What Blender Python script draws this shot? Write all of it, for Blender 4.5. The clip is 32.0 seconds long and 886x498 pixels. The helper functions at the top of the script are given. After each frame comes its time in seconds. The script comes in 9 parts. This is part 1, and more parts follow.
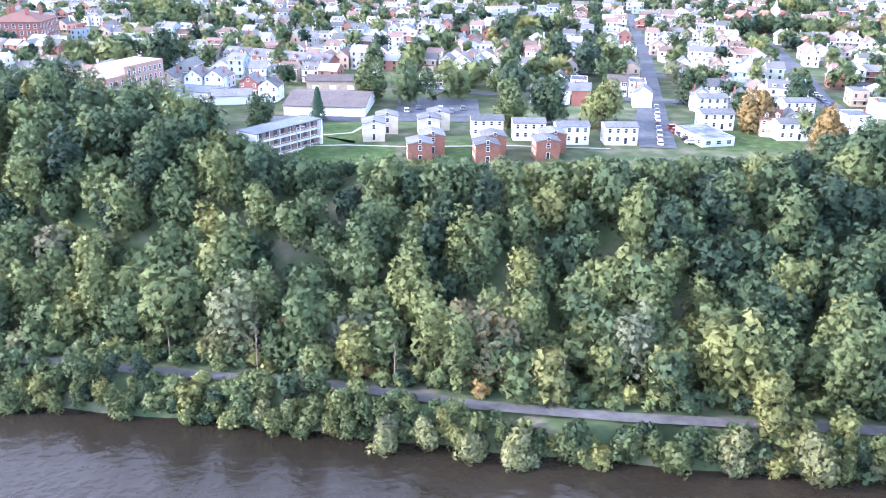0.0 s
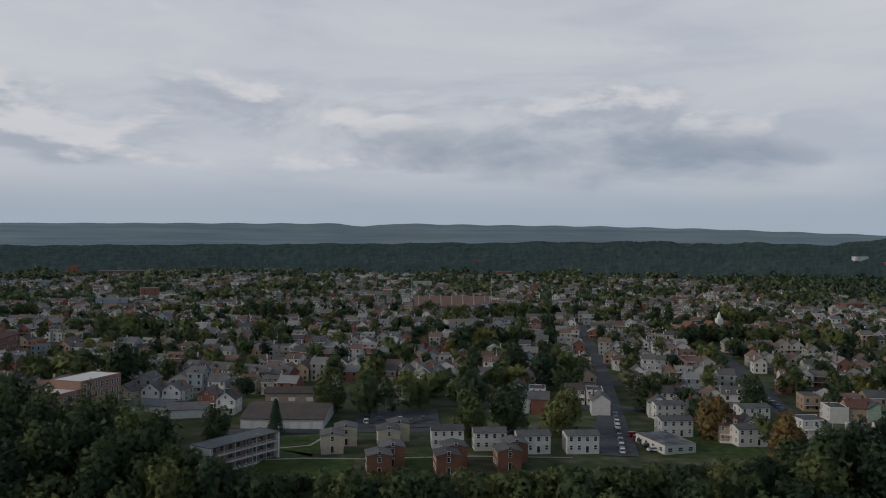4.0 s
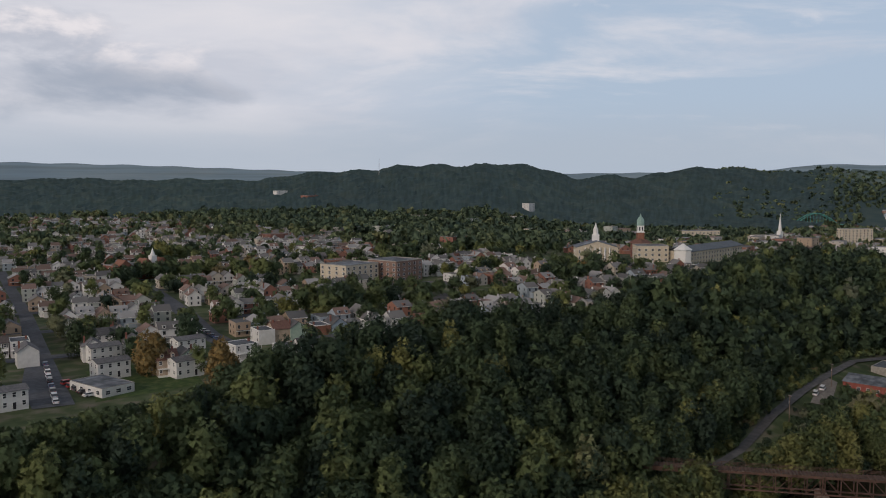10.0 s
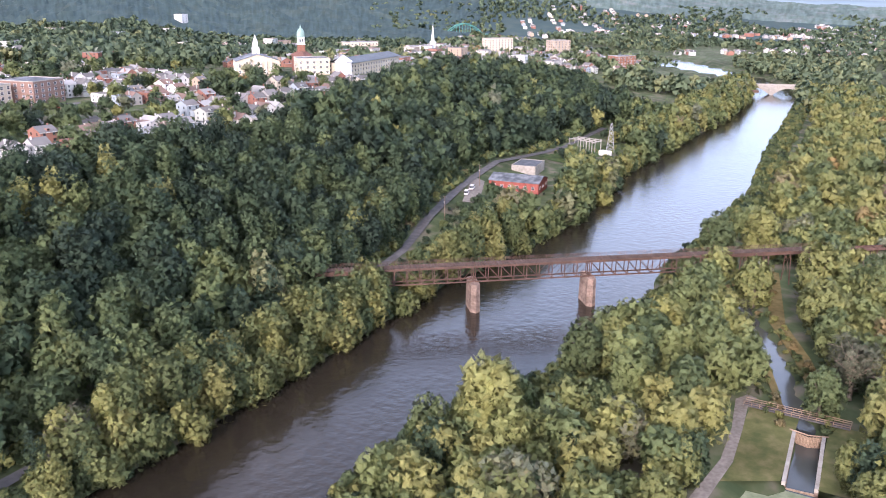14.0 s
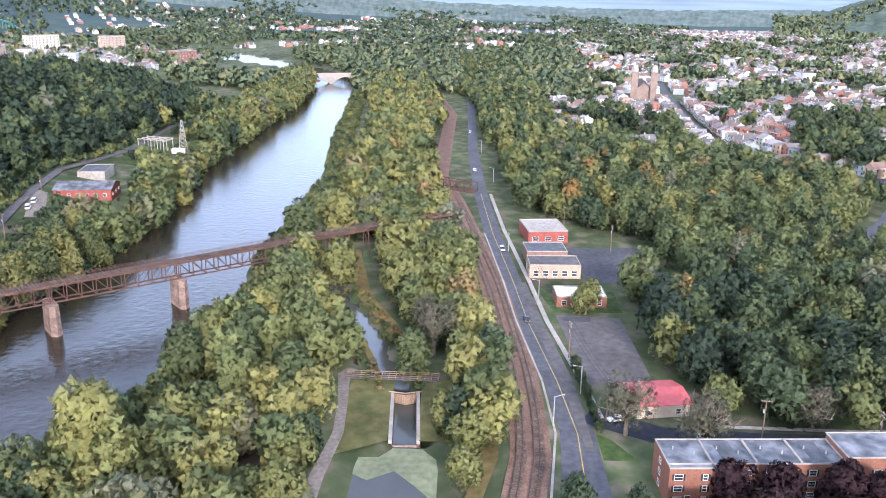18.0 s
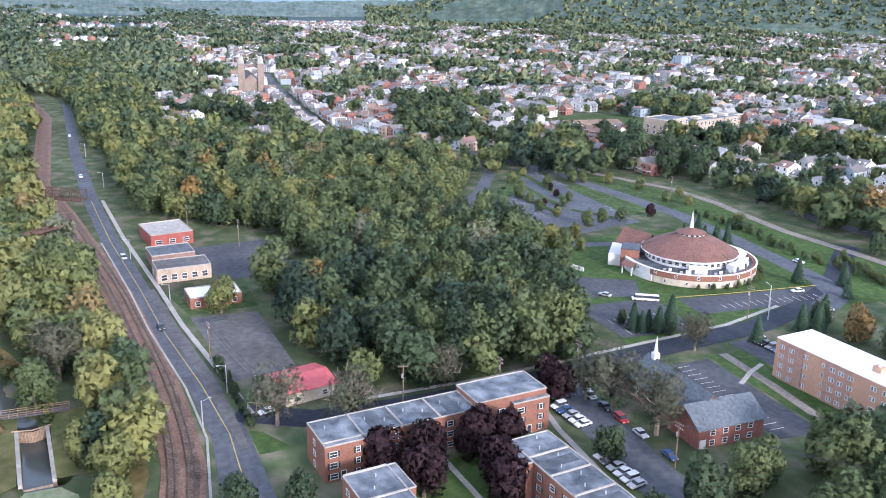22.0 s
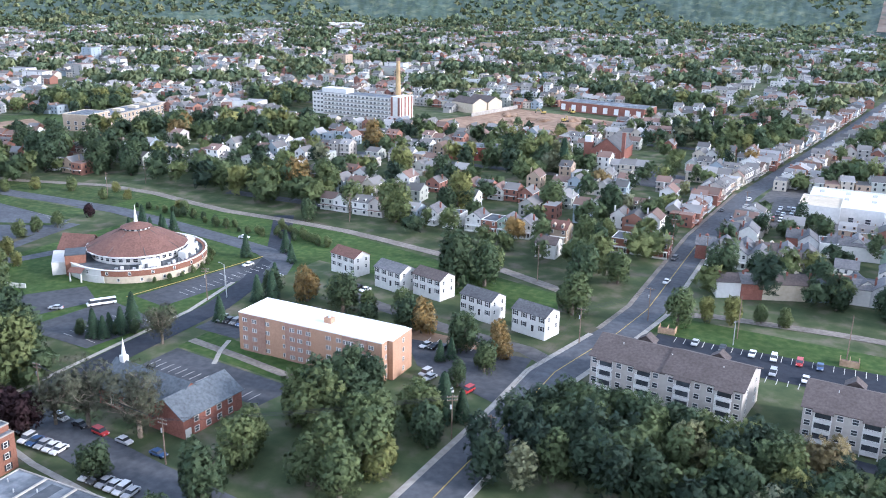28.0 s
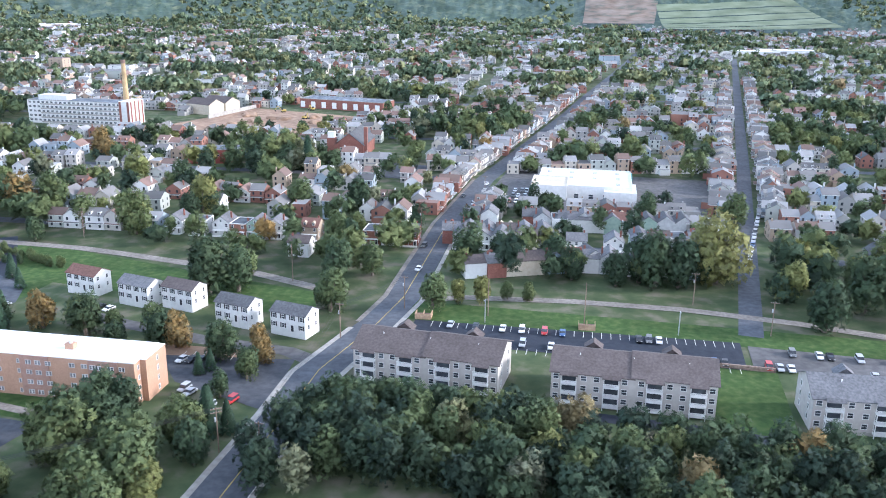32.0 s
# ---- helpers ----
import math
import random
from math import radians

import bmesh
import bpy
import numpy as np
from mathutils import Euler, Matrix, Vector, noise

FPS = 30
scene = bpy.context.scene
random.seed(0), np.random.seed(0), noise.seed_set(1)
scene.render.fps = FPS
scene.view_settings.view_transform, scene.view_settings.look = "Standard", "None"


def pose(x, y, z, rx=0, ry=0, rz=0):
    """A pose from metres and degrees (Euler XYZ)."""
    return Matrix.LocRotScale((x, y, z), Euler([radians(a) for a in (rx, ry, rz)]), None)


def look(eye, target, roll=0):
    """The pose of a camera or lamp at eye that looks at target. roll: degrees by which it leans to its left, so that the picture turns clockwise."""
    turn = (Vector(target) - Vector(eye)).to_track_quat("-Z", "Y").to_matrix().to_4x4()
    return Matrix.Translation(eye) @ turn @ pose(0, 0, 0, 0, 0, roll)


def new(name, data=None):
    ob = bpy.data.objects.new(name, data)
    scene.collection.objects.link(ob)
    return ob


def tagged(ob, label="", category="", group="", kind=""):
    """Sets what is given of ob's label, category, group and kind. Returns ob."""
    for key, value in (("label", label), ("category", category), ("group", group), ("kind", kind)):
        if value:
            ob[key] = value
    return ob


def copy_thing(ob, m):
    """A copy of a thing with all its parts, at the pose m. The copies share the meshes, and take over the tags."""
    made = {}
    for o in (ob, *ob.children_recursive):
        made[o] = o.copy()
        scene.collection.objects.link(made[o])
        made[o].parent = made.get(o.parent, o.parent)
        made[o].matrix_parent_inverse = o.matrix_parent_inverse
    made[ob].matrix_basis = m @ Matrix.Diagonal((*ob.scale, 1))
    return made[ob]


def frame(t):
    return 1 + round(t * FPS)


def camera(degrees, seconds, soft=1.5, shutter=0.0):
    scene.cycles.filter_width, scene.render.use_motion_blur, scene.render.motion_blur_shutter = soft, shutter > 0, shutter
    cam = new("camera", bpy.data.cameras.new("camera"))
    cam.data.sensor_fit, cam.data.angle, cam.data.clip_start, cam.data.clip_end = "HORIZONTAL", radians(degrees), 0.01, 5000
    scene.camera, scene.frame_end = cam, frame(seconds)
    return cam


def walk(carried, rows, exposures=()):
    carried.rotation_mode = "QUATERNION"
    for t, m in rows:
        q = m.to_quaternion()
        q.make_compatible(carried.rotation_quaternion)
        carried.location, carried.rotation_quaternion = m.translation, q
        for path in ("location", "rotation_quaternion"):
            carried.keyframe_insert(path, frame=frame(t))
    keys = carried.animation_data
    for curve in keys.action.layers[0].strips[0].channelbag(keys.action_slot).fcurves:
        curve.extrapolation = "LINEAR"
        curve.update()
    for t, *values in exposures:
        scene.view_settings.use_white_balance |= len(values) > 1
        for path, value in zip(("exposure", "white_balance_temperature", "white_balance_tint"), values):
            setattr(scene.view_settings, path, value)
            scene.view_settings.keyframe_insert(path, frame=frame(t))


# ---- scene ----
FOV = 54.28
cam = camera(FOV, 32.0, soft=1.0)
PATH = [
    (0, pose(0, 0, 103, 69.01, -0.75, 0.36)),
    (0.5, pose(0, 0, 103, 72.52, -0.70, 0.38)),
    (1, pose(0, 0, 103, 75.84, -0.64, 0.39)),
    (1.5, pose(0, 0, 103, 79.16, -0.60, 0.38)),
    (2, pose(0, 0, 103, 82.49, -0.53, 0.39)),
    (2.5, pose(0, 0, 103, 85.84, -0.49, 0.37)),
    (3, pose(0, 0, 103, 89.02, -0.51, 0.35)),
    (3.5, pose(0, 0, 103, 89.33, -0.48, 0.32)),
    (4, pose(0, 0, 103, 89.39, -0.49, -2.37)),
    (4.1, pose(0, 0, 103, 89.40, -0.49, -6.59)),
    (4.2, pose(0, 0, 103, 89.45, -0.48, -11.00)),
    (4.3, pose(0, 0, 103, 89.50, -0.47, -15.60)),
    (4.4, pose(0, 0, 103, 89.55, -0.46, -19.30)),
    (4.5, pose(0, 0, 103, 89.61, -0.45, -22.01)),
    (5, pose(0, 0, 103, 89.40, -0.30, -29.30)),
    (5.5, pose(0, 0, 103, 89.10, -0.10, -32.30)),
    (6, pose(0, 0, 103, 88.80, -0.00, -32.45)),
    (6.5, pose(0, 0, 103, 88.43, 0.09, -32.09)),
    (7, pose(0, 0, 103, 87.95, 0.09, -31.73)),
    (7.5, pose(0, 0, 103, 87.51, 0.05, -31.34)),
    (8, pose(0, 0, 103, 86.85, 0.02, -30.91)),
    (8.5, pose(0, 0, 103, 85.73, 0.06, -30.50)),
    (9, pose(0, 0, 103, 85.26, -0.00, -30.06)),
    (9.5, pose(0, 0, 103, 85.31, 0.02, -31.20)),
    (10, pose(0, 0, 103, 85.33, 0.02, -38.78)),
    (10.5, pose(0, 0, 103, 84.81, 0.02, -43.33)),
    (11, pose(0, 0, 103, 82.21, -0.05, -44.94)),
    (11.5, pose(0, 0, 103, 78.87, -0.05, -50.73)),
    (12, pose(0, 0, 103, 75.48, -0.30, -62.02)),
    (12.5, pose(0, 0, 103, 73.37, -0.26, -61.88)),
    (13, pose(0, 0, 103, 73.25, -0.41, -60.97)),
    (13.5, pose(0, 0, 103, 73.23, -0.49, -60.35)),
    (14, pose(0, 0, 103, 73.24, -0.53, -60.74)),
    (14.5, pose(0, 0, 103, 73.25, -0.57, -63.43)),
    (15, pose(0, 0, 103, 73.25, -0.65, -67.40)),
    (15.5, pose(0, 0, 103, 73.25, -0.71, -71.72)),
    (16, pose(0, 0, 103, 73.22, -0.74, -74.09)),
    (16.5, pose(0, 0, 103, 73.21, -0.78, -76.58)),
    (17, pose(0, 0, 103, 73.19, -0.83, -80.04)),
    (17.5, pose(0, 0, 103, 73.19, -0.84, -84.36)),
    (18, pose(0, 0, 103, 73.17, -0.83, -88.61)),
    (18.5, pose(0, 0, 103, 73.16, -0.87, -92.28)),
    (19, pose(0, 0, 103, 73.13, -0.85, -94.98)),
    (19.5, pose(0, 0, 103, 73.10, -0.81, -98.11)),
    (20, pose(0, 0, 103, 73.06, -0.83, -101.15)),
    (20.5, pose(0, 0, 103, 73.04, -0.89, -104.20)),
    (21, pose(0, 0, 103, 73.03, -0.91, -107.51)),
    (21.5, pose(0, 0, 103, 73.04, -0.89, -110.69)),
    (22, pose(0, 0, 103, 73.03, -0.89, -113.89)),
    (22.5, pose(0, 0, 103, 72.99, -0.89, -116.94)),
    (23, pose(0, 0, 103, 72.96, -0.88, -120.08)),
    (23.5, pose(0, 0, 103, 72.95, -0.92, -123.10)),
    (24, pose(0, 0, 103, 72.93, -0.89, -126.02)),
    (24.5, pose(0, 0, 103, 72.91, -0.90, -129.40)),
    (25, pose(0, 0, 103, 72.91, -0.91, -132.22)),
    (25.5, pose(0, 0, 103, 72.90, -0.88, -135.04)),
    (26.5, pose(0, 0, 103, 72.90, -0.96, -141.21)),
    (27.5, pose(0, 0, 103, 72.91, -1.00, -147.56)),
    (28, pose(0, 0, 103, 72.94, -0.96, -150.72)),
    (28.5, pose(0, 0, 103, 72.95, -0.92, -153.68)),
    (29, pose(0, 0, 103, 72.92, -0.88, -154.47)),
    (29.5, pose(0, 0, 103, 72.91, -0.83, -155.48)),
    (30, pose(0, 0, 103, 72.92, -0.78, -157.04)),
    (30.5, pose(0, 0, 103, 72.93, -0.72, -159.68)),
    (31, pose(0, 0, 103, 72.99, -0.76, -164.58)),
    (31.5, pose(0, 0, 103, 73.00, -0.78, -167.24)),
    (32, pose(0, 0, 103, 72.98, -0.67, -167.81)),
]
SUN_AZ, SUN_EL = 258.0, 21.0
EXPOSURES = [(0.0, 2.45, 5050, 23), (1.0, 2.12, 4950, 20), (2.0, 1.3, 5000, 15), (2.7, 0.5, 5450, 14), (3.0, -0.55, 5800, 11), (4.0, -1.25, 6050, 11), (7.0, -1.2, 6200, 12), (9.0, -0.93, 6300, 15), (11.0, -0.78, 6250, 16), (11.5, -0.25, 6100, 19), (12.0, 0.28, 6000, 24), (12.5, 0.75, 5950, 27), (13.0, 1.18, 5900, 29), (16.0, 1.58, 5650, 26), (20.0, 1.45, 5450, 22), (25.0, 1.26, 5180, 17), (28.0, 1.27, 5200, 15), (31.0, 1.38, 5250, 14), (32.0, 1.45, 5200, 14)]
walk(cam, PATH, EXPOSURES)

# ---- light: a low hazy western sun and a half clouded evening sky ----
world = bpy.data.worlds.new("evening_sky")
scene.world = world
world.use_nodes = True
wt = world.node_tree
wt.nodes.clear()


def wnode(kind, **settings):
    n = wt.nodes.new(kind)
    for k, v in settings.items():
        if k in n.inputs:
            n.inputs[k].default_value = v
    return n


sky = wt.nodes.new("ShaderNodeTexSky")
sky.sky_type = "NISHITA"
sky.sun_disc = False
sky.sun_elevation = radians(SUN_EL)
sky.sun_rotation = radians(SUN_AZ)
sky.air_density, sky.dust_density, sky.ozone_density = 1.0, 2.0, 1.5
coord = wt.nodes.new("ShaderNodeTexCoord")
split = wt.nodes.new("ShaderNodeSeparateXYZ")
wt.links.new(coord.outputs["Generated"], split.inputs[0])


def wlink(a, b):
    wt.links.new(a, b)


def wramp(source, stops):
    n = wt.nodes.new("ShaderNodeValToRGB")
    while len(n.color_ramp.elements) < len(stops):
        n.color_ramp.elements.new(0.5)
    for el, (pos, c) in zip(n.color_ramp.elements, stops):
        el.position, el.color = pos, (*c, 1)
    wlink(source, n.inputs[0])
    return n.outputs[0]


def wmix(fac, a, b, mode="MIX"):
    n = wt.nodes.new("ShaderNodeMix")
    n.data_type, n.blend_type = "RGBA", mode
    for sock, v in ((n.inputs[0], fac), (n.inputs[6], a), (n.inputs[7], b)):
        if isinstance(v, (int, float)):
            sock.default_value = v
        elif isinstance(v, tuple):
            sock.default_value = (*v, 1)
        else:
            wlink(v, sock)
    return n.outputs[2]


def wmath(op, a, b=0.0, c=0.0):
    n = wt.nodes.new("ShaderNodeMath")
    n.operation = op
    for sock, v in zip(n.inputs, (a, b, c)):
        if isinstance(v, (int, float)):
            sock.default_value = v
        else:
            wlink(v, sock)
    return n.outputs[0]


def wstep(v, a, b):
    """Smooth step of v from a to b."""
    n = wt.nodes.new("ShaderNodeMapRange")
    n.interpolation_type = "SMOOTHSTEP"
    n.inputs[1].default_value, n.inputs[2].default_value = a, b
    wlink(v, n.inputs[0])
    return n.outputs[0]


def wnoise(az_k, el_k, shift, scale, detail, rough, distort=0.0):
    """Noise over the compass bearing and the height above the horizon."""
    n = wnode("ShaderNodeTexNoise", Scale=scale, Detail=detail, Roughness=rough, Distortion=distort)
    c = wt.nodes.new("ShaderNodeCombineXYZ")
    wlink(wmath("MULTIPLY", bearing_, az_k), c.inputs[0])
    wlink(wmath("MULTIPLY_ADD", high, el_k, shift), c.inputs[1])
    wlink(c.outputs[0], n.inputs["Vector"])
    return n.outputs[0]


bearing_ = wmath("ARCTAN2", split.outputs[0], split.outputs[1])
high = split.outputs[2]
# thin pale sheet of cloud over all
streaks = wnoise(1.0, 5.0, 0.0, 2.6, 7.0, 0.55, 0.3)
sheet = wramp(streaks, [(0.34, (1.22, 1.28, 1.36)), (0.50, (1.45, 1.47, 1.50)), (0.66, (1.60, 1.58, 1.56))])
# open blue towards the east, with wisps
clear = wmix(1.0, sky.outputs[0], (0.12, 0.12, 0.13), "MULTIPLY")
clear = wmix(0.85, clear, (0.98, 1.21, 1.42))
wisps = wnoise(1.0, 4.2, 3.1, 3.4, 8.0, 0.6, 0.5)
edge = wmath("ADD", wmath("MULTIPLY_ADD", wisps, 0.9, -0.45), wmath("MULTIPLY_ADD", high, -0.5, bearing_))
opening = wmath("MULTIPLY", wstep(edge, 0.40, 0.78), wmath("MULTIPLY_ADD", wstep(wisps, 0.50, 0.72), -0.7, 1.0))
both = wmix(opening, sheet, clear)
# heaped clouds low in the north: bright tops, slate bases
heap = wnoise(1.0, 2.6, 0.0, 5.6, 9.0, 0.56, 0.25)
heap_up = wnoise(1.0, 2.6, 0.055, 5.6, 9.0, 0.56, 0.25)
belt = wmath("MULTIPLY", wmath("MULTIPLY", wstep(high, 0.062, 0.085), wmath("SUBTRACT", 1.0, wstep(high, 0.15, 0.21))), wmath("MULTIPLY", wstep(bearing_, -0.9, -0.45), wmath("SUBTRACT", 1.0, wstep(bearing_, 0.30, 0.50))))
mass = wstep(wmath("ADD", heap, wmath("MULTIPLY_ADD", belt, 0.22, -0.22)), 0.40, 0.56)
sunlit = wstep(wmath("SUBTRACT", heap, heap_up), -0.06, 0.10)
heaped = wmix(sunlit, (1.00, 1.07, 1.17), (1.78, 1.70, 1.64))
both = wmix(wmath("MULTIPLY", mass, 0.8), both, heaped)
# the dark base of the largest heap
du = wmath("DIVIDE", wmath("SUBTRACT", bearing_, 0.20), 0.26)
dv = wmath("DIVIDE", wmath("SUBTRACT", wmath("MULTIPLY_ADD", bearing_, -0.05, 0.108), high), 0.040)
lens_ = wmath("SUBTRACT", 1.0, wmath("ADD", wmath("MULTIPLY", du, du), wmath("MULTIPLY", dv, dv)))
slate = wstep(wmath("MULTIPLY_ADD", wmath("SUBTRACT", heap, 0.5), 3.6, lens_), -0.15, 1.1)
both = wmix(wmath("MULTIPLY", slate, 0.85), both, (0.70, 0.82, 0.96))
# blue-grey haze under the clouds
low = wmath("SUBTRACT", 1.0, wstep(high, 0.025, 0.095))
both = wmix(wmath("MULTIPLY", low, 0.85), both, (0.92, 1.06, 1.17))
# unseen sky overhead dimmed to lower the light on the land
over = wramp(high, [(0.30, (1.0, 1.0, 1.0)), (0.60, (0.36, 0.36, 0.37))])
both = wmix(1.0, wmix(1.0, both, over, "MULTIPLY"), (0.86, 0.86, 0.86), "MULTIPLY")
back = wt.nodes.new("ShaderNodeBackground")
back.inputs["Strength"].default_value = 1.0
wlink(both, back.inputs[0])
wout = wt.nodes.new("ShaderNodeOutputWorld")
wlink(back.outputs[0], wout.inputs[0])

sun = new("sun", bpy.data.lights.new("sun", "SUN"))
sun.data.energy, sun.data.angle, sun.data.color = 2.2, radians(9), (1.0, 0.85, 0.68)
a, e = radians(SUN_AZ), radians(SUN_EL)
sun.matrix_world = look((900 * math.sin(a) * math.cos(e), 900 * math.cos(a) * math.cos(e), 900 * math.sin(e)), (0, 0, 0))

# ---- materials ----
def material(name, colours, scale=1.0, rough=0.85, bump=0.0, bump_scale=8.0, metal=0.0, attr="", island=0.0, per_object=0.0, stain=0.25, spec=0.3, translucent=0.0, gaps=0.0):
    """colours: stops of a ramp read by noise (or by the attribute attr); stain: strength of the large blotches."""
    m = bpy.data.materials.new(name)
    m.use_nodes = True
    t = m.node_tree
    b = t.nodes["Principled BSDF"]
    b.inputs["Roughness"].default_value, b.inputs["Metallic"].default_value = rough, metal
    b.inputs["Specular IOR Level"].default_value = spec
    co = t.nodes.new("ShaderNodeTexCoord")
    geo = t.nodes.new("ShaderNodeNewGeometry")
    n1 = t.nodes.new("ShaderNodeTexNoise")
    n1.inputs["Scale"].default_value, n1.inputs["Detail"].default_value = scale, 6
    t.links.new(geo.outputs["Position"], n1.inputs["Vector"])
    n2 = t.nodes.new("ShaderNodeTexNoise")
    n2.inputs["Scale"].default_value, n2.inputs["Detail"].default_value = scale * 0.13, 3
    t.links.new(geo.outputs["Position"], n2.inputs["Vector"])
    ramp = t.nodes.new("ShaderNodeValToRGB")
    els = ramp.color_ramp.elements
    while len(els) < len(colours):
        els.new(0.5)
    for i, c in enumerate(colours):
        els[i].position = (i / max(1, len(colours) - 1)) if attr else 0.32 + 0.36 * i / max(1, len(colours) - 1)
        els[i].color = (*c, 1)
    if attr:
        at = t.nodes.new("ShaderNodeAttribute")
        at.attribute_name = attr
        if attr == "wall_tone":
            ramp.color_ramp.interpolation = "CONSTANT"
            for i in range(len(colours)):
                els[i].position = i / len(colours)
        t.links.new(at.outputs["Fac"], ramp.inputs[0])
    else:
        t.links.new(n1.outputs[0], ramp.inputs[0])
    # value changes: large stains, single leaves or pieces, single objects
    val = t.nodes.new("ShaderNodeMapRange")
    val.inputs[1].default_value, val.inputs[2].default_value = 0.3, 0.7
    val.inputs[3].default_value, val.inputs[4].default_value = 1 - stain, 1 + stain
    t.links.new(n2.outputs[0], val.inputs[0])
    last = val.outputs[0]
    for amount, source in ((island, geo.outputs["Random Per Island"]), (per_object, t.nodes.new("ShaderNodeObjectInfo").outputs["Random"])):
        if amount:
            r = t.nodes.new("ShaderNodeMapRange")
            r.inputs[3].default_value, r.inputs[4].default_value = 1 - amount, 1 + amount
            t.links.new(source, r.inputs[0])
            mul = t.nodes.new("ShaderNodeMath")
            mul.operation = "MULTIPLY"
            t.links.new(last, mul.inputs[0])
            t.links.new(r.outputs[0], mul.inputs[1])
            last = mul.outputs[0]
    hsv = t.nodes.new("ShaderNodeHueSaturation")
    t.links.new(ramp.outputs[0], hsv.inputs["Color"])
    t.links.new(last, hsv.inputs["Value"])
    t.links.new(hsv.outputs[0], b.inputs["Base Color"])
    if bump:
        n3 = t.nodes.new("ShaderNodeTexNoise")
        n3.inputs["Scale"].default_value, n3.inputs["Detail"].default_value = bump_scale, 4
        t.links.new(geo.outputs["Position"], n3.inputs["Vector"])
        bp = t.nodes.new("ShaderNodeBump")
        bp.inputs["Strength"].default_value, bp.inputs["Distance"].default_value = bump, 0.1
        t.links.new(n3.outputs[0], bp.inputs["Height"])
        t.links.new(bp.outputs[0], b.inputs["Normal"])
    if translucent:
        tr = t.nodes.new("ShaderNodeBsdfTranslucent")
        t.links.new(hsv.outputs[0], tr.inputs[0])
        mx = t.nodes.new("ShaderNodeMixShader")
        mx.inputs[0].default_value = translucent
        t.links.new(b.outputs[0], mx.inputs[1])
        t.links.new(tr.outputs[0], mx.inputs[2])
        t.links.new(mx.outputs[0], t.nodes["Material Output"].inputs[0])
    if gaps:
        # single leaves: small holes in the clumps, and a finer change of value
        n4 = t.nodes.new("ShaderNodeTexNoise")
        n4.inputs["Scale"].default_value, n4.inputs["Detail"].default_value = 8.0, 2
        t.links.new(geo.outputs["Position"], n4.inputs["Vector"])
        cut = t.nodes.new("ShaderNodeMath")
        cut.operation = "GREATER_THAN"
        cut.inputs[1].default_value = gaps
        t.links.new(n4.outputs[0], cut.inputs[0])
        clear = t.nodes.new("ShaderNodeBsdfTransparent")
        mx2 = t.nodes.new("ShaderNodeMixShader")
        out = t.nodes["Material Output"]
        t.links.new(cut.outputs[0], mx2.inputs[0])
        t.links.new(clear.outputs[0], mx2.inputs[1])
        t.links.new(out.inputs[0].links[0].from_socket, mx2.inputs[2])
        t.links.new(mx2.outputs[0], out.inputs[0])
        n5 = t.nodes.new("ShaderNodeTexNoise")
        n5.inputs["Scale"].default_value, n5.inputs["Detail"].default_value = 8.5, 2
        t.links.new(geo.outputs["Position"], n5.inputs["Vector"])
        r5 = t.nodes.new("ShaderNodeMapRange")
        r5.inputs[1].default_value, r5.inputs[2].default_value = 0.3, 0.7
        r5.inputs[3].default_value, r5.inputs[4].default_value = 0.72, 1.28
        t.links.new(n5.outputs[0], r5.inputs[0])
        mu = t.nodes.new("ShaderNodeMath")
        mu.operation = "MULTIPLY"
        t.links.new(last, mu.inputs[0])
        t.links.new(r5.outputs[0], mu.inputs[1])
        t.links.new(mu.outputs[0], hsv.inputs["Value"])
    return m


GRASS = material("grass", [(0.040, 0.066, 0.026), (0.058, 0.090, 0.032), (0.098, 0.116, 0.050)], 0.35, 0.95, 0.4, 3, stain=0.3, spec=0.1)
LAWN = material("mown_lawn", [(0.040, 0.074, 0.024), (0.058, 0.098, 0.030), (0.088, 0.120, 0.042)], 0.4, 0.95, 0.3, 4, stain=0.2, spec=0.1)
GROUND = material("ground", [(0.050, 0.074, 0.035), (0.080, 0.102, 0.050), (0.16, 0.145, 0.108)], 0.12, 0.95, 0.4, 2, stain=0.35, spec=0.1)
ASPHALT = material("asphalt", [(0.074, 0.081, 0.094), (0.115, 0.122, 0.138)], 0.5, 0.85, 0.2, 6, stain=0.18, spec=0.2)
OLD_ASPHALT = material("worn_asphalt", [(0.090, 0.088, 0.090), (0.145, 0.140, 0.138)], 0.4, 0.9, 0.2, 6, stain=0.2, spec=0.2)
LOT = material("parking_asphalt", [(0.062, 0.066, 0.075), (0.095, 0.10, 0.112)], 0.5, 0.85, 0.2, 6, stain=0.2, spec=0.2)
NEW_ASPHALT = material("fresh_asphalt", [(0.025, 0.03, 0.042), (0.04, 0.045, 0.058)], 0.5, 0.8, 0.2, 6, stain=0.12, spec=0.2)
CONCRETE = material("concrete", [(0.30, 0.28, 0.25), (0.42, 0.40, 0.36)], 0.7, 0.9, 0.2, 5, stain=0.15)
GRAVEL = material("gravel_path", [(0.17, 0.15, 0.13), (0.27, 0.245, 0.215)], 0.8, 0.95, 0.3, 8, stain=0.2)
BALLAST = material("ballast", [(0.140, 0.085, 0.062), (0.235, 0.150, 0.110)], 1.6, 0.95, 0.5, 6, stain=0.25)
DIRT = material("bare_earth", [(0.22, 0.14, 0.09), (0.36, 0.25, 0.17)], 0.2, 0.95, 0.4, 3, stain=0.25)
DRY_LAWN = material("dry_lawn", [(0.075, 0.090, 0.034), (0.11, 0.115, 0.045), (0.16, 0.145, 0.07)], 0.3, 0.95, 0.3, 4, stain=0.25, spec=0.1)
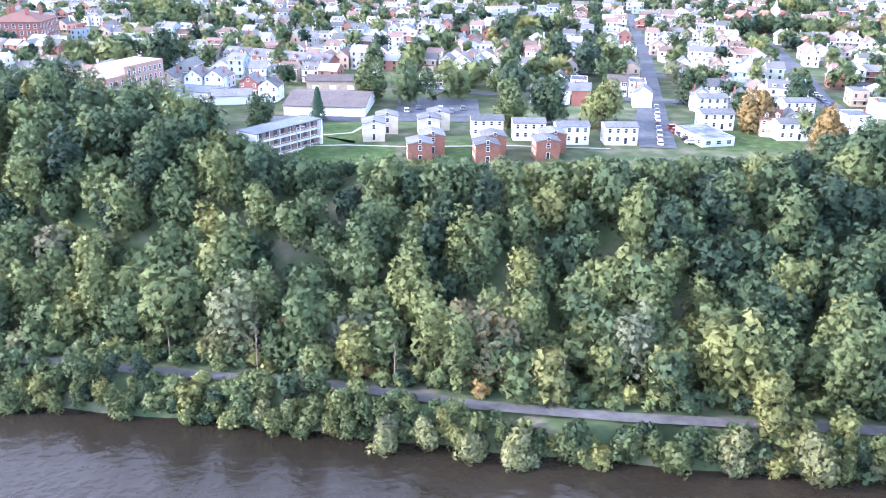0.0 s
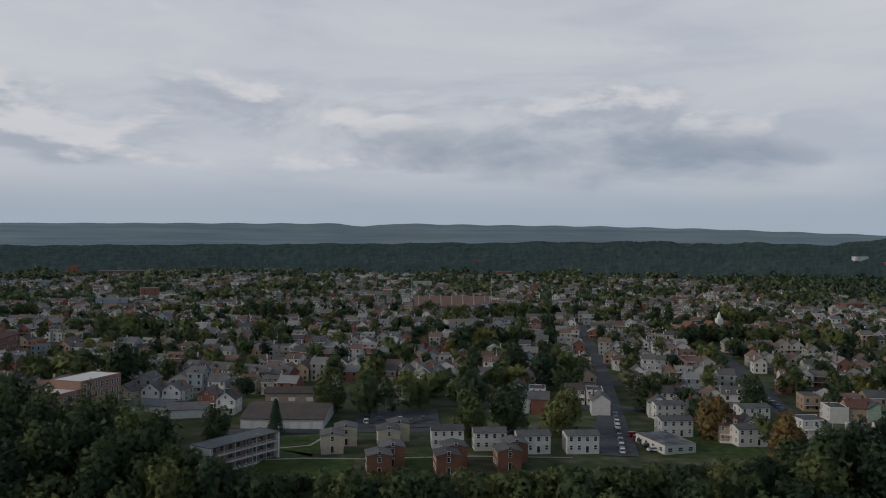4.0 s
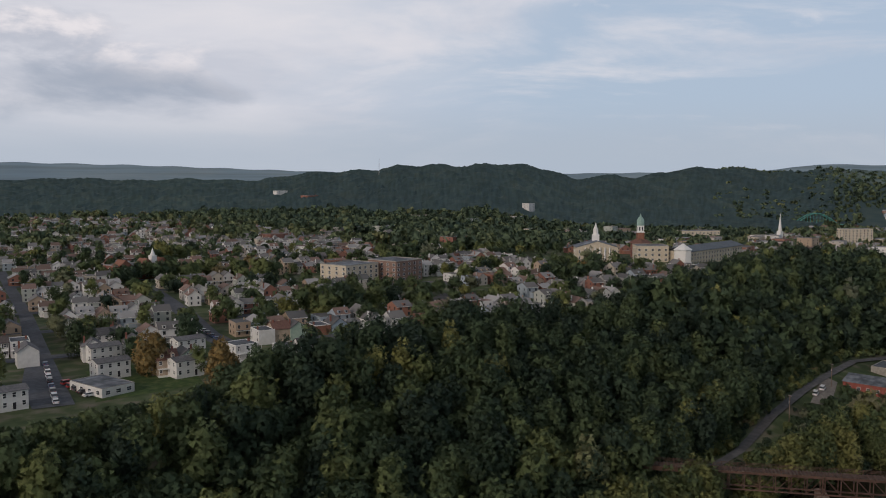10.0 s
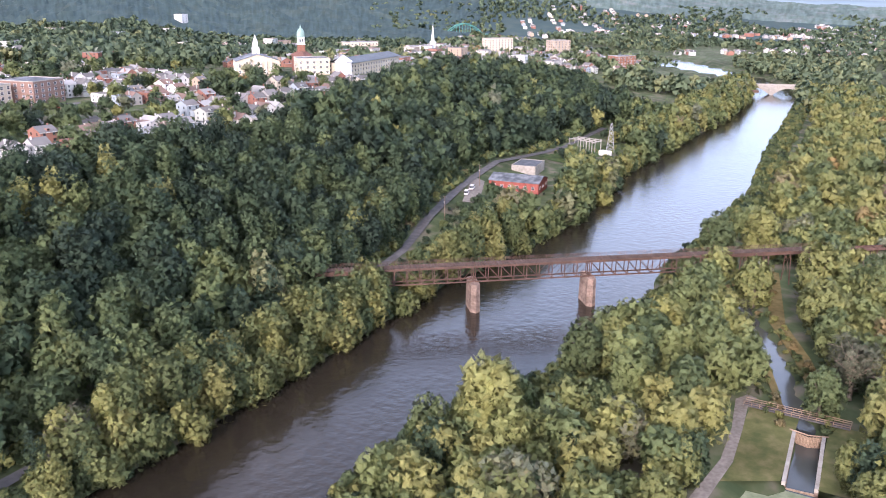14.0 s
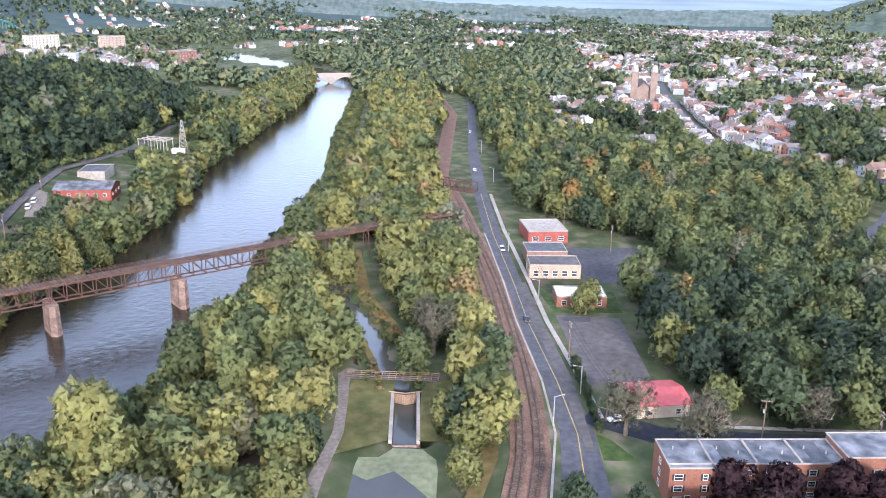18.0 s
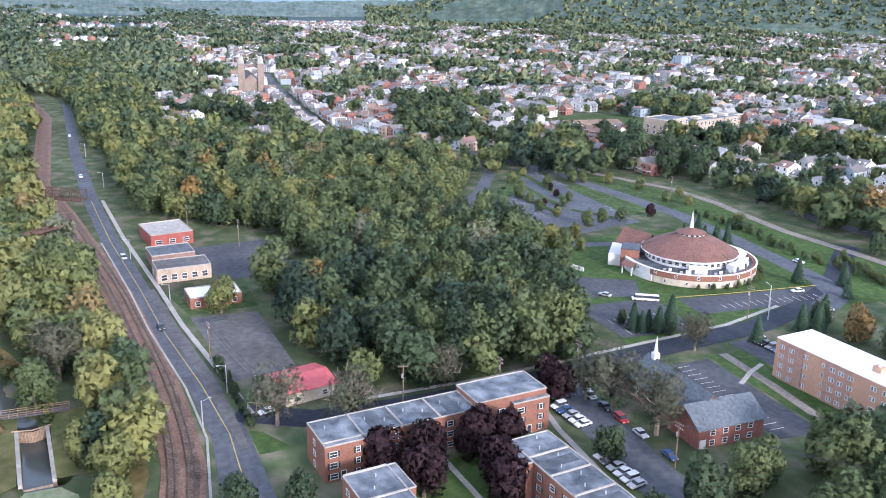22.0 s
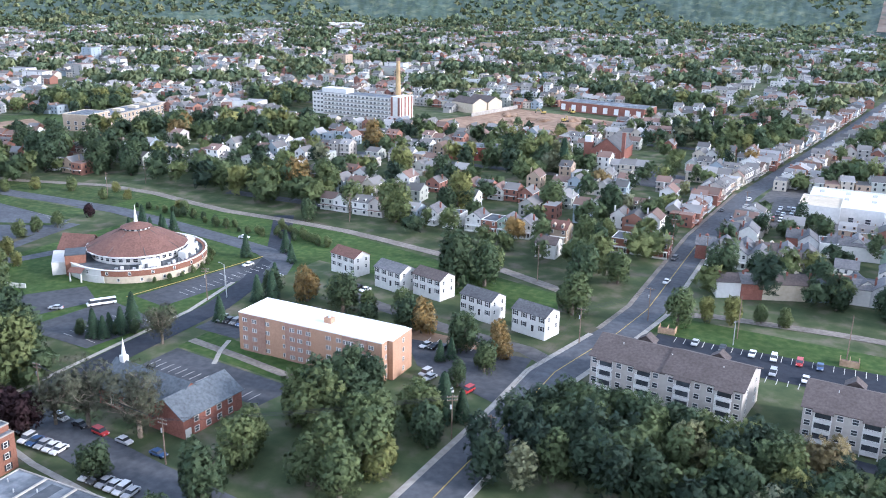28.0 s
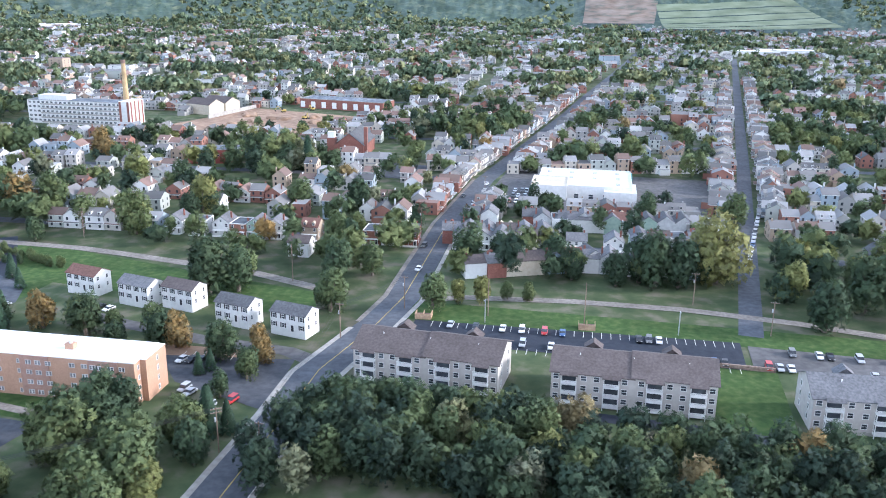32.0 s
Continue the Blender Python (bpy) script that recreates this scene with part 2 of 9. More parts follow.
DRY = material("dry_grass", [(0.12, 0.10, 0.04), (0.20, 0.16, 0.07)], 0.4, 0.95, 0.4, 4, stain=0.3, spec=0.1)
LINE = material("road_paint", [(0.62, 0.60, 0.55), (0.75, 0.73, 0.68)], 2, 0.8, stain=0.1)
YELLOW = material("yellow_paint", [(0.48, 0.35, 0.09), (0.58, 0.44, 0.14)], 2, 0.8)
RUST = material("rusty_steel", [(0.075, 0.045, 0.035), (0.13, 0.075, 0.055), (0.10, 0.075, 0.065)], 1.5, 0.8, 0.2, 10, metal=0.2, stain=0.3)
STEEL = material("rail_steel", [(0.07, 0.05, 0.045), (0.12, 0.095, 0.085)], 3, 0.6, metal=0.3)
GALV = material("galvanised_steel", [(0.42, 0.43, 0.44), (0.55, 0.56, 0.57)], 2, 0.5, metal=0.5)
TIE = material("sleeper_wood", [(0.07, 0.05, 0.04), (0.14, 0.11, 0.09)], 2, 0.95, per_object=0.3)
WOOD = material("weathered_wood", [(0.22, 0.15, 0.10), (0.36, 0.27, 0.19)], 2, 0.9, 0.2, 9, per_object=0.2)
POLE = material("pole_wood", [(0.16, 0.11, 0.08), (0.25, 0.19, 0.15)], 2, 0.9)
STONE = material("pier_stone", [(0.20, 0.14, 0.11), (0.34, 0.26, 0.21)], 1.2, 0.95, 0.4, 4, stain=0.35, per_object=0.15)
BRICK = material("orange_brick", [(0.20, 0.092, 0.062), (0.27, 0.135, 0.092)], 2.5, 0.9, 0.2, 10, stain=0.1)
BRICK_TAN = material("tan_brick", [(0.42, 0.25, 0.165), (0.49, 0.31, 0.205)], 2.5, 0.9, 0.2, 10, stain=0.06)
BUFF = material("buff_brick", [(0.38, 0.27, 0.14), (0.48, 0.35, 0.19)], 1.5, 0.9, 0.2, 8, stain=0.15)
BRICK_RED = material("red_brick", [(0.19, 0.080, 0.060), (0.28, 0.125, 0.095)], 2.5, 0.9, 0.2, 10, stain=0.12)
BRICK_PINK = material("pink_brick", [(0.33, 0.20, 0.15), (0.41, 0.26, 0.20)], 2, 0.9, 0.2, 8, stain=0.1)
BRICK_DARK = material("brown_brick", [(0.19, 0.12, 0.10), (0.28, 0.19, 0.15)], 2, 0.9, 0.2, 8, stain=0.12)
WHITE = material("white_siding", [(0.62, 0.61, 0.58), (0.71, 0.70, 0.67)], 0.8, 0.7, stain=0.06)
CREAM = material("cream_siding", [(0.50, 0.43, 0.32), (0.59, 0.52, 0.41)], 0.8, 0.75, stain=0.08)
GREY = material("grey_siding", [(0.42, 0.42, 0.42), (0.55, 0.55, 0.54)], 0.8, 0.75, stain=0.08)
BLUE = material("blue_siding", [(0.24, 0.31, 0.38), (0.34, 0.41, 0.48)], 0.8, 0.75, stain=0.08)
TAN = material("tan_siding", [(0.36, 0.28, 0.21), (0.45, 0.37, 0.28)], 0.8, 0.75, stain=0.08)
GREEN_SIDING = material("green_siding", [(0.30, 0.40, 0.33), (0.38, 0.48, 0.40)], 0.8, 0.75, stain=0.08)
SHINGLE = material("grey_shingles", [(0.10, 0.10, 0.105), (0.17, 0.17, 0.175)], 1.5, 0.9, 0.3, 9, stain=0.15, per_object=0.3)
SHINGLE_BROWN = material("brown_shingles", [(0.088, 0.072, 0.068), (0.135, 0.112, 0.104)], 1.5, 0.9, 0.3, 9, stain=0.12, per_object=0.1)
SHINGLE_MAROON = material("maroon_shingles", [(0.14, 0.075, 0.06), (0.21, 0.115, 0.09)], 1.5, 0.9, 0.3, 9, stain=0.12)
SLATE = material("slate", [(0.085, 0.10, 0.115), (0.15, 0.17, 0.19)], 1.2, 0.7, 0.2, 7, stain=0.15)
MEMBRANE = material("grey_roof_membrane", [(0.055, 0.065, 0.078), (0.13, 0.145, 0.165), (0.24, 0.26, 0.285)], 0.28, 0.8, stain=0.25)
WHITE_ROOF = material("white_roof_membrane", [(0.78, 0.77, 0.74), (0.86, 0.85, 0.82)], 0.4, 0.7, stain=0.06)
TAR = material("dark_roof_membrane", [(0.06, 0.07, 0.08), (0.12, 0.13, 0.145)], 0.4, 0.8, stain=0.2)
RED_METAL = material("red_metal_roof", [(0.48, 0.10, 0.11), (0.56, 0.15, 0.15)], 0.6, 0.55, stain=0.12)
RED_PAINT = material("red_paint", [(0.24, 0.065, 0.05), (0.32, 0.10, 0.078)], 0.6, 0.6, stain=0.1)
TRIM = material("white_trim", [(0.72, 0.71, 0.68), (0.80, 0.79, 0.76)], 2, 0.6, stain=0.05)
GLASS = material("window_glass", [(0.03, 0.035, 0.045), (0.07, 0.08, 0.09)], 0.5, 0.12, per_object=0.4, spec=0.6)
DARK = material("dark_shutter", [(0.02, 0.02, 0.025), (0.04, 0.04, 0.045)], 2, 0.6)
GREEN_STEEL = material("green_painted_steel", [(0.07, 0.22, 0.19), (0.10, 0.28, 0.24)], 1, 0.6)
COPPER = material("copper_green", [(0.22, 0.34, 0.30), (0.30, 0.42, 0.37)], 1, 0.7)
TYRE = material("tyre_rubber", [(0.02, 0.02, 0.02), (0.03, 0.03, 0.03)], 3, 0.9)
CHROME = material("light_lens", [(0.6, 0.6, 0.58), (0.7, 0.7, 0.68)], 3, 0.3, spec=0.5)
TAIL = material("tail_lens", [(0.3, 0.02, 0.02), (0.4, 0.03, 0.03)], 3, 0.3, spec=0.5)
WATER = material("river_water", [(0.021, 0.017, 0.012), (0.032, 0.026, 0.019)], 0.02, 0.15, 0.32, 0.32, stain=0.2, spec=0.35)
for n in WATER.node_tree.nodes:
    if n.type == "BUMP":
        n.inputs["Distance"].default_value = 0.6
POND = material("pond_water", [(0.05, 0.055, 0.055), (0.07, 0.075, 0.07)], 0.1, 0.12, 0.04, 0.5, stain=0.1, spec=0.5)
ALGAE = material("duckweed", [(0.16, 0.20, 0.11), (0.27, 0.30, 0.19)], 0.5, 0.8, 0.1, 4, stain=0.2)
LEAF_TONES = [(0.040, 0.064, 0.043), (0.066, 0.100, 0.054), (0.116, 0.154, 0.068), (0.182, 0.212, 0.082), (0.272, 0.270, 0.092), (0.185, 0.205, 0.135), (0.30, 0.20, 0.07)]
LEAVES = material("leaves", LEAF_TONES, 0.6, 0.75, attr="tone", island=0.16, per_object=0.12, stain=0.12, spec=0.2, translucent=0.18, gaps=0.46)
# paler, bluer copy of the leaves: haze painted into their colour
LEAVES_HAZED = material("hazed_leaves", [(0.075, 0.112, 0.078), (0.10, 0.142, 0.088), (0.135, 0.178, 0.098), (0.175, 0.21, 0.108), (0.235, 0.245, 0.115), (0.175, 0.20, 0.14), (0.29, 0.20, 0.09)], 0.6, 0.75, attr="tone", island=0.25, stain=0.12, spec=0.2, translucent=0.22)
LEAF_DARK = material("maple_leaves_dark", [(0.026, 0.015, 0.018), (0.045, 0.027, 0.030)], 0.6, 0.8, island=0.2, spec=0.1, gaps=0.42)
BARK = material("bark", [(0.10, 0.08, 0.06), (0.20, 0.17, 0.14)], 1.5, 0.95, 0.4, 6)
TWIGS = material("bare_twigs", [(0.16, 0.13, 0.10), (0.26, 0.22, 0.17)], 1.5, 0.95)
TOWN_WALL = material("town_walls", [(0.70, 0.69, 0.66), (0.52, 0.47, 0.39), (0.25, 0.12, 0.09), (0.66, 0.65, 0.62), (0.34, 0.33, 0.31), (0.40, 0.31, 0.23), (0.62, 0.61, 0.59), (0.31, 0.36, 0.40), (0.46, 0.43, 0.39), (0.30, 0.15, 0.11), (0.40, 0.42, 0.38)], 0.7, 0.8, attr="wall_tone", stain=0.08)
TOWN_ROOF = material("town_roofs", [(0.115, 0.114, 0.113), (0.18, 0.174, 0.17), (0.25, 0.247, 0.245), (0.22, 0.148, 0.122), (0.145, 0.14, 0.136), (0.33, 0.326, 0.32), (0.165, 0.116, 0.096), (0.185, 0.18, 0.174)], 0.9, 0.9, attr="wall_tone", stain=0.12)
# far woods' base colours dimmed for haze; distant() adds the airlight as emission
HAZED_HILL = material("hazed_woods", [(0.014, 0.021, 0.016), (0.021, 0.030, 0.020), (0.036, 0.042, 0.026)], 0.02, 1.0, stain=0.3, spec=0.05)
HAZED_RIDGE = material("hazed_ridge", [(0.05, 0.06, 0.05), (0.07, 0.08, 0.06), (0.10, 0.10, 0.07)], 0.004, 1.0, stain=0.15, spec=0.05)


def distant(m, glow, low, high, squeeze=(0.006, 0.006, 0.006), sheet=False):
    """Haze at the edge of the view painted in as surface emission, uneven by noise."""
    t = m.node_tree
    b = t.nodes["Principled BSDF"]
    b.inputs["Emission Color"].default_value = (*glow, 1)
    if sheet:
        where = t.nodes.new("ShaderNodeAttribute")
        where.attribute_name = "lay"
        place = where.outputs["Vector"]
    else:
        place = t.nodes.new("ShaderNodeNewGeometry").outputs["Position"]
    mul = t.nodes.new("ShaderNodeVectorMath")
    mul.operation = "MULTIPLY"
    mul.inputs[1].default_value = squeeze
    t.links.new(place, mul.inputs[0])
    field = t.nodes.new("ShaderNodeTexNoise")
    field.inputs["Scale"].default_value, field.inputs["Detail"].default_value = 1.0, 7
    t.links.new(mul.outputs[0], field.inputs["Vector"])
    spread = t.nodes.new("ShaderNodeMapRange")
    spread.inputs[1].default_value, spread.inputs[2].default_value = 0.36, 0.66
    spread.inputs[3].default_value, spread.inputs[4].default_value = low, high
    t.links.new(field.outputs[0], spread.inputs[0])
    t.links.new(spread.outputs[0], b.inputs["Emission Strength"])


# more backdrop surfaces whose emission stands in for haze
HAZED_PLAIN = material("hazed_plain", [(0.02, 0.03, 0.02), (0.035, 0.05, 0.03), (0.08, 0.08, 0.07)], 0.02, 1.0, stain=0.3, spec=0.05)
HAZED_SOUTH_HILL = material("hazed_southern_woods", [(0.020, 0.032, 0.018), (0.030, 0.044, 0.022), (0.075, 0.085, 0.045)], 0.03, 1.0, stain=0.3, spec=0.05)
distant(HAZED_HILL, (0.46, 0.70, 0.78), 0.056, 0.090, (0.11, 0.07, 0.11), True)
distant(HAZED_SOUTH_HILL, (0.48, 0.64, 0.65), 0.052, 0.108, (0.06, 0.06, 0.06), True)
distant(HAZED_PLAIN, (0.62, 0.82, 0.83), 0.085, 0.15, (0.10, 0.08, 0.10), True)
distant(HAZED_RIDGE, (0.58, 0.80, 1.0), 0.19, 0.27, (0.0016, 0.0016, 0.075))
CONIFER = material("conifer_needles", [(0.030, 0.058, 0.035), (0.05, 0.085, 0.048)], 0.6, 0.8, island=0.3, spec=0.2, gaps=0.42)
BARE = material("pale_sparse_leaves", [(0.080, 0.090, 0.058), (0.125, 0.125, 0.085)], 0.6, 0.85, island=0.2, spec=0.1, gaps=0.52)
PANEL_TAN = material("tan_fence_boards", [(0.36, 0.24, 0.15), (0.48, 0.34, 0.22)], 1.5, 0.9)

# ---- lay of the land ----
def ramp01(v, a, b):
    s = np.clip((v - a) / (b - a), 0, 1)
    return s * s * (3 - 2 * s)


def north_bank(x):
    return np.interp(x, [-900, -107, -51, 0, 63, 140, 280, 325, 400, 509, 850, 1021, 1150, 1500, 2200], [300, 178, 172, 163, 155, 150, 153, 146, 143, 158, 156, 176, 230, 560, 1300])


def south_bank(x):
    return np.interp(x, [-900, -107, 100, 184, 211, 283, 327, 489, 618, 873, 1054, 1200, 1500, 2200], [225, 118, 103, 100, 85, 76, 84, 81, 95, 113, 131, 190, 400, 1100])


def rail_line(x):
    return np.interp(x, [-400, 120, 159, 177, 200, 228, 254, 298, 350, 420, 487, 576, 734, 872, 1000, 1400], [20, -6, -14.5, -17.5, -18, -17.5, -15.5, -12.5, -6.5, 2, 12, 11, 9, 26, 40, 70])


CANAL = [(120, 14), (165, 15), (188, 12), (213, 14), (224, 18), (257, 28), (282, 38), (294, 44), (320, 48), (345, 52), (420, 56)]


def to_line(x, y, pts):
    d = np.full(np.shape(x), 1e9)
    for (ax, ay), (bx, by) in zip(pts, pts[1:]):
        l2 = (bx - ax) ** 2 + (by - ay) ** 2
        s = np.clip(((x - ax) * (bx - ax) + (y - ay) * (by - ay)) / l2, 0, 1)
        d = np.minimum(d, np.hypot(x - ax - s * (bx - ax), y - ay - s * (by - ay)))
    return d


def land(x, y):
    x, y = np.asarray(x, float), np.asarray(y, float)
    r, az = np.hypot(x, y), np.degrees(np.arctan2(x, y))
    n, s = y - north_bank(x), south_bank(x) - y
    width = np.interp(x, [-150, 0, 100, 250, 300, 400, 500, 650, 800], [58, 56, 70, 88, 96, 136, 150, 200, 240])
    plateau = np.interp(x, [-200, 600, 900, 1300], [34, 34, 18, 8]) * np.interp(r, [0, 600, 1300, 1800], [1, 1, 1.05, 1.15])
    north = -6 + 7 * ramp01(n, 0, 5) + (plateau - 1) * ramp01(n, 22, 22 + width)
    rl = rail_line(x)
    south = -6 + 3.5 * ramp01(s, 0, 5) + 2.5 * ramp01(rl - y, -16, -5)
    south = south - 2.4 * (1 - ramp01(to_line(x, y, CANAL), 3.0, 5.0)) * (s > 5)
    z = np.where(n > 0, north, np.where(s > 0, south, -6 - 3 * ramp01(np.minimum(-n, -s), 0, 6)))
    # hills round the town
    crest = np.interp(az, [-180, -150, -60, -20, 0, 15, 24, 27, 31.4, 36, 41.7, 45.2, 46.6, 47.4, 48.3, 50, 51.3, 53.2, 55, 62, 75, 92, 104, 112, 117, 130, 150, 168, 180], [150, 60, 60, 62, 76, 88, 104, 108, 130, 144, 155, 146, 132, 116, 123, 126, 116, 140, 152, 140, 84, 44, 36, 44, 150, 165, 160, 165, 150])
    start = np.interp(az, [-180, -20, 10, 30, 40, 50, 70, 100, 120, 180], [2150, 1560, 1500, 1250, 1150, 1500, 2300, 2600, 2250, 2150])
    lumps = 1 + 0.02 * np.sin(az * 0.9) + 0.02 * np.sin(az * 2.3 + 1)
    z = z + (crest * lumps - 34 * (n > 0)) * ramp01(r, start, start + 900) * (1 - 0.45 * ramp01(r, start + 1300, start + 2100))
    # the last blue ridges
    rise = np.interp(az, [-180, -30, -23, -15, -4.5, -2.8, -0.8, 5, 12.6, 19.6, 27, 30.7, 45, 58, 60, 62.2, 66, 72, 80, 110, 180], [0.3, 0.75, 0.79, 0.91, 1.01, 0.82, 1.05, 1.0, 0.96, 0.82, 0.56, 0.44, 0.3, 0.4, 0.55, 0.85, 0.76, 0.3, -0.05, -0.05, 0.3])
    k = ramp01(r, 3500, 4650)
    z = z * (1 - k) + (103 + r * np.tan(np.radians(rise + 0.03 * np.sin(az * 2.1)))) * k
    # pond below the lock
    pond = ramp01(x, 112, 122) * (1 - ramp01(x, 180, 187)) * ramp01(y, 1, 5) * (1 - ramp01(y, 22, 27))
    pit = ((x > 187) & (x < 214.5) & (y > 9.4) & (y < 17.6)) * 1.0
    return z - 2.2 * pond - 2.5 * pit


def land_at(x, y):
    return float(land(x, y))


def mesh_object(name, verts, faces, mats, smooth=False, index=None):
    me = bpy.data.meshes.new(name)
    me.from_pydata(verts, [], faces)
    for m in mats:
        me.materials.append(m)
    if index is not None:
        me.polygons.foreach_set("material_index", index)
    if smooth:
        me.polygons.foreach_set("use_smooth", [True] * len(me.polygons))
    me.update()
    return new(name, me)


def grid_axis(lo, hi, near, far, fine, coarse):
    vals, v = [], lo
    while v < hi:
        vals.append(v)
        d = max(0.0, near - v, v - far)
        v += min(coarse, fine + d * 0.045)
    return np.array(vals + [hi])


gx = grid_axis(-4800, 4800, -140, 460, 4.4, 130)
gy = grid_axis(-4800, 4800, -300, 300, 4.4, 130)
X, Y = np.meshgrid(gx, gy)
Z = land(X, Y)
nx, ny = len(gx), len(gy)
verts = np.stack([X.ravel(), Y.ravel(), Z.ravel()], 1)
idx = np.arange(nx * ny).reshape(ny, nx)
faces = np.stack([idx[:-1, :-1].ravel(), idx[:-1, 1:].ravel(), idx[1:, 1:].ravel(), idx[1:, :-1].ravel()], 1)
fx, fy = X[:-1, :-1].ravel(), Y[:-1, :-1].ravel()
# faces far out take the materials with haze painted in
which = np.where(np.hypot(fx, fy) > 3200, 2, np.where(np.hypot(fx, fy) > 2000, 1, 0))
ground = mesh_object("ground", verts.tolist(), faces.tolist(), [GROUND, HAZED_HILL, HAZED_RIDGE], True, which.tolist())
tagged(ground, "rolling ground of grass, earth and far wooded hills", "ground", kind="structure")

# the river, as one level sheet between its banks
rx = np.concatenate([np.arange(-900, 1200, 20), np.arange(1200, 2201, 100)])
rv, rf = [], []
for i, x in enumerate(rx):
    rv += [(x, float(north_bank(x)) + 6, -6.0), (x, float(south_bank(x)) - 6, -6.0)]
    if i:
        rf.append((2 * i - 2, 2 * i - 1, 2 * i + 1, 2 * i))
tagged(mesh_object("water", rv, rf, [WATER]), "muddy brown river with small ripples", "river", kind="structure")


def strip(name, pts, width, mat, lift=0.06, label="", category="road", kind="structure", step=6.0, flat_z=None):
    """A ribbon along pts that follows the ground; width: one number, or one for each point."""
    pts = [Vector((p[0], p[1], 0)) for p in pts]
    ws = width if isinstance(width, (list, tuple)) else [width] * len(pts)
    line = []
    for (p, q), (wa, wb) in zip(zip(pts, pts[1:]), zip(ws, ws[1:])):
        k = max(1, int((q - p).length / step))
        line += [(p.lerp(q, j / k), wa + (wb - wa) * j / k) for j in range(k)]
    line.append((pts[-1], ws[-1]))
    v, f = [], []
    for i, (p, w) in enumerate(line):
        d = (line[min(i + 1, len(line) - 1)][0] - line[max(i - 1, 0)][0]).normalized()
        side = Vector((-d.y, d.x, 0)) * w / 2
        for q in (p + side, p - side):
            z = flat_z if flat_z is not None else max(land_at(q.x, q.y), land_at(p.x, p.y)) + lift
            v.append((q.x, q.y, z))
        if i:
            f.append((2 * i - 2, 2 * i - 1, 2 * i + 1, 2 * i))
    return tagged(mesh_object(name, v, f, [mat]), label, category, kind=kind)


def patch(name, corners, mat, lift=0.05, label="", category="ground", step=5.0, kind="structure", flat_z=None):
    """A quadrilateral sheet on the ground."""
    a, b, c, d = [Vector((*p, 0)) for p in corners]
    nu = max(1, int(max((b - a).length, (c - d).length) / step))
    nv = max(1, int(max((d - a).length, (c - b).length) / step))
    v = []
    for i in range(nu + 1):
        for j in range(nv + 1):
            p = a.lerp(b, i / nu).lerp(d.lerp(c, i / nu), j / nv)
            v.append((p.x, p.y, flat_z if flat_z is not None else land_at(p.x, p.y) + lift))
    f = [(i * (nv + 1) + j, (i + 1) * (nv + 1) + j, (i + 1) * (nv + 1) + j + 1, i * (nv + 1) + j + 1) for i in range(nu) for j in range(nv)]
    return tagged(mesh_object(name, v, f, [mat]), label, category, kind=kind)

# ---- roads, rails, paths ----
ROAD_N = [(-160, 200), (-108, 187), (-65, 181), (-24, 176), (9, 168), (40, 164), (96, 160), (150, 162), (210, 164), (284, 177), (327, 189), (372, 199), (444, 212), (534, 206), (627, 211)]
strip("road_river", ROAD_N, 3.8, OLD_ASPHALT, 0.25, "narrow worn asphalt road along the wooded river bank")
LEHIGH = [(120, -32), (155, -28), (188, -29.5), (217, -27.5), (262, -22.5), (300, -20), (365, -14.5), (442, -10.5), (574, -7.5), (767, -8), (1000, -6)]
strip("road_main", LEHIGH, [11, 11, 8.5, 7, 7, 6.5, 7, 7, 6.5, 6.5, 6.5], ASPHALT, 0.10, "two-lane asphalt road beside the railway")
strip("verge_worn", [(180, -31.6), (217, -30.4), (262, -25.6), (300, -23.2)], [2.0, 3.4, 3.4, 2.6], OLD_ASPHALT, 0.14, "worn pale asphalt shoulder beside the lane", "road shoulder")
strip("pavement_east", [(196, -36.5), (218, -34.2), (262, -28.8), (300, -26.0), (372, -19.6), (441, -15.6)], 1.6, CONCRETE, 0.2, "pale concrete pavement along the road", "pavement")
strip("kerb_west", [(160, -20.5), (188, -24.2), (217, -23.4), (262, -18.8), (300, -16.4), (365, -10.9)], 0.6, CONCRETE, 0.2, "pale kerb and guard strip beside the railway", "kerb")
strip("street_cross", [(198, -33), (188, -50), (186, -74), (186, -101), (188, -126), (191, -157), (194, -197), (202, -225), (214, -252), (250, -300)], 9, NEW_ASPHALT, 0.12, "freshly surfaced dark street")
strip("street_church", [(187, -118), (162, -115), (135, -112), (105, -110), (60, -108)], 12, ASPHALT, 0.10, "asphalt street lined with parked cars")
STREET_S = [(77, -120), (77.5, -145), (78, -180), (79, -208), (73, -245), (71, -270), (76, -366), (75, -461), (62, -600), (49, -741), (40, -866), (20, -1100), (-10, -1500)]
strip("street_south", STREET_S, [13, 13, 13, 13, 12, 11.5, 11, 10.5, 10, 10, 10, 9, 9], ASPHALT, 0.12, "straight asphalt street leading into the town")
strip("street_south_west", [(-42, -262), (-44, -281), (-52, -361), (-69, -532), (-115, -1023), (-150, -1400)], 7.5, ASPHALT, 0.12, "straight asphalt street with parked cars")
strip("trail", [(520, -262), (479, -272), (417, -279), (390, -289), (365, -298), (331, -299), (304, -295), (277, -292), (243, -294), (211, -294), (188, -291), (170, -288), (131, -282), (103, -272)], 5, GRAVEL, 0.15, "pale gravel trail along a former railway bed", "path")
strip("trail_west", [(62, -270), (51, -275), (13, -280), (-23, -281), (-57, -277), (-90, -270), (-200, -262)], 4.5, GRAVEL, 0.15, "pale gravel trail along a former railway bed", "path")
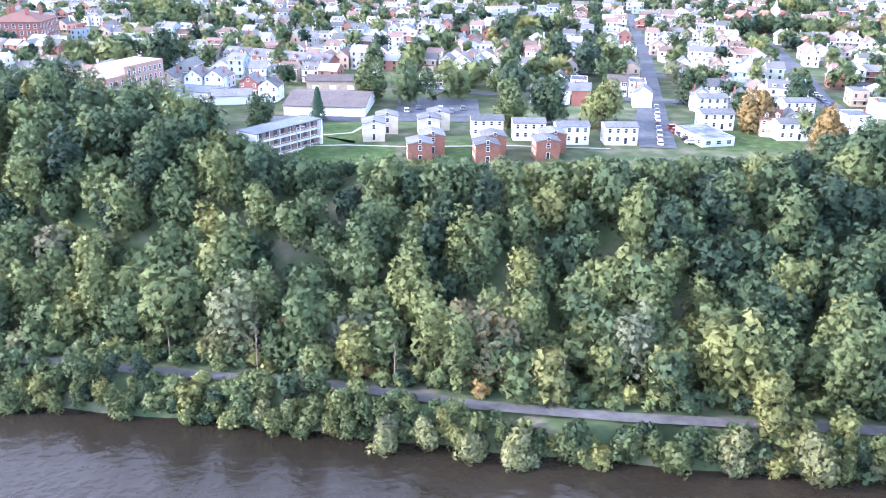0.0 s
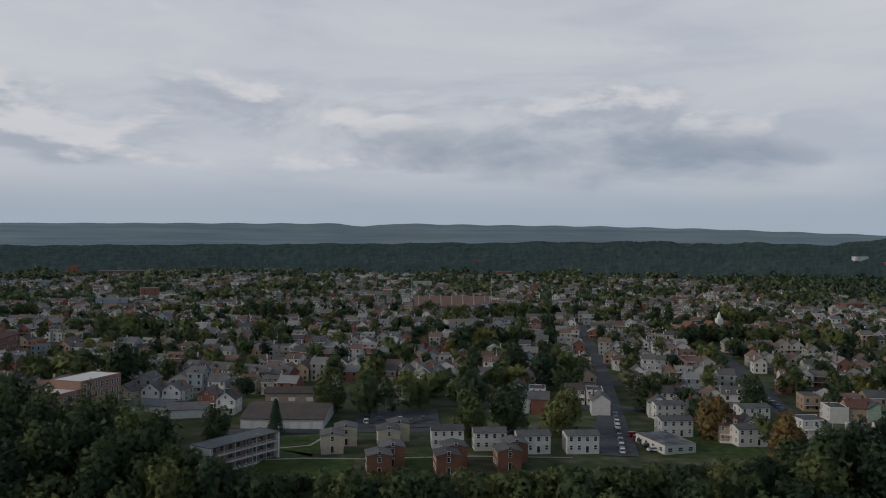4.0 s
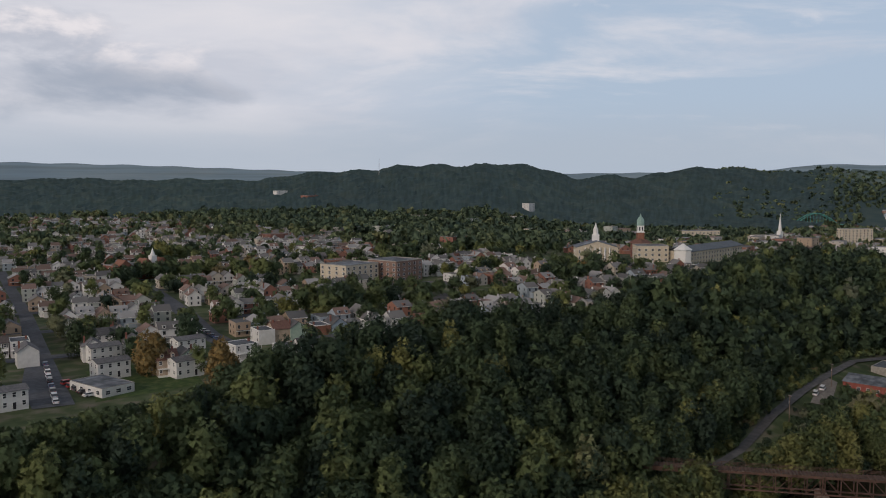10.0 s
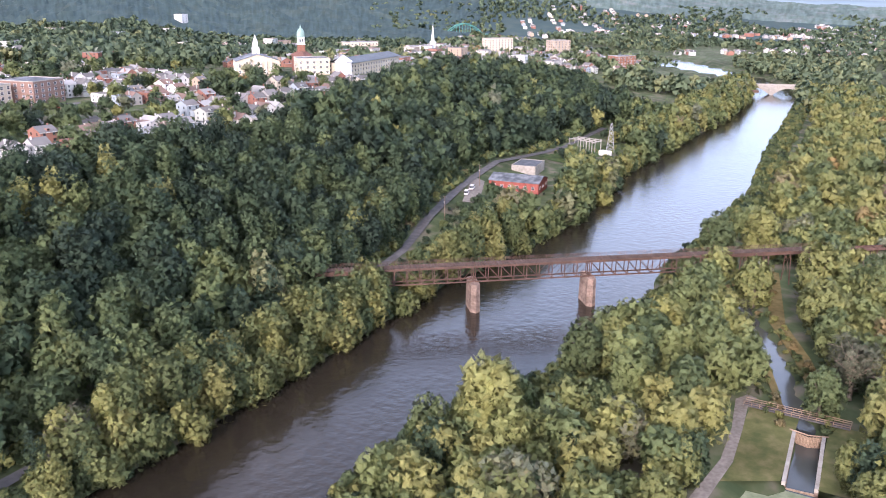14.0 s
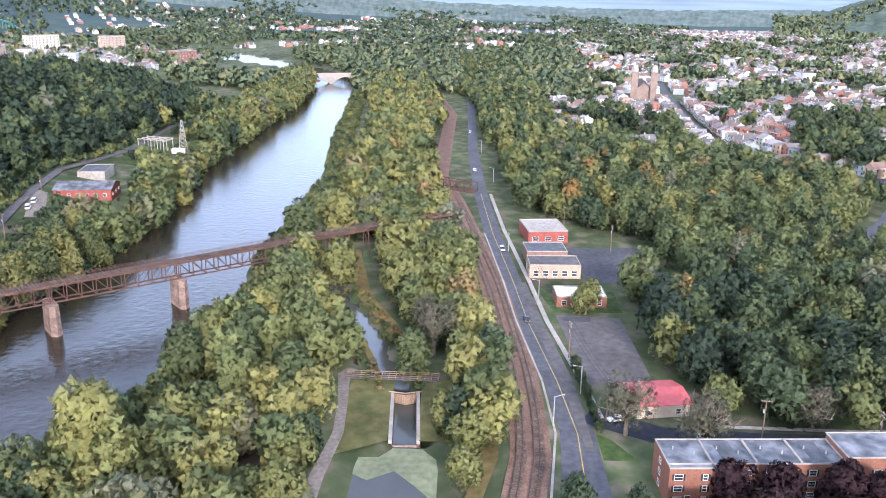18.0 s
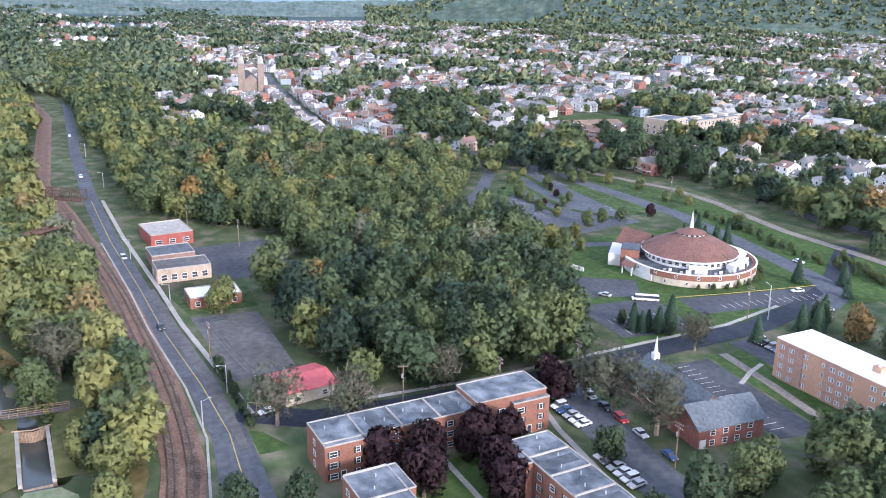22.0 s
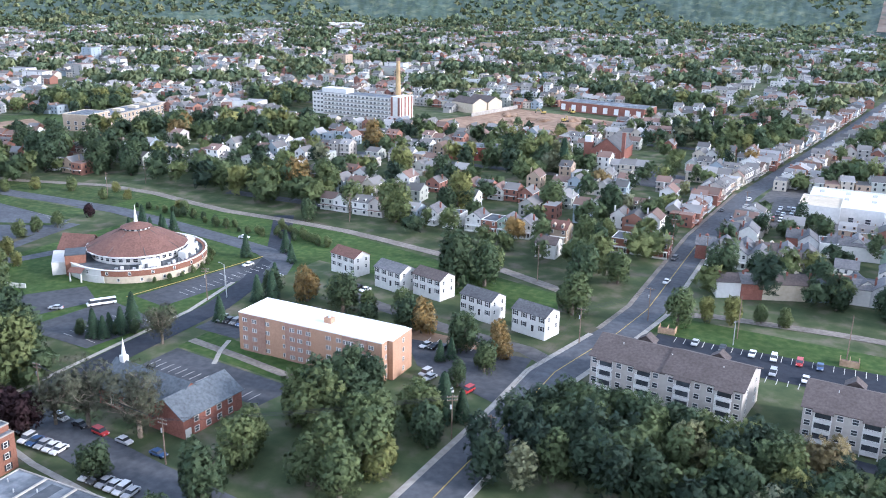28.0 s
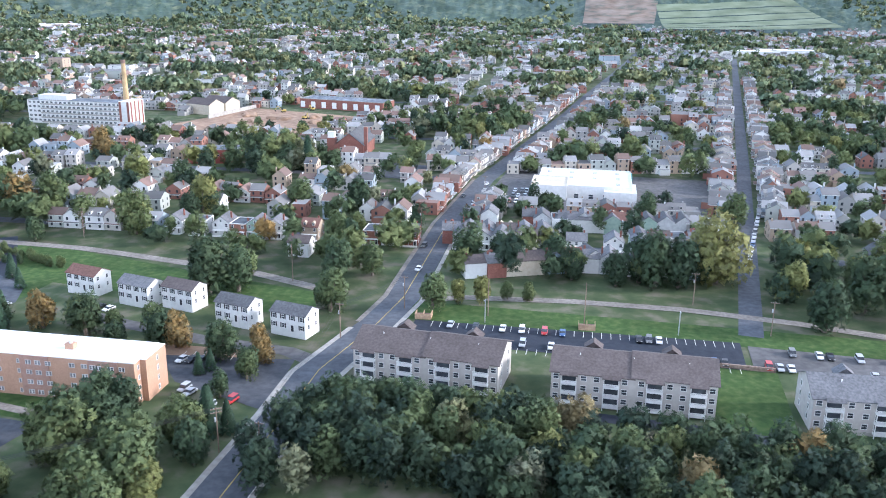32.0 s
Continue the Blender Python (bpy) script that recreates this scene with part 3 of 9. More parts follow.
strip("towpath", [(150, 32), (171, 31), (190, 29), (207, 30), (224, 32), (228, 30)], [4, 3.4, 2.8, 2.6, 3.5, 3], GRAVEL, 0.12, "grey gravel towpath", "path")
strip("street_hill", [(503, -176), (560, -178), (628, -181), (734, -190), (894, -209), (1031, -230)], 8, ASPHALT, 0.14, "straight asphalt street up the hill", step=20)
# railway
RX = [100, 120, 140, 159, 177, 200, 228, 254, 298, 350, 420, 455, 487, 530, 576, 734, 872, 980]
strip("railway_bed", [(x, float(rail_line(x))) for x in RX], 9.6, BALLAST, 0.12, "brown stony railway ballast", "railway")


def rail_mesh(name, offset, label):
    track = new(name)
    tagged(track, label, "railway track", group="railway tracks")
    xs = np.arange(112, 960, 6.0)
    ys = rail_line(xs)
    ys = np.convolve(np.pad(ys, 3, mode="edge"), np.ones(7) / 7, mode="valid")
    dx, dy = np.gradient(xs), np.gradient(ys)
    ln = np.hypot(dx, dy)
    ox, oy = -dy / ln, dx / ln
    for side in (-0.72, 0.72):
        v, f = [], []
        for i in range(len(xs)):
            for w, z in ((-0.09, 0.32), (0.09, 0.32), (0.09, 0.5), (-0.09, 0.5)):
                v.append((xs[i] + ox[i] * (offset + side + w), ys[i] + oy[i] * (offset + side + w), land_at(xs[i], ys[i]) + z))
            if i:
                a, b = 4 * (i - 1), 4 * i
                f += [(a + k, a + (k + 1) % 4, b + (k + 1) % 4, b + k) for k in range(4)]
        o = mesh_object("rail", v, f, [STEEL])
        o.parent = track
    return track, xs, ys, ox, oy


TRACKS = [rail_mesh("railway_track", o, "rusty steel railway track on wooden sleepers") for o in (2.0, -2.0)]

# ---- trees: leaf clumps on lobed crowns ----
rng = np.random.default_rng(7)


def crown_cloud(n, radius, height, lobes, seed, leaf, tri=False, droop=0.0):
    """Leaf cards of one crown round the origin: places (n, 3), corners about them (n, k, 3) and outward normals (n, 3). The crown's foot is at z = 0."""
    g = np.random.default_rng(seed)
    ang = g.uniform(0, 2 * np.pi, lobes)
    lev = np.sqrt(g.uniform(0.0, 1.0, lobes))
    cz = 0.25 + 0.62 * g.uniform(0, 1, lobes)
    spread = np.sqrt(np.clip(1 - ((cz - 0.45) / 0.62) ** 2, 0.05, 1))
    cx, cy = np.cos(ang) * lev * spread * 0.58, np.sin(ang) * lev * spread * 0.58
    size = g.uniform(0.32, 0.52, lobes)
    pick = g.integers(0, lobes, n)
    d = g.normal(size=(n, 3))
    d[:, 2] = d[:, 2] * 0.85 + 0.25
    d /= np.linalg.norm(d, axis=1)[:, None]
    rad = size[pick] * (0.72 + 0.34 * g.uniform(0, 1, n) ** 0.6)
    c = np.stack([cx, cy, cz], 1)[pick] + d * rad[:, None] * np.array([1, 1, 0.8])
    c = c * np.array([radius, radius, height])
    c[:, 2] -= droop * np.hypot(c[:, 0], c[:, 1]) ** 2 / max(radius, 0.1)
    nrm = d + 0.25 * g.normal(size=(n, 3))
    nrm /= np.linalg.norm(nrm, axis=1)[:, None]
    axis = d + 0.75 * g.normal(size=(n, 3))
    axis /= np.linalg.norm(axis, axis=1)[:, None]
    u = np.cross(axis, g.normal(size=(n, 3)))
    u /= np.linalg.norm(u, axis=1)[:, None]
    w = np.cross(axis, u)
    s = leaf * g.uniform(0.55, 1.25, n)[:, None]
    if tri:
        k = np.stack([u * s, -u * s * 0.6 + w * s * 0.9, -u * s * 0.6 - w * s * 0.9], 1)
    else:
        k = np.stack([u * s, w * s * 0.72, -u * s * 0.9, -w * s * 0.65], 1)
    return c, k, nrm


def leaf_mesh(name, corners, normals, tones, mats):
    """One mesh from leaf cards; tones: one number a card."""
    n, k, _ = corners.shape
    me = bpy.data.meshes.new(name)
    me.vertices.add(n * k)
    me.vertices.foreach_set("co", corners.reshape(-1).astype(np.float32))
    me.loops.add(n * k)
    me.loops.foreach_set("vertex_index", np.arange(n * k, dtype=np.int32))
    me.polygons.add(n)
    me.polygons.foreach_set("loop_start", np.arange(0, n * k, k, dtype=np.int32))
    me.polygons.foreach_set("use_smooth", np.ones(n, bool))
    if tones is not None:
        at = me.attributes.new("tone", "FLOAT", "FACE")
        at.data.foreach_set("value", np.asarray(tones, np.float32))
    for m in mats:
        me.materials.append(m)
    me.update(calc_edges=True)
    me.normals_split_custom_set_from_vertices(np.repeat(normals, k, axis=0).astype(np.float32))
    return me


def scatter(name, xs, ys, radii, heights, tones, protos, label, category, base=0.28, zs=None, mats=None):
    """Many trees in one sheet of leaves: each takes one of the crowns in protos, turned and scaled."""
    if zs is None:
        zs = land(xs, ys)
    allc, alln, allt = [], [], []
    g = np.random.default_rng(len(xs))
    which = g.integers(0, len(protos), len(xs))
    turn = g.uniform(0, 2 * np.pi, len(xs))
    for p, (mid, off, nrm) in enumerate(protos):
        sel = np.where(which == p)[0]
        if not len(sel):
            continue
        c, s = np.cos(turn[sel])[:, None, None], np.sin(turn[sel])[:, None, None]
        R_, H_ = radii[sel][:, None, None], heights[sel][:, None, None]
        k = mid[:, None, :] + off
        px = (c * k[None, :, :, 0] - s * k[None, :, :, 1]) * R_ + xs[sel][:, None, None]
        py = (s * k[None, :, :, 0] + c * k[None, :, :, 1]) * R_ + ys[sel][:, None, None]
        pz = mid[None, :, None, 2] * H_ * (1 - base) + off[None, :, :, 2] * R_ + H_ * base + zs[sel][:, None, None]
        allc.append(np.stack([px, py, pz], -1).reshape(-1, k.shape[1], 3))
        c2, s2 = c[:, :, 0], s[:, :, 0]
        alln.append(np.stack([c2 * nrm[None, :, 0] - s2 * nrm[None, :, 1], s2 * nrm[None, :, 0] + c2 * nrm[None, :, 1], np.broadcast_to(nrm[None, :, 2], (len(sel), len(nrm)))], -1).reshape(-1, 3))
        allt.append(np.repeat(tones[sel], len(nrm)))
    # crowns of few cards take the leaves paled for haze
    me = leaf_mesh(name, np.concatenate(allc), np.concatenate(alln), np.clip(np.concatenate(allt), 0, 1), mats or [LEAVES_HAZED if len(protos[0][2]) < 60 else LEAVES])
    return tagged(new(name, me), label, category, kind="stuff")


def unit_crowns(count, n, lobes, leaf, seed, tri=False):
    return [crown_cloud(n, 1.0, 1.0, lobes, seed + i, leaf, tri) for i in range(count)]


MID = unit_crowns(8, 820, 14, 0.148, 20, tri=True)
LOW = unit_crowns(6, 190, 9, 0.285, 40, tri=True)
FAR = unit_crowns(5, 44, 6, 0.40, 60, tri=True)
VERY_FAR = unit_crowns(5, 20, 5, 0.58, 80, tri=True)


def spread_points(x0, x1, y0, y1, gap, seed, keep):
    g = np.random.default_rng(seed)
    xs, ys = np.meshgrid(np.arange(x0, x1, gap), np.arange(y0, y1, gap * 0.9))
    xs = xs + (np.arange(xs.shape[0]) % 2)[:, None] * gap / 2
    xs, ys = xs.ravel() + g.uniform(-0.36, 0.36, xs.size) * gap, ys.ravel() + g.uniform(-0.36, 0.36, ys.size) * gap
    m = keep(xs, ys)
    return xs[m], ys[m]


def tree_tones(n, seed, autumn=0.05, centre=0.30):
    g = np.random.default_rng(seed)
    t = np.clip(g.normal(centre, 0.15, n), 0.0, 0.68)
    odd = g.uniform(0, 1, n)
    t = np.where(odd < autumn, g.uniform(0.9, 1.0, n), t)
    return np.where((odd > 0.985), g.uniform(0.76, 0.84, n), t)

# ---- woods ----
def slope_edge(x):
    return np.interp(x, [-250, -150, -70, -40, 40, 60, 90, 150, 200, 224, 250, 300, 372, 411, 482, 541, 674, 731, 800, 1000], [330, 322, 278, 246, 248, 251, 257, 264, 276, 284, 268, 270, 296, 304, 327, 340, 385, 366, 325, 300])


def by_road(x, y):
    """Height that scrub below the river road reaches."""
    yard = (to_line(x, y, [(366, 158), (400, 172), (428, 176)]) < 15) | (to_line(x, y, [(478, 166), (515, 176), (560, 176)]) < 15)
    return np.where(yard, 1.6, np.where((x > 235) & (x < 640) & (y < np.interp(x, [235, 284, 372, 444, 534, 640], [168, 178, 200, 213, 208, 212])), np.clip(0.42 * to_line(x, y, ROAD_N), 1.8, 30), 30.0))


xs, ys = spread_points(-260, 900, 150, 420, 8.3, 3, lambda x, y: (y > north_bank(x) + 9) & (y < slope_edge(x)) & (to_line(x, y, ROAD_N) > 3.4) & ((np.hypot(x - 440, y - 190) > 34) | (y > 222)) & ((np.hypot(x - 560, y - 195) > 30) | (y > 218)) & ((to_line(x, y, [(365, 198), (480, 200)]) > 16) | (y > np.interp(x, [365, 372, 444, 480], [203, 205, 218, 216]))) & (x < 640 + (y - 150)))
g = np.random.default_rng(4)
hs = g.uniform(8.0, 21, len(xs))
# the crest before the houses is kept low
crest_h = np.maximum(34 + 0.27 * (slope_edge(xs) + 6 - ys) - land(xs, ys), 1.6)
hs = np.where((xs > -72) & (xs < 112), np.minimum(hs, crest_h), hs * np.clip((slope_edge(xs) - ys) / 14, 0.6, 1))
hs = np.minimum(hs, by_road(xs, ys))
rs = np.minimum(g.uniform(5.0, 8.0, len(xs)), hs * 0.66)
# tone drops beyond x = 70: the slope's shade put into leaf colour
tn = tree_tones(len(xs), 5, 0.004, 0.28) - 0.15 * np.clip((xs - 70) / 60, 0, 1) + 0.24 * np.clip(1 - (ys - north_bank(xs)) / 55, 0, 1)
close = (xs < 330)
scatter("slope_woodland", xs[close], ys[close], rs[close], hs[close], tn[close], MID, "dense green deciduous wood on a steep river bluff", "woodland", base=0.1)
scatter("slope_woodland_east", xs[~close], ys[~close], rs[~close], hs[~close], tn[~close], LOW, "dense green deciduous wood along the far bluff", "woodland", base=0.1)
xs, ys = spread_points(-260, 1000, 140, 240, 3.9, 8, lambda x, y: (y > north_bank(x) - 3) & (y < north_bank(x) + np.where(x > 450, 30, np.where(x > 270, 13, 7))) & (to_line(x, y, ROAD_N) > 3.6) & ((x < 420) | (np.sin(x * 1.7 + y) > -0.2)))
g = np.random.default_rng(9)
near = xs < 330
rs = np.where(xs < 110, g.uniform(2.0, 4.4, len(xs)), np.where(xs < 330, g.uniform(4.0, 6.4, len(xs)), g.uniform(4, 7, len(xs))))
hs = np.where(xs < 95, g.uniform(3.0, 8.0, len(xs)), g.uniform(9, 16, len(xs)))
hs = np.minimum(hs, by_road(xs, ys) + 0.6)
rs = np.minimum(rs, hs * 0.7)
tn = np.where(xs < 90, tree_tones(len(xs), 10, 0.0, 0.38), tree_tones(len(xs), 10, 0.005, 0.52))
some = g.uniform(0, 1, len(xs)) < np.where(xs < 95, 1, np.where(xs < 230, 0.7, 0.5))
for nm, sel, kit in (("north_bank_trees", near & some, MID), ("north_bank_trees_east", ~near & some, LOW)):
    scatter(nm, xs[sel], ys[sel], rs[sel], hs[sel], tn[sel], kit, "willows and shrubs overhanging the river bank", "trees", base=0.02)

# undergrowth along the river road
xs, ys = spread_points(-200, 640, 150, 235, 3.0, 46, lambda x, y: (y > north_bank(x) + 0.5) & (to_line(x, y, ROAD_N) > 3.2) & (to_line(x, y, ROAD_N) < 11) & ((x < 240) | (y > np.interp(x, [240, 284, 327, 372, 444, 534, 640], [170, 178, 190, 200, 213, 207, 212]))))
g = np.random.default_rng(47)
scatter("road_scrub", xs, ys, g.uniform(1.7, 3.3, len(xs)), g.uniform(1.8, 4.6, len(xs)), tree_tones(len(xs), 48, 0.02, 0.36), LOW, "green undergrowth beside the river road", "shrubs", base=0.0)
# low scrub at the water's edge and along the canal
xs, ys = spread_points(85, 700, 135, 175, 3.2, 41, lambda x, y: (y > north_bank(x) - 1.5) & (y < north_bank(x) + 4.5))
g = np.random.default_rng(42)
scatter("bank_scrub", xs, ys, g.uniform(1.6, 3.0, len(xs)), g.uniform(2.0, 4.5, len(xs)), tree_tones(len(xs), 43, 0.0, 0.34), LOW, "low green scrub at the water's edge", "shrubs", base=0.0)
xs, ys = spread_points(104, 900, 55, 150, 3.6, 49, lambda x, y: (y < south_bank(x) + np.where(x > 300, -3, 1.0)) & (y > south_bank(x) - 16))
g = np.random.default_rng(50)
scatter("south_bank_scrub", xs, ys, g.uniform(1.8, 3.6, len(xs)), g.uniform(1.8, 5.0, len(xs)), tree_tones(len(xs), 51, 0.0, 0.40), LOW, "low green scrub on the flat bank", "shrubs", base=0.0)
xs, ys = spread_points(214, 420, 4, 66, 2.6, 44, lambda x, y: (to_line(x, y, CANAL) > 3.4) & (to_line(x, y, CANAL) < 8.5) & (np.sin(x * 0.9) + np.sin(y * 1.3) > -0.5) & ~((x < 232) & (y > 27)))
g = np.random.default_rng(45)
tn = np.where(g.uniform(0, 1, len(xs)) < 0.22, g.uniform(0.86, 0.95, len(xs)), g.uniform(0.3, 0.66, len(xs)))
scatter("canal_scrub", xs, ys, g.uniform(0.8, 1.7, len(xs)), g.uniform(0.7, 1.8, len(xs)), tn, LOW, "yellowing reeds and scrub along the canal banks", "shrubs", base=0.0)


def tree_line(x):
    """How far the crowns reach towards the river."""
    return np.interp(x, [100, 127, 156, 172, 184, 194, 199, 214, 222, 238, 262, 290, 311, 335, 375, 430, 500, 727, 1000], [96, 94, 92, 90, 84, 68, 66, 68, 76, 78, 67, 67, 70, 64, 72, 67, 70, 78, 120])


def park_keep(x, y):
    ok = (y < np.minimum(south_bank(x) - 1, tree_line(x) - np.where(x > 300, 6, 3))) & ~((to_line(x, y, [(215, 12), (257, 22), (294, 33), (350, 40)]) < 9)) & (np.hypot(x - 190, y - 64) > 8) & ~((x > 184) & (x < 204) & (y > 60)) & (y > rail_line(x) + 8) & (to_line(x, y, CANAL) > 7) & ~((x > 174) & (x < 226) & (y > 1) & (y < 34)) & ~((x < 180) & (y > -2) & (y < 34))
    ok &= (to_line(x, y, [(150, 32), (171, 31), (207, 30), (224, 32)]) > 5) & (to_line(x, y, [(250, 160), (300, 85), (356, 12)]) > 6)
    return ok


xs, ys = spread_points(110, 1000, -20, 140, 9.8, 12, park_keep)
g = np.random.default_rng(13)
roomy = to_line(xs, ys, CANAL) > 12
rs = np.where(xs < 300, np.where(roomy, g.uniform(4.8, 8.0, len(xs)), g.uniform(2.6, 4.0, len(xs))), g.uniform(5.4, 9.0, len(xs)))
hs = np.where(xs < 300, rs * g.uniform(1.7, 2.2, len(xs)), g.uniform(9, 16, len(xs)))
tn = tree_tones(len(xs), 14, 0.012, 0.53)
near = xs < 420
scatter("park_woodland", xs[near], ys[near], rs[near], hs[near], tn[near], MID, "green trees on the flat between river and railway", "woodland", base=0.06)
scatter("park_woodland_east", xs[~near], ys[~near], rs[~near], hs[~near], tn[~near], LOW, "green trees between river and railway", "woodland", base=0.06)
ROAD_LOT = [(482, -244), (439, -226), (396, -199), (363, -172), (330, -158)]
xs, ys = spread_points(195, 730, -230, 0, 9.0, 17, lambda x, y: (y < np.interp(x, [195, 225, 262, 275, 300, 345, 372, 395, 420, 640, 730], [-68, -60, -58, -66, -80, -80, -58, -34, -26, -16, -14])) & (y > np.interp(x, [195, 230, 262, 300, 380, 420, 450, 503, 536, 572, 598, 627, 730], [-132, -150, -164, -172, -186, -200, -205, -195, -135, -104, -78, -60, -45])) & (to_line(x, y, ROAD_LOT) > 9))
g = np.random.default_rng(18)
near = xs < 440
rs, hs, tn = g.uniform(4.6, 7.8, len(xs)), g.uniform(8, 19, len(xs)), tree_tones(len(xs), 19, 0.01, 0.26) + 0.16 * np.clip((xs - 260) / 120, 0, 1)
scatter("ravine_woodland", xs[near], ys[near], rs[near], hs[near], tn[near], MID, "dense green wood filling the ravine behind the street", "woodland", base=0.08)
scatter("ravine_woodland_east", xs[~near], ys[~near], rs[~near], hs[~near], tn[~near], LOW, "dense green wood along the road", "woodland", base=0.08)
xs, ys = spread_points(500, 730, -310, -225, 9.5, 34, lambda x, y: to_line(x, y, [(525, -246), (590, -258), (640, -272), (695, -284)]) < 22)
g = np.random.default_rng(35)
scatter("hill_woodland", xs, ys, g.uniform(5, 8.5, len(xs)), g.uniform(9, 16, len(xs)), tree_tones(len(xs), 36, 0.01, 0.28), LOW, "green wood between the houses on the hill", "woodland", base=0.05)
xs, ys = spread_points(-90, 70, -200, -120, 7.2, 23, lambda x, y: (y < -148) & (y > np.interp(x, [-90, -30, 0, 20, 40, 60, 74], [-184, -182, -186, -194, -194, -196, -192])))
g = np.random.default_rng(24)
hs = np.minimum(g.uniform(9, 14, len(xs)), 103 * (1 - np.abs(ys) / 199) + 2.5)
scatter("street_woodland", xs, ys, np.minimum(g.uniform(4.2, 6.2, len(xs)), hs * 0.8), hs, tree_tones(len(xs), 25, 0.025, 0.14), MID, "dark green wood below the apartment houses", "woodland", base=0.08)


def delta_keep(x, y):
    az, r = np.degrees(np.arctan2(x, y)), np.hypot(x, y)
    return (az > 62) & (az < 97) & (r > 880) & (r < np.where(az < 74, 1150, 1480)) & (land(x, y) > -3.2) & ((y > np.where(x > 860, north_bank(x), slope_edge(np.clip(x, -250, 1000))) + 4) | (y < south_bank(x) - 4)) & (np.abs(y - rail_line(x)) > 9) & (np.abs(y + 7) > 9) & ~((az < 74) & (y > 300)) & ~((az > 73.8) & (az < 79.2) & (r > 985))


xs, ys = spread_points(700, 1800, -200, 900, 13, 27, delta_keep)
g = np.random.default_rng(28)
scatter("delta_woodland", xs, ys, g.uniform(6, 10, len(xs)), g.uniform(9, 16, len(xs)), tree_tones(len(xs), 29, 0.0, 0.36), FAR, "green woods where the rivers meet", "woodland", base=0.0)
xs, ys = spread_points(690, 1250, -75, 0, 9, 26, lambda x, y: (y < rail_line(x) - 26) & (y > -70))
g = np.random.default_rng(22)
scatter("roadside_woodland", xs, ys, g.uniform(5, 8, len(xs)), g.uniform(9, 15, len(xs)), tree_tones(len(xs), 21, 0.0, 0.36), LOW, "green woods along the road", "woodland", base=0.0)

xs, ys = spread_points(1000, 3000, -600, 2000, 24, 36, lambda x, y: (np.degrees(np.arctan2(x, y)) > 60 + 4 * np.sin(x * 1.3 + y)) & (np.degrees(np.arctan2(x, y)) < 104) & (np.hypot(x, y) > 1480) & (np.hypot(x, y) < 2900) & (land(x, y) > -3.2) & (np.sin(x * 0.011) + np.sin(y * 0.013) > -0.5))
g = np.random.default_rng(37)
scatter("across_river_trees", xs, ys, g.uniform(6, 10, len(xs)), g.uniform(7, 12, len(xs)), tree_tones(len(xs), 38, 0.01, 0.22), VERY_FAR, "green trees among the houses across the river", "trees", base=0.0)

# far hills
def glade(x, y):
    """Settled clearings on the north-eastern slopes."""
    az, r = np.degrees(np.arctan2(x, y)), np.hypot(x, y)
    return (az > 29) & (az < 60) & (r > 850) & (r < 1750) & (np.sin(x * 0.013 + 2) + np.sin(y * 0.017) > 0.75)


def hill_foot(az):
    return np.interp(az, [-180, -40, 10, 22, 30, 36, 45, 56, 62, 68, 104, 110, 180], [2050, 1560, 1560, 1450, 1080, 860, 800, 1150, 1700, 2750, 2750, 2300, 2200])


def far_keep(x, y):
    r, az = np.hypot(x, y), np.degrees(np.arctan2(x, y))
    lo = hill_foot(az)
    hi = 1480
    return (r < hi) & (r > lo) & ((az > -34) | (az < -158)) & (land(x, y) > -3) & ~glade(x, y)


xs, ys = spread_points(250, 1500, 400, 1500, 15, 31, far_keep)
g = np.random.default_rng(32)
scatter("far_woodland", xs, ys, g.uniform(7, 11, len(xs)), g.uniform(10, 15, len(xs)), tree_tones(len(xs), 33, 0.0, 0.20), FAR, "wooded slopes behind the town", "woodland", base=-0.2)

# wooded hills of the distance: a backdrop of crown tops, haze painted into its glow
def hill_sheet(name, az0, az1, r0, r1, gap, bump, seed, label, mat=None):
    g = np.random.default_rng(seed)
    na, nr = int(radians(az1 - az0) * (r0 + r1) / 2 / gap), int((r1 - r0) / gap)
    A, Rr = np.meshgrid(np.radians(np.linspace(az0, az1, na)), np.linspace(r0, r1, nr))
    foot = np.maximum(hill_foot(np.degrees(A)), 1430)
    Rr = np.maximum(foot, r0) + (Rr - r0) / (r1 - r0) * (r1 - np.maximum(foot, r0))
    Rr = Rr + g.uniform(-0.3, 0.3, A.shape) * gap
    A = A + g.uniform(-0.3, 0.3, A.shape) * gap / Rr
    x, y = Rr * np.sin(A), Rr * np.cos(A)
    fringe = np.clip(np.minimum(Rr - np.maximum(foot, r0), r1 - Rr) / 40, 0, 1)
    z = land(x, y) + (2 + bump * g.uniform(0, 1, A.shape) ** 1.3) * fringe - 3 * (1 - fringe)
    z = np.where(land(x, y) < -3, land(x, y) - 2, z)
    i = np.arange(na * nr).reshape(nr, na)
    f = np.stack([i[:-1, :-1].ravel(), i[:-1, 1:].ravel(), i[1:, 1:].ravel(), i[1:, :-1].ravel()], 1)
    o = mesh_object(name, np.stack([x.ravel(), y.ravel(), z.ravel()], 1).tolist(), f.tolist(), [mat or HAZED_HILL])
    # layout that stretches the painted haze's noise into strips along the slopes
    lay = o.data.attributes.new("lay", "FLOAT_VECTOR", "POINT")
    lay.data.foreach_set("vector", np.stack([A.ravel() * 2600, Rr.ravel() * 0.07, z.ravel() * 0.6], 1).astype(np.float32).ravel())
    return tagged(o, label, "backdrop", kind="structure")


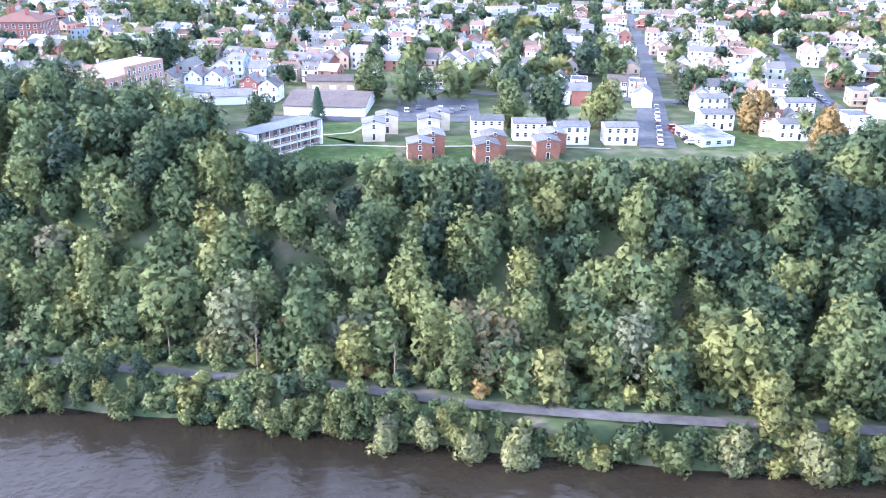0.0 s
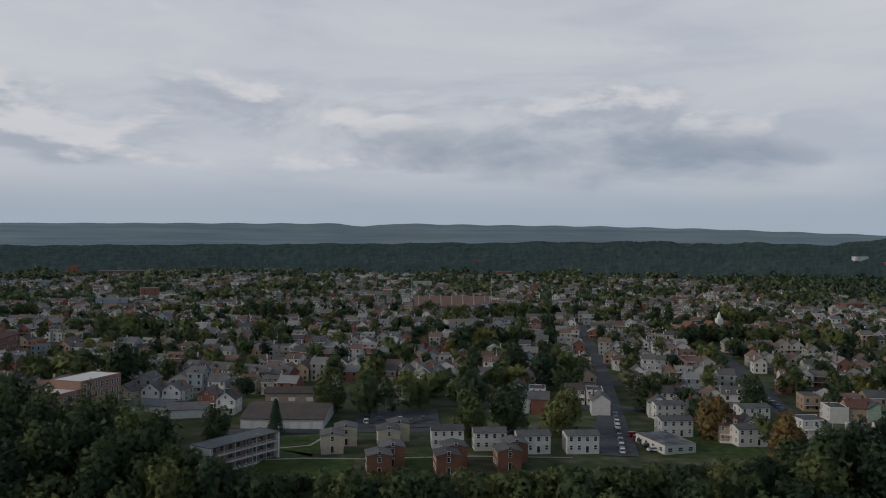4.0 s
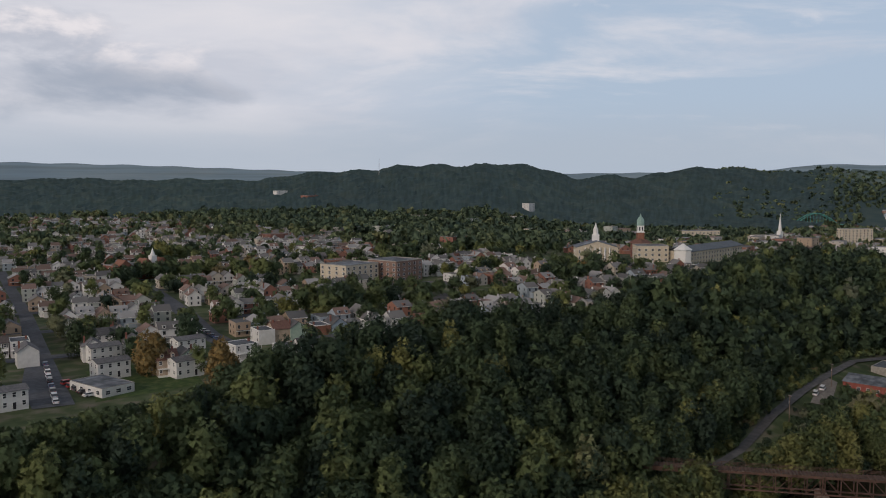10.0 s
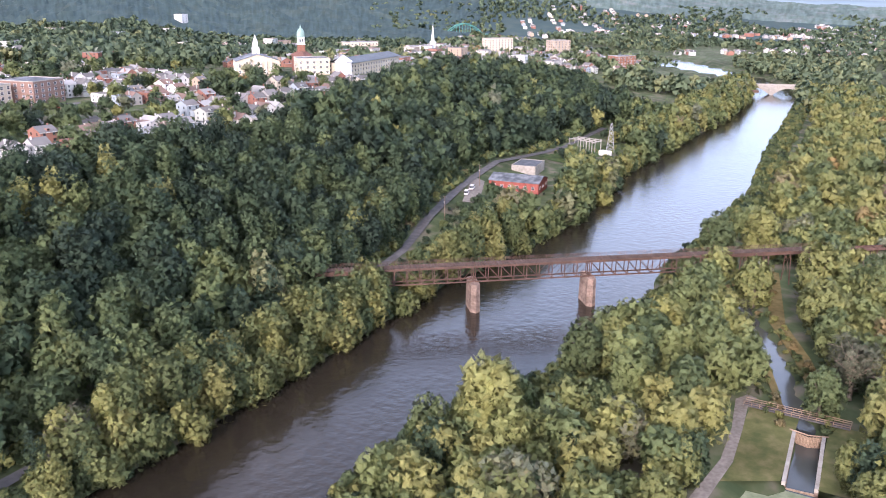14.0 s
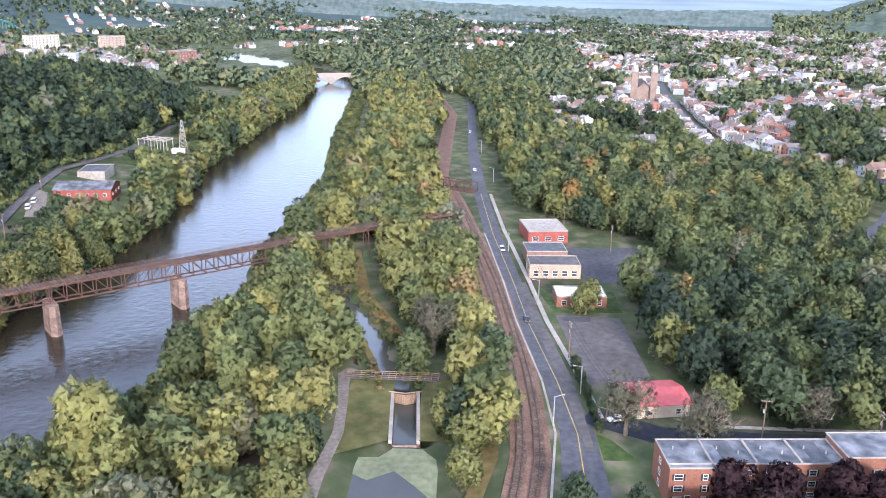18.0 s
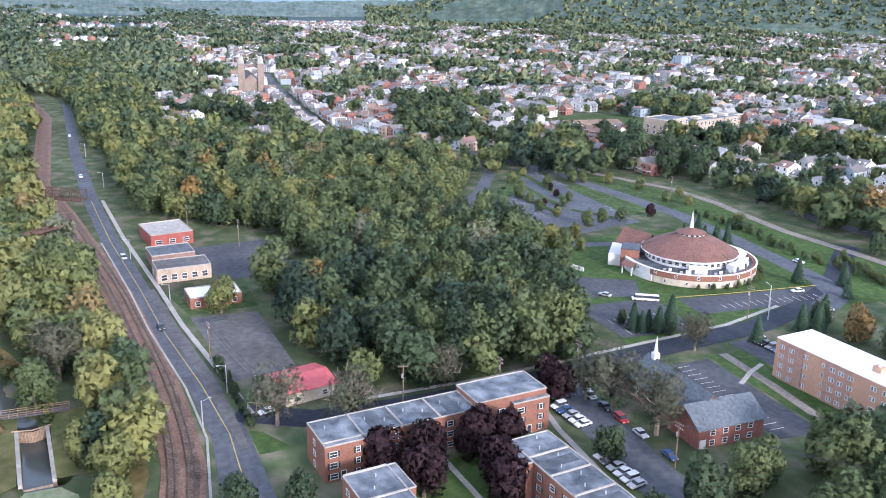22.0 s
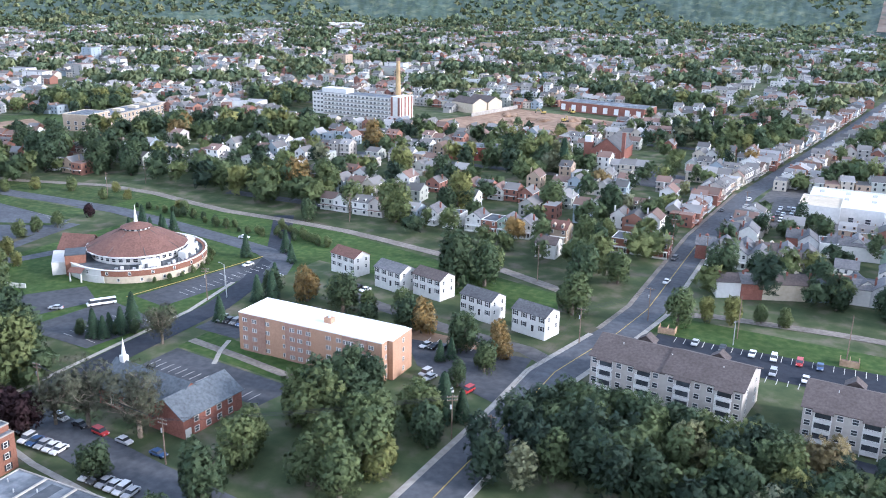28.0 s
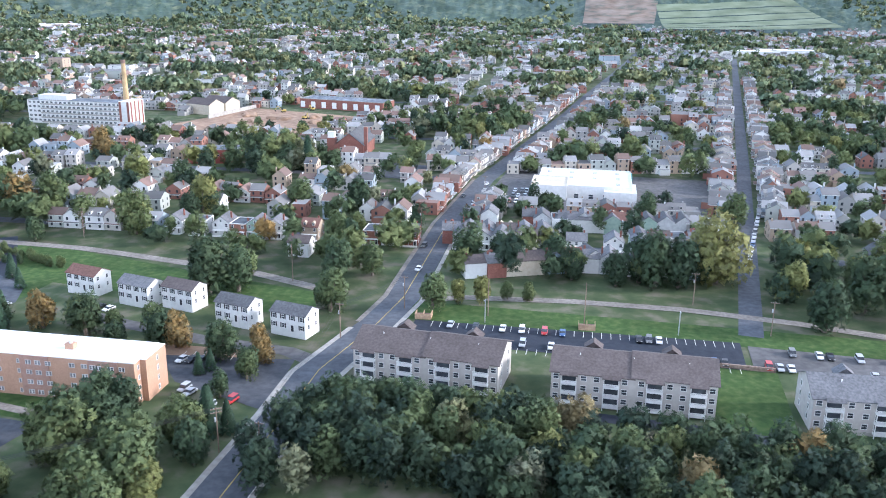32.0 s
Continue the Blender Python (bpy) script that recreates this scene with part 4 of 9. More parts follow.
hill_sheet("backdrop_north", -36, 63, 1430, 3250, 14, 9, 201, "distant wooded hills with blue haze painted on")
hill_sheet("backdrop_east", 63, 111, 2700, 3300, 17, 8, 202, "distant wooded plain with pale haze painted on", HAZED_PLAIN)
hill_sheet("backdrop_south", 111, 204, 2080, 3200, 13, 9, 203, "distant wooded ridge with blue haze painted on", HAZED_SOUTH_HILL)
xs, ys = spread_points(-1300, 2800, -3000, -600, 34, 204, lambda x, y: (np.degrees(np.arctan2(x, y)) % 360 > 109) & (np.degrees(np.arctan2(x, y)) % 360 < 205) & (np.hypot(x, y) > 2180) & (np.hypot(x, y) < 2950) & (np.sin(x * 0.007 + 1) + np.sin(y * 0.009 + x * 0.004) > -0.5) & ~((x > -520) & (x < 170) & (y < -2020)))
g = np.random.default_rng(205)
# tone raised to put the haze's paleness into the crowns
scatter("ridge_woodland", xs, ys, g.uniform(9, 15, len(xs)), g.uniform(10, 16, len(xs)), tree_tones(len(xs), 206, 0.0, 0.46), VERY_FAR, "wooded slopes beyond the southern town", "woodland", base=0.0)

# ---- kit for buildings and things ----
def box(bm, x0, x1, y0, y1, z0, z1, mi=0):
    v = [bm.verts.new(p) for p in ((x0, y0, z0), (x1, y0, z0), (x1, y1, z0), (x0, y1, z0), (x0, y0, z1), (x1, y0, z1), (x1, y1, z1), (x0, y1, z1))]
    for f in ((0, 3, 2, 1), (4, 5, 6, 7), (0, 1, 5, 4), (1, 2, 6, 5), (2, 3, 7, 6), (3, 0, 4, 7)):
        bm.faces.new([v[i] for i in f]).material_index = mi


def prism(bm, pts, z0, z1, mi=0):
    """An upright prism over the polygon pts (anticlockwise)."""
    lo, hi = [bm.verts.new((*p, z0)) for p in pts], [bm.verts.new((*p, z1)) for p in pts]
    bm.faces.new(lo[::-1]).material_index = mi
    bm.faces.new(hi).material_index = mi
    for i in range(len(pts)):
        j = (i + 1) % len(pts)
        bm.faces.new((lo[i], lo[j], hi[j], hi[i])).material_index = mi


def tube(bm, p, q, r0, r1=None, sides=6, mi=0):
    p, q = Vector(p), Vector(q)
    d = (q - p).normalized()
    u = d.cross(Vector((0, 0, 1)) if abs(d.z) < 0.9 else Vector((1, 0, 0))).normalized()
    w = d.cross(u)
    r1 = r0 if r1 is None else r1
    a, b = [], []
    for i in range(sides):
        an = 2 * math.pi * i / sides
        o = u * math.cos(an) + w * math.sin(an)
        a.append(bm.verts.new(p + o * r0))
        b.append(bm.verts.new(q + o * r1))
    for i in range(sides):
        j = (i + 1) % sides
        bm.faces.new((a[i], a[j], b[j], b[i])).material_index = mi
    bm.faces.new(a[::-1]).material_index = mi
    bm.faces.new(b).material_index = mi


def part(name, bm, mats, parent=None, label=""):
    me = bpy.data.meshes.new(name)
    bmesh.ops.recalc_face_normals(bm, faces=bm.faces)
    bm.to_mesh(me)
    bm.free()
    for m in mats if isinstance(mats, (list, tuple)) else [mats]:
        me.materials.append(m)
    ob = new(name, me)
    ob.parent = parent
    if label:
        tagged(ob, label)
    return ob


def share(name, ob, m, parent):
    """Another part on the same mesh, at the pose m under parent."""
    o = bpy.data.objects.new(name, ob.data)
    scene.collection.objects.link(o)
    o.parent = parent
    o.matrix_local = m
    return o


MESHES = {}


def cached(key, build, mats):
    if key not in MESHES:
        bm = bmesh.new()
        build(bm)
        bmesh.ops.recalc_face_normals(bm, faces=bm.faces)
        me = bpy.data.meshes.new(key[0])
        bm.to_mesh(me)
        bm.free()
        for m in mats:
            me.materials.append(m)
        MESHES[key] = me
    return MESHES[key]


def piece(name, me, m, parent):
    o = bpy.data.objects.new(name, me)
    scene.collection.objects.link(o)
    o.parent = parent
    o.matrix_local = m
    return o


def window_mesh(w, h, shutters=False, frame_mat=None, sash=True):
    """A window that looks along -y: a frame with glass set back in it."""
    frame_mat = frame_mat or TRIM

    def build(bm):
        # one connected sheet: (shutter,) frame, glass set back, sash bar, frame (, shutter)
        t = 0.1
        cols = [(-w / 2 - t, -w / 2, "f"), (-w / 2, w / 2, "g"), (w / 2, w / 2 + t, "f")]
        if shutters:
            cols = [(-w / 2 - t - 0.42, -w / 2 - t, "s")] + cols + [(w / 2 + t, w / 2 + t + 0.42, "s")]
        rows_ = [(-t, 0, "f"), (0, h * 0.47, "g"), (h * 0.47, h * 0.54, "b"), (h * 0.54, h, "g"), (h, h + t, "f")] if sash else [(-t, 0, "f"), (0, h, "g"), (h, h + t, "f")]
        deep = {"glass": 0.0, "frame": -0.07, "bar": -0.03, "shutter": -0.05}
        mi = {"glass": 1, "frame": 0, "bar": 0, "shutter": 2}
        for a, b, cu in cols:
            for p, q, rv_ in rows_:
                kind = "shutter" if cu == "s" else "frame" if "f" in (cu, rv_) else "bar" if rv_ == "b" else "glass"
                y = deep[kind]
                v = [bm.verts.new(c) for c in ((a, y, p), (b, y, p), (b, y, q), (a, y, q), (a, 0.03, p), (b, 0.03, p), (b, 0.03, q), (a, 0.03, q))]
                for f in ((0, 1, 2, 3), (0, 4, 5, 1), (1, 5, 6, 2), (2, 6, 7, 3), (3, 7, 4, 0)):
                    bm.faces.new([v[i] for i in f]).material_index = mi[kind]
        bmesh.ops.remove_doubles(bm, verts=bm.verts, dist=0.0005)
    return cached(("window", w, h, shutters, frame_mat.name, sash), build, [frame_mat, GLASS, DARK])


def windows_on(parent, face, count, width, z, w, h, inset=1.0, shutters=False, depth=0, skip=(), frame_mat=None):
    """A row of windows on one face of a box from (-width/2) to width/2; face: 'south', 'north', 'east', 'west', at the distance depth from the centre."""
    me = window_mesh(w, h, shutters, frame_mat)
    turn = {"south": 0, "east": 90, "north": 180, "west": 270}[face]
    for i in range(count):
        if i in skip:
            continue
        u = 0 if count == 1 else -width / 2 + inset + (width - 2 * inset) * i / (count - 1)
        piece("window", me, pose(0, 0, 0, 0, 0, turn) @ pose(u, -depth - 0.02, z), parent)


def gable_roof(bm, w, d, z, rise, over=0.35, thick=0.18, along="x", x0=0, y0=0):
    """Two pitched slabs; along: the ridge's axis."""
    def P(u, v, h):
        return (x0 + u, y0 + v, h) if along == "x" else (x0 + v, y0 + u, h)
    L, S = (w, d) if along == "x" else (d, w)
    for s in (-1, 1):
        drop = rise * over / (S / 2)
        pts = [(-L / 2 - over, s * (S / 2 + over), z - drop), (L / 2 + over, s * (S / 2 + over), z - drop), (L / 2 + over, 0, z + rise), (-L / 2 - over, 0, z + rise)]
        lo = [bm.verts.new(P(*p)) for p in pts]
        hi = [bm.verts.new(P(p[0], p[1], p[2] + thick)) for p in pts]
        bm.faces.new(lo)
        bm.faces.new(hi)
        for i in range(4):
            bm.faces.new((lo[i], lo[(i + 1) % 4], hi[(i + 1) % 4], hi[i]))


def gable_wall(bm, w, d, z0, z, rise, along="x", x0=0, y0=0):
    """A box with gable ends."""
    box(bm, x0 - w / 2, x0 + w / 2, y0 - d / 2, y0 + d / 2, z0, z)
    if rise:
        for s in (-1, 1):
            if along == "x":
                a = [(x0 + s * w / 2, y0 - d / 2, z), (x0 + s * w / 2, y0 + d / 2, z), (x0 + s * w / 2, y0, z + rise)]
                b = [(p[0] - s * 0.2, p[1], p[2]) for p in a]
            else:
                a = [(x0 - w / 2, y0 + s * d / 2, z), (x0 + w / 2, y0 + s * d / 2, z), (x0, y0 + s * d / 2, z + rise)]
                b = [(p[0], p[1] - s * 0.2, p[2]) for p in a]
            va, vb = [bm.verts.new(p) for p in a], [bm.verts.new(p) for p in b]
            bm.faces.new(va)
            bm.faces.new(vb[::-1])
            for i in range(3):
                bm.faces.new((va[i], va[(i + 1) % 3], vb[(i + 1) % 3], vb[i]))


def flat_roof(bm, w, d, z, parapet=0.35, x0=0, y0=0, mi=0, mp=1):
    box(bm, x0 - w / 2 + 0.2, x0 + w / 2 - 0.2, y0 - d / 2 + 0.2, y0 + d / 2 - 0.2, z, z + 0.06, mi)
    for a in ((-w / 2, w / 2, -d / 2, -d / 2 + 0.22), (-w / 2, w / 2, d / 2 - 0.22, d / 2), (-w / 2, -w / 2 + 0.22, -d / 2 + 0.22, d / 2 - 0.22), (w / 2 - 0.22, w / 2, -d / 2 + 0.22, d / 2 - 0.22)):
        box(bm, x0 + a[0], x0 + a[1], y0 + a[2], y0 + a[3], z, z + parapet, mp)


def thing(name, label, category, m, group=""):
    e = new(name)
    e.matrix_world = m
    tagged(e, label, category, group)
    return e


def on_land(x, y, rz=0, dz=0.0):
    return pose(x, y, land_at(x, y) + dz, 0, 0, rz)


def door_mesh(w=0.95, h=2.05, mat=None):
    mat = mat or DARK

    def build(bm):
        box(bm, -w / 2 - 0.1, -w / 2, -0.05, 0.03, 0, h + 0.1, 1)
        box(bm, w / 2, w / 2 + 0.1, -0.05, 0.03, 0, h + 0.1, 1)
        box(bm, -w / 2, w / 2, -0.05, 0.03, h, h + 0.1, 1)
        box(bm, -w / 2, w / 2, -0.02, 0.02, 0, h, 0)
    return cached(("door", w, h, mat.name), build, [mat, TRIM])


def house(m, w=8, d=9, storeys=2, wall=None, roof=None, ridge="x", rise=2.2, label="", windows=3, porch=True, shutters=False, chimney=True, flat=False, base=0.4, side_windows=2, dormers=0, group="", floor_h=2.75, name="house"):
    wall, roof = wall or WHITE, roof or SHINGLE
    e = thing(name, label, "house", m, group)
    top = base + storeys * floor_h
    bm = bmesh.new()
    gable_wall(bm, w, d, -1.2, top, 0 if flat else rise, ridge)
    part("wall", bm, wall, e)
    bm = bmesh.new()
    if flat:
        flat_roof(bm, w, d, top, 0.3)
        part("roof", bm, [roof, TRIM], e)
    else:
        gable_roof(bm, w, d, top, rise, along=ridge)
        part("roof", bm, roof, e)
    for s in range(storeys):
        z = base + s * floor_h + 0.95
        windows_on(e, "south", windows, w, z, 0.95, 1.35, 1.3, shutters, d / 2, skip=(windows // 2,) if s == 0 else ())
        if side_windows:
            windows_on(e, "east", side_windows, d, z, 0.85, 1.3, 1.9, False, w / 2)
            windows_on(e, "west", side_windows, d, z, 0.85, 1.3, 1.9, False, w / 2)
    if not flat and ridge == "y":
        windows_on(e, "south", 1, w, top + 0.35, 0.8, 1.0, 1, False, d / 2)
    u = 0 if windows % 2 else w / 2 - 1.3 - (w - 2.6) / max(1, windows - 1) * (windows - 1 - windows // 2)
    piece("door", door_mesh(), pose(u, -d / 2 - 0.02, base), e)
    if porch:
        bm = bmesh.new()
        box(bm, -w / 2 + 0.2, w / 2 - 0.2, -d / 2 - 1.9, -d / 2, 2.75, 2.9)
        box(bm, -w / 2 + 0.2, w / 2 - 0.2, -d / 2 - 1.9, -d / 2, 0.1, base)
        for i in range(3):
            x = -w / 2 + 0.35 + (w - 0.7) * i / 2
            box(bm, x - 0.08, x + 0.08, -d / 2 - 1.85, -d / 2 - 1.69, base, 2.75)
        part("porch", bm, TRIM, e)
    if chimney:
        bm = bmesh.new()
        zc = top + (0 if flat else rise * 0.55)
        box(bm, w / 2 - 1.4, w / 2 - 0.75, 0.4, 1.05, zc - 0.6, zc + (1.3 if flat else rise * 0.45 + 0.9))
        part("chimney", bm, BRICK_RED, e)
    for i in range(dormers):
        x = -w / 2 + w * (i + 0.5) / dormers
        bm = bmesh.new()
        zb = top + rise * 0.22
        gable_wall(bm, 1.3, 1.7, zb, zb + 1.15, 0.55, "y", x, -d / 2 + 1.2)
        gable_roof(bm, 1.3, 1.7, zb + 1.15, 0.55, 0.15, 0.1, "y", x, -d / 2 + 1.2)
        dm = part("dormer", bm, wall, e)
        piece("window", window_mesh(0.75, 0.95), pose(x, -d / 2 + 0.33, zb + 0.15), dm)
    return e

# ---- south side: large buildings ----
def block(m, w, d, h, wall, roof, label, category="building", parapet=0.4, name="building", cap=None):
    """A flat-roofed block with parapets; returns the Empty."""
    e = thing(name, label, category, m)
    bm = bmesh.new()
    box(bm, -w / 2, w / 2, -d / 2, d / 2, -1.5, h)
    part("wall", bm, wall, e)
    bm = bmesh.new()
    flat_roof(bm, w, d, h, parapet)
    part("roof", bm, [roof, cap or CONCRETE], e)
    return e


# brick garden apartments round a court, open to the west
def garden_block(cx, cy, length, depth, rz, roofs, label, h=8.6, front="south"):
    e = thing("apartment_building", label, "apartment building", on_land(cx, cy, rz), "garden apartments")
    bm = bmesh.new()
    box(bm, -length / 2, length / 2, -depth / 2, depth / 2, -1, h)
    for x in (-length / 2 + 5, length / 2 - 5):
        box(bm, x - 5, x + 5, -depth / 2 - 1.6, -depth / 2 + 0.1, -1, h)
    part("wall", bm, BRICK, e)
    bm = bmesh.new()
    flat_roof(bm, length, depth, h, 0.3)
    part("roof", bm, [MEMBRANE, CONCRETE], e)
    for x in (-length / 2 + 5, length / 2 - 5):
        bm = bmesh.new()
        flat_roof(bm, 10, 2.0, h + 0.01, 0.3, x, -depth / 2 - 0.7)
        part("roof", bm, [MEMBRANE, CONCRETE], e)
    if length > 50:
        bm = bmesh.new()
        box(bm, length / 2 - 19, length / 2 + 0.02, -depth / 2 - 0.02, depth / 2 + 0.02, h - 0.2, h + 1.5)
        part("raised_wall", bm, BRICK, e)
        bm = bmesh.new()
        flat_roof(bm, 19.3, depth + 0.3, h + 1.5, 0.3, length / 2 - 9.5, 0)
        part("roof", bm, [MEMBRANE, CONCRETE], e)
    k = max(2, int(length / 9))
    for i in range(roofs):
        x = -length / 2 + length * (i + 0.5) / roofs
        bm = bmesh.new()
        box(bm, x - length / roofs * 0.22, x + length / roofs * 0.16, -depth / 2 + 1, depth / 2 - 1, h + 0.07, h + 0.1)
        part("roof_patch", bm, TAR if i % 2 else MEMBRANE, e, "dark ponded roofing felt")
        bm = bmesh.new()
        box(bm, x + length / roofs / 2 - 0.2, x + length / roofs / 2 + 0.2, -depth / 2 + 0.3, depth / 2 - 0.3, h, h + 0.4)
        part("fire_wall", bm, CONCRETE, e)
        for j in range(2):
            bm = bmesh.new()
            tube(bm, (x - 2 + 4 * j, 1 - 2 * j, h), (x - 2 + 4 * j, 1 - 2 * j, h + 0.8), 0.15)
            part("vent_pipe", bm, GALV, e)
    for s in range(3):
        for x in (-length / 2 + 5, length / 2 - 5):
            for dx in (-3.0, 2.6):
                piece("window", window_mesh(1.7 if dx < 0 else 0.9, 1.25, True), pose(x + dx, -depth / 2 - 1.62, 0.7 + s * 2.65), e)
        for x in np.arange(-length / 2 + 12.5, length / 2 - 11, 4.6):
            piece("window", window_mesh(1.5, 1.25, True), pose(float(x), -depth / 2 - 0.02, 0.7 + s * 2.65), e)
        windows_on(e, "north", k, length, 0.7 + s * 2.65, 1.4, 1.25, 3, False, depth / 2)
        windows_on(e, "east", 1, depth, 0.7 + s * 2.65, 1.2, 1.25, 3, False, length / 2)
        windows_on(e, "west", 1, depth, 0.7 + s * 2.65, 1.2, 1.25, 3, False, length / 2)
    for x in (-length / 2 + 4.2, 0, length / 2 - 5.5):
        piece("door", door_mesh(1.1, 2.2), pose(x, -depth / 2 - (1.62 if abs(x) > 1 else 0.02), 0.05), e)
    return e


garden_block(167, -72.5, 57, 10.5, 273, 6, "three-storey orange brick apartment house with a patched flat roof")
garden_block(127, -88.5, 40, 10.5, 184, 5, "three-storey orange brick apartment wing with a ribbed flat roof")
garden_block(132, -50.5, 30, 10, 4, 3, "three-storey orange brick apartment wing at the court")

# brick church with a slate roof
e = thing("church", "red brick church with grey slate gables and a white steeple", "church", on_land(155, -138.5, 358))
bm = bmesh.new()
gable_wall(bm, 26, 13, -1, 5.0, 5.0, "x", 3, 1.5)
part("wall", bm, BRICK_RED, e)
bm = bmesh.new()
gable_roof(bm, 26, 13, 5.0, 5.0, 0.5, 0.2, "x", 3, 1.5)
part("roof", bm, SLATE, e)
bm = bmesh.new()
gable_wall(bm, 12, 19, -1, 5.2, 3.6, "y", -10, 0)
part("wing_wall", bm, BRICK_RED, e)
bm = bmesh.new()
gable_roof(bm, 12, 19, 5.2, 3.6, 0.5, 0.2, "y", -10, 0)
part("wing_roof", bm, SLATE, e)
bm = bmesh.new()
box(bm, 12.6, 14.2, 0.7, 2.3, 9, 11.4)
part("steeple_base", bm, TRIM, e)
bm = bmesh.new()
tube(bm, (13.4, 1.5, 11.4), (13.4, 1.5, 16.0), 0.6, 0.04, 8)
part("spire", bm, TRIM, e, "white pointed spire")
for x in (-4, 1, 6, 11):
    piece("window", window_mesh(1.1, 2.6), pose(x, 1.5 - 6.52, 1.2), e)
    piece("window", window_mesh(1.1, 2.6), pose(x, 8.02, 1.2, 0, 0, 180), e)
for y in (-5.5, -1.8, 1.8, 5.5):
    for z in (0.6, 3.2):
        piece("window", window_mesh(1.3, 1.3), pose(-16.02, y, z, 0, 0, 270), e)
piece("door", door_mesh(1.6, 2.3, TRIM), pose(-16.02, 8.2, 0, 0, 0, 270), e)

# four-storey tan block with a white roof
e = thing("apartment_block", "four-storey tan and orange brick apartment block with a white roof", "apartment block", on_land(140.5, -183, 182.5))
W, D, HT = 48, 13.5, 11.4
bm = bmesh.new()
box(bm, -W / 2, W / 2, -D / 2, D / 2, -1, HT)
part("wall", bm, BRICK_TAN, e)
for i, x in enumerate((-19.5, -4.5, 14.5)):
    bm = bmesh.new()
    box(bm, x - 3, x + 5, -D / 2 - 0.25, -D / 2 + 0.1, -1, HT - 0.02)
    part("wall_bay", bm, BRICK_PINK, e, "redder brick bay")
bm = bmesh.new()
box(bm, W / 2 - 0.1, W / 2 + 1.6, -D / 2 + 3, D / 2, -1, HT - 0.01)
part("stair_bay", bm, BRICK_TAN, e, "blank tan brick end bay")
bm = bmesh.new()
flat_roof(bm, W, D, HT, 0.25)
box(bm, W / 2 - 0.1, W / 2 + 1.6, -D / 2 + 3, D / 2, HT, HT + 0.12, 0)
part("roof", bm, [WHITE_ROOF, WHITE_ROOF], e, "bright white roof membrane")
bm = bmesh.new()
box(bm, 2, 4.4, -1.5, 0.5, HT, HT + 1.5)
part("roof_hut", bm, BRICK_TAN, e)
bm = bmesh.new()
tube(bm, (3.2, -0.5, HT + 1.5), (3.2, -0.5, HT + 2.2), 0.5, 0.4, 8)
part("vent", bm, GALV, e)
for s in range(4):
    for x in [-W / 2 + W * f for f in (0.05, 0.12, 0.21, 0.34, 0.395, 0.45, 0.51, 0.645, 0.715, 0.765, 0.80, 0.87, 0.93)]:
        y = -D / 2 - (0.27 if any(c - 3 < x < c + 5 for c in (-19.5, -4.5, 14.5)) else 0.02)
        for dx in (-0.42, 0.42):
            piece("window", window_mesh(0.55, 1.0, False, TRIM), pose(float(x) + dx, y, 0.9 + s * 2.75), e)
        piece("window", window_mesh(1.6, 1.15), pose(float(x), D / 2 + 0.02, 0.9 + s * 2.75, 0, 0, 180), e)
    for y in (-4.8, 2.0):
        piece("window", window_mesh(0.7, 1.15), pose(W / 2 + (0.02 if y < -3 else 1.62), y, 0.9 + s * 2.75, 0, 0, 90), e)

# round church
RC = thing("round_church", "round church of brick and white render with brown dome", "church", on_land(252, -217))


def ring(bm, r0, r1, z0, z1, n=24, mi=0, a0=0.0, a1=2 * math.pi):
    """A polygonal ring wall."""
    k = [a0 + (a1 - a0) * i / n for i in range(n + 1)]
    for p, q in zip(k, k[1:]):
        pts = [(r0 * math.cos(p), r0 * math.sin(p)), (r1 * math.cos(p), r1 * math.sin(p)), (r1 * math.cos(q), r1 * math.sin(q)), (r0 * math.cos(q), r0 * math.sin(q))]
        prism(bm, pts, z0, z1, mi)


def weld(bm):
    bmesh.ops.remove_doubles(bm, verts=bm.verts, dist=0.001)
    inner = []
    for f in bm.faces:
        c = f.calc_center_median().xy.normalized()
        f.normal_update()
        if abs(f.normal.z) < 0.5 and abs(f.normal.xy.normalized().dot(c)) < 0.5:
            inner.append(f)
    bmesh.ops.delete(bm, geom=inner, context="FACES_ONLY")
    bmesh.ops.holes_fill(bm, edges=bm.edges, sides=4)


def cone(bm, r0, z0, r1, z1, n=16, mi=0):
    for i in range(n):
        p, q = 2 * math.pi * i / n, 2 * math.pi * (i + 1) / n
        v = [bm.verts.new(c) for c in ((r0 * math.cos(p), r0 * math.sin(p), z0), (r0 * math.cos(q), r0 * math.sin(q), z0), (r1 * math.cos(q), r1 * math.sin(q), z1), (r1 * math.cos(p), r1 * math.sin(p), z1))]
        bm.faces.new(v).material_index = mi


for name, r0, r1, z0, z1, mat, lab in (("plinth", 0.5, 25.0, -1, 2.6, CREAM, "pale rendered base"), ("parapet", 24.7, 25.3, 4.7, 5.0, TRIM, "thin white parapet"), ("terrace", 0.5, 24.0, 3.8, 4.3, TAR, "dark flat terrace roof"), ("drum", 15.6, 16.6, 4.3, 7.2, WHITE, "white drum wall"), ("eave_ring", 15.5, 18.4, 7.2, 7.6, TRIM, "white eaves ring")):
    bm = bmesh.new()
    ring(bm, r0, r1, z0, z1, 32)
    weld(bm)
    part(name, bm, mat, RC, lab)
bm = bmesh.new()
cone(bm, 18.4, 7.6, 11.5, 11.2, 16)
cone(bm, 11.5, 11.2, 5.2, 13.6, 16)
part("dome_roof", bm, SHINGLE_MAROON, RC, "brown shingled many-sided dome")
bm = bmesh.new()
ring(bm, 4.2, 5.0, 13.3, 14.4, 16)
weld(bm)
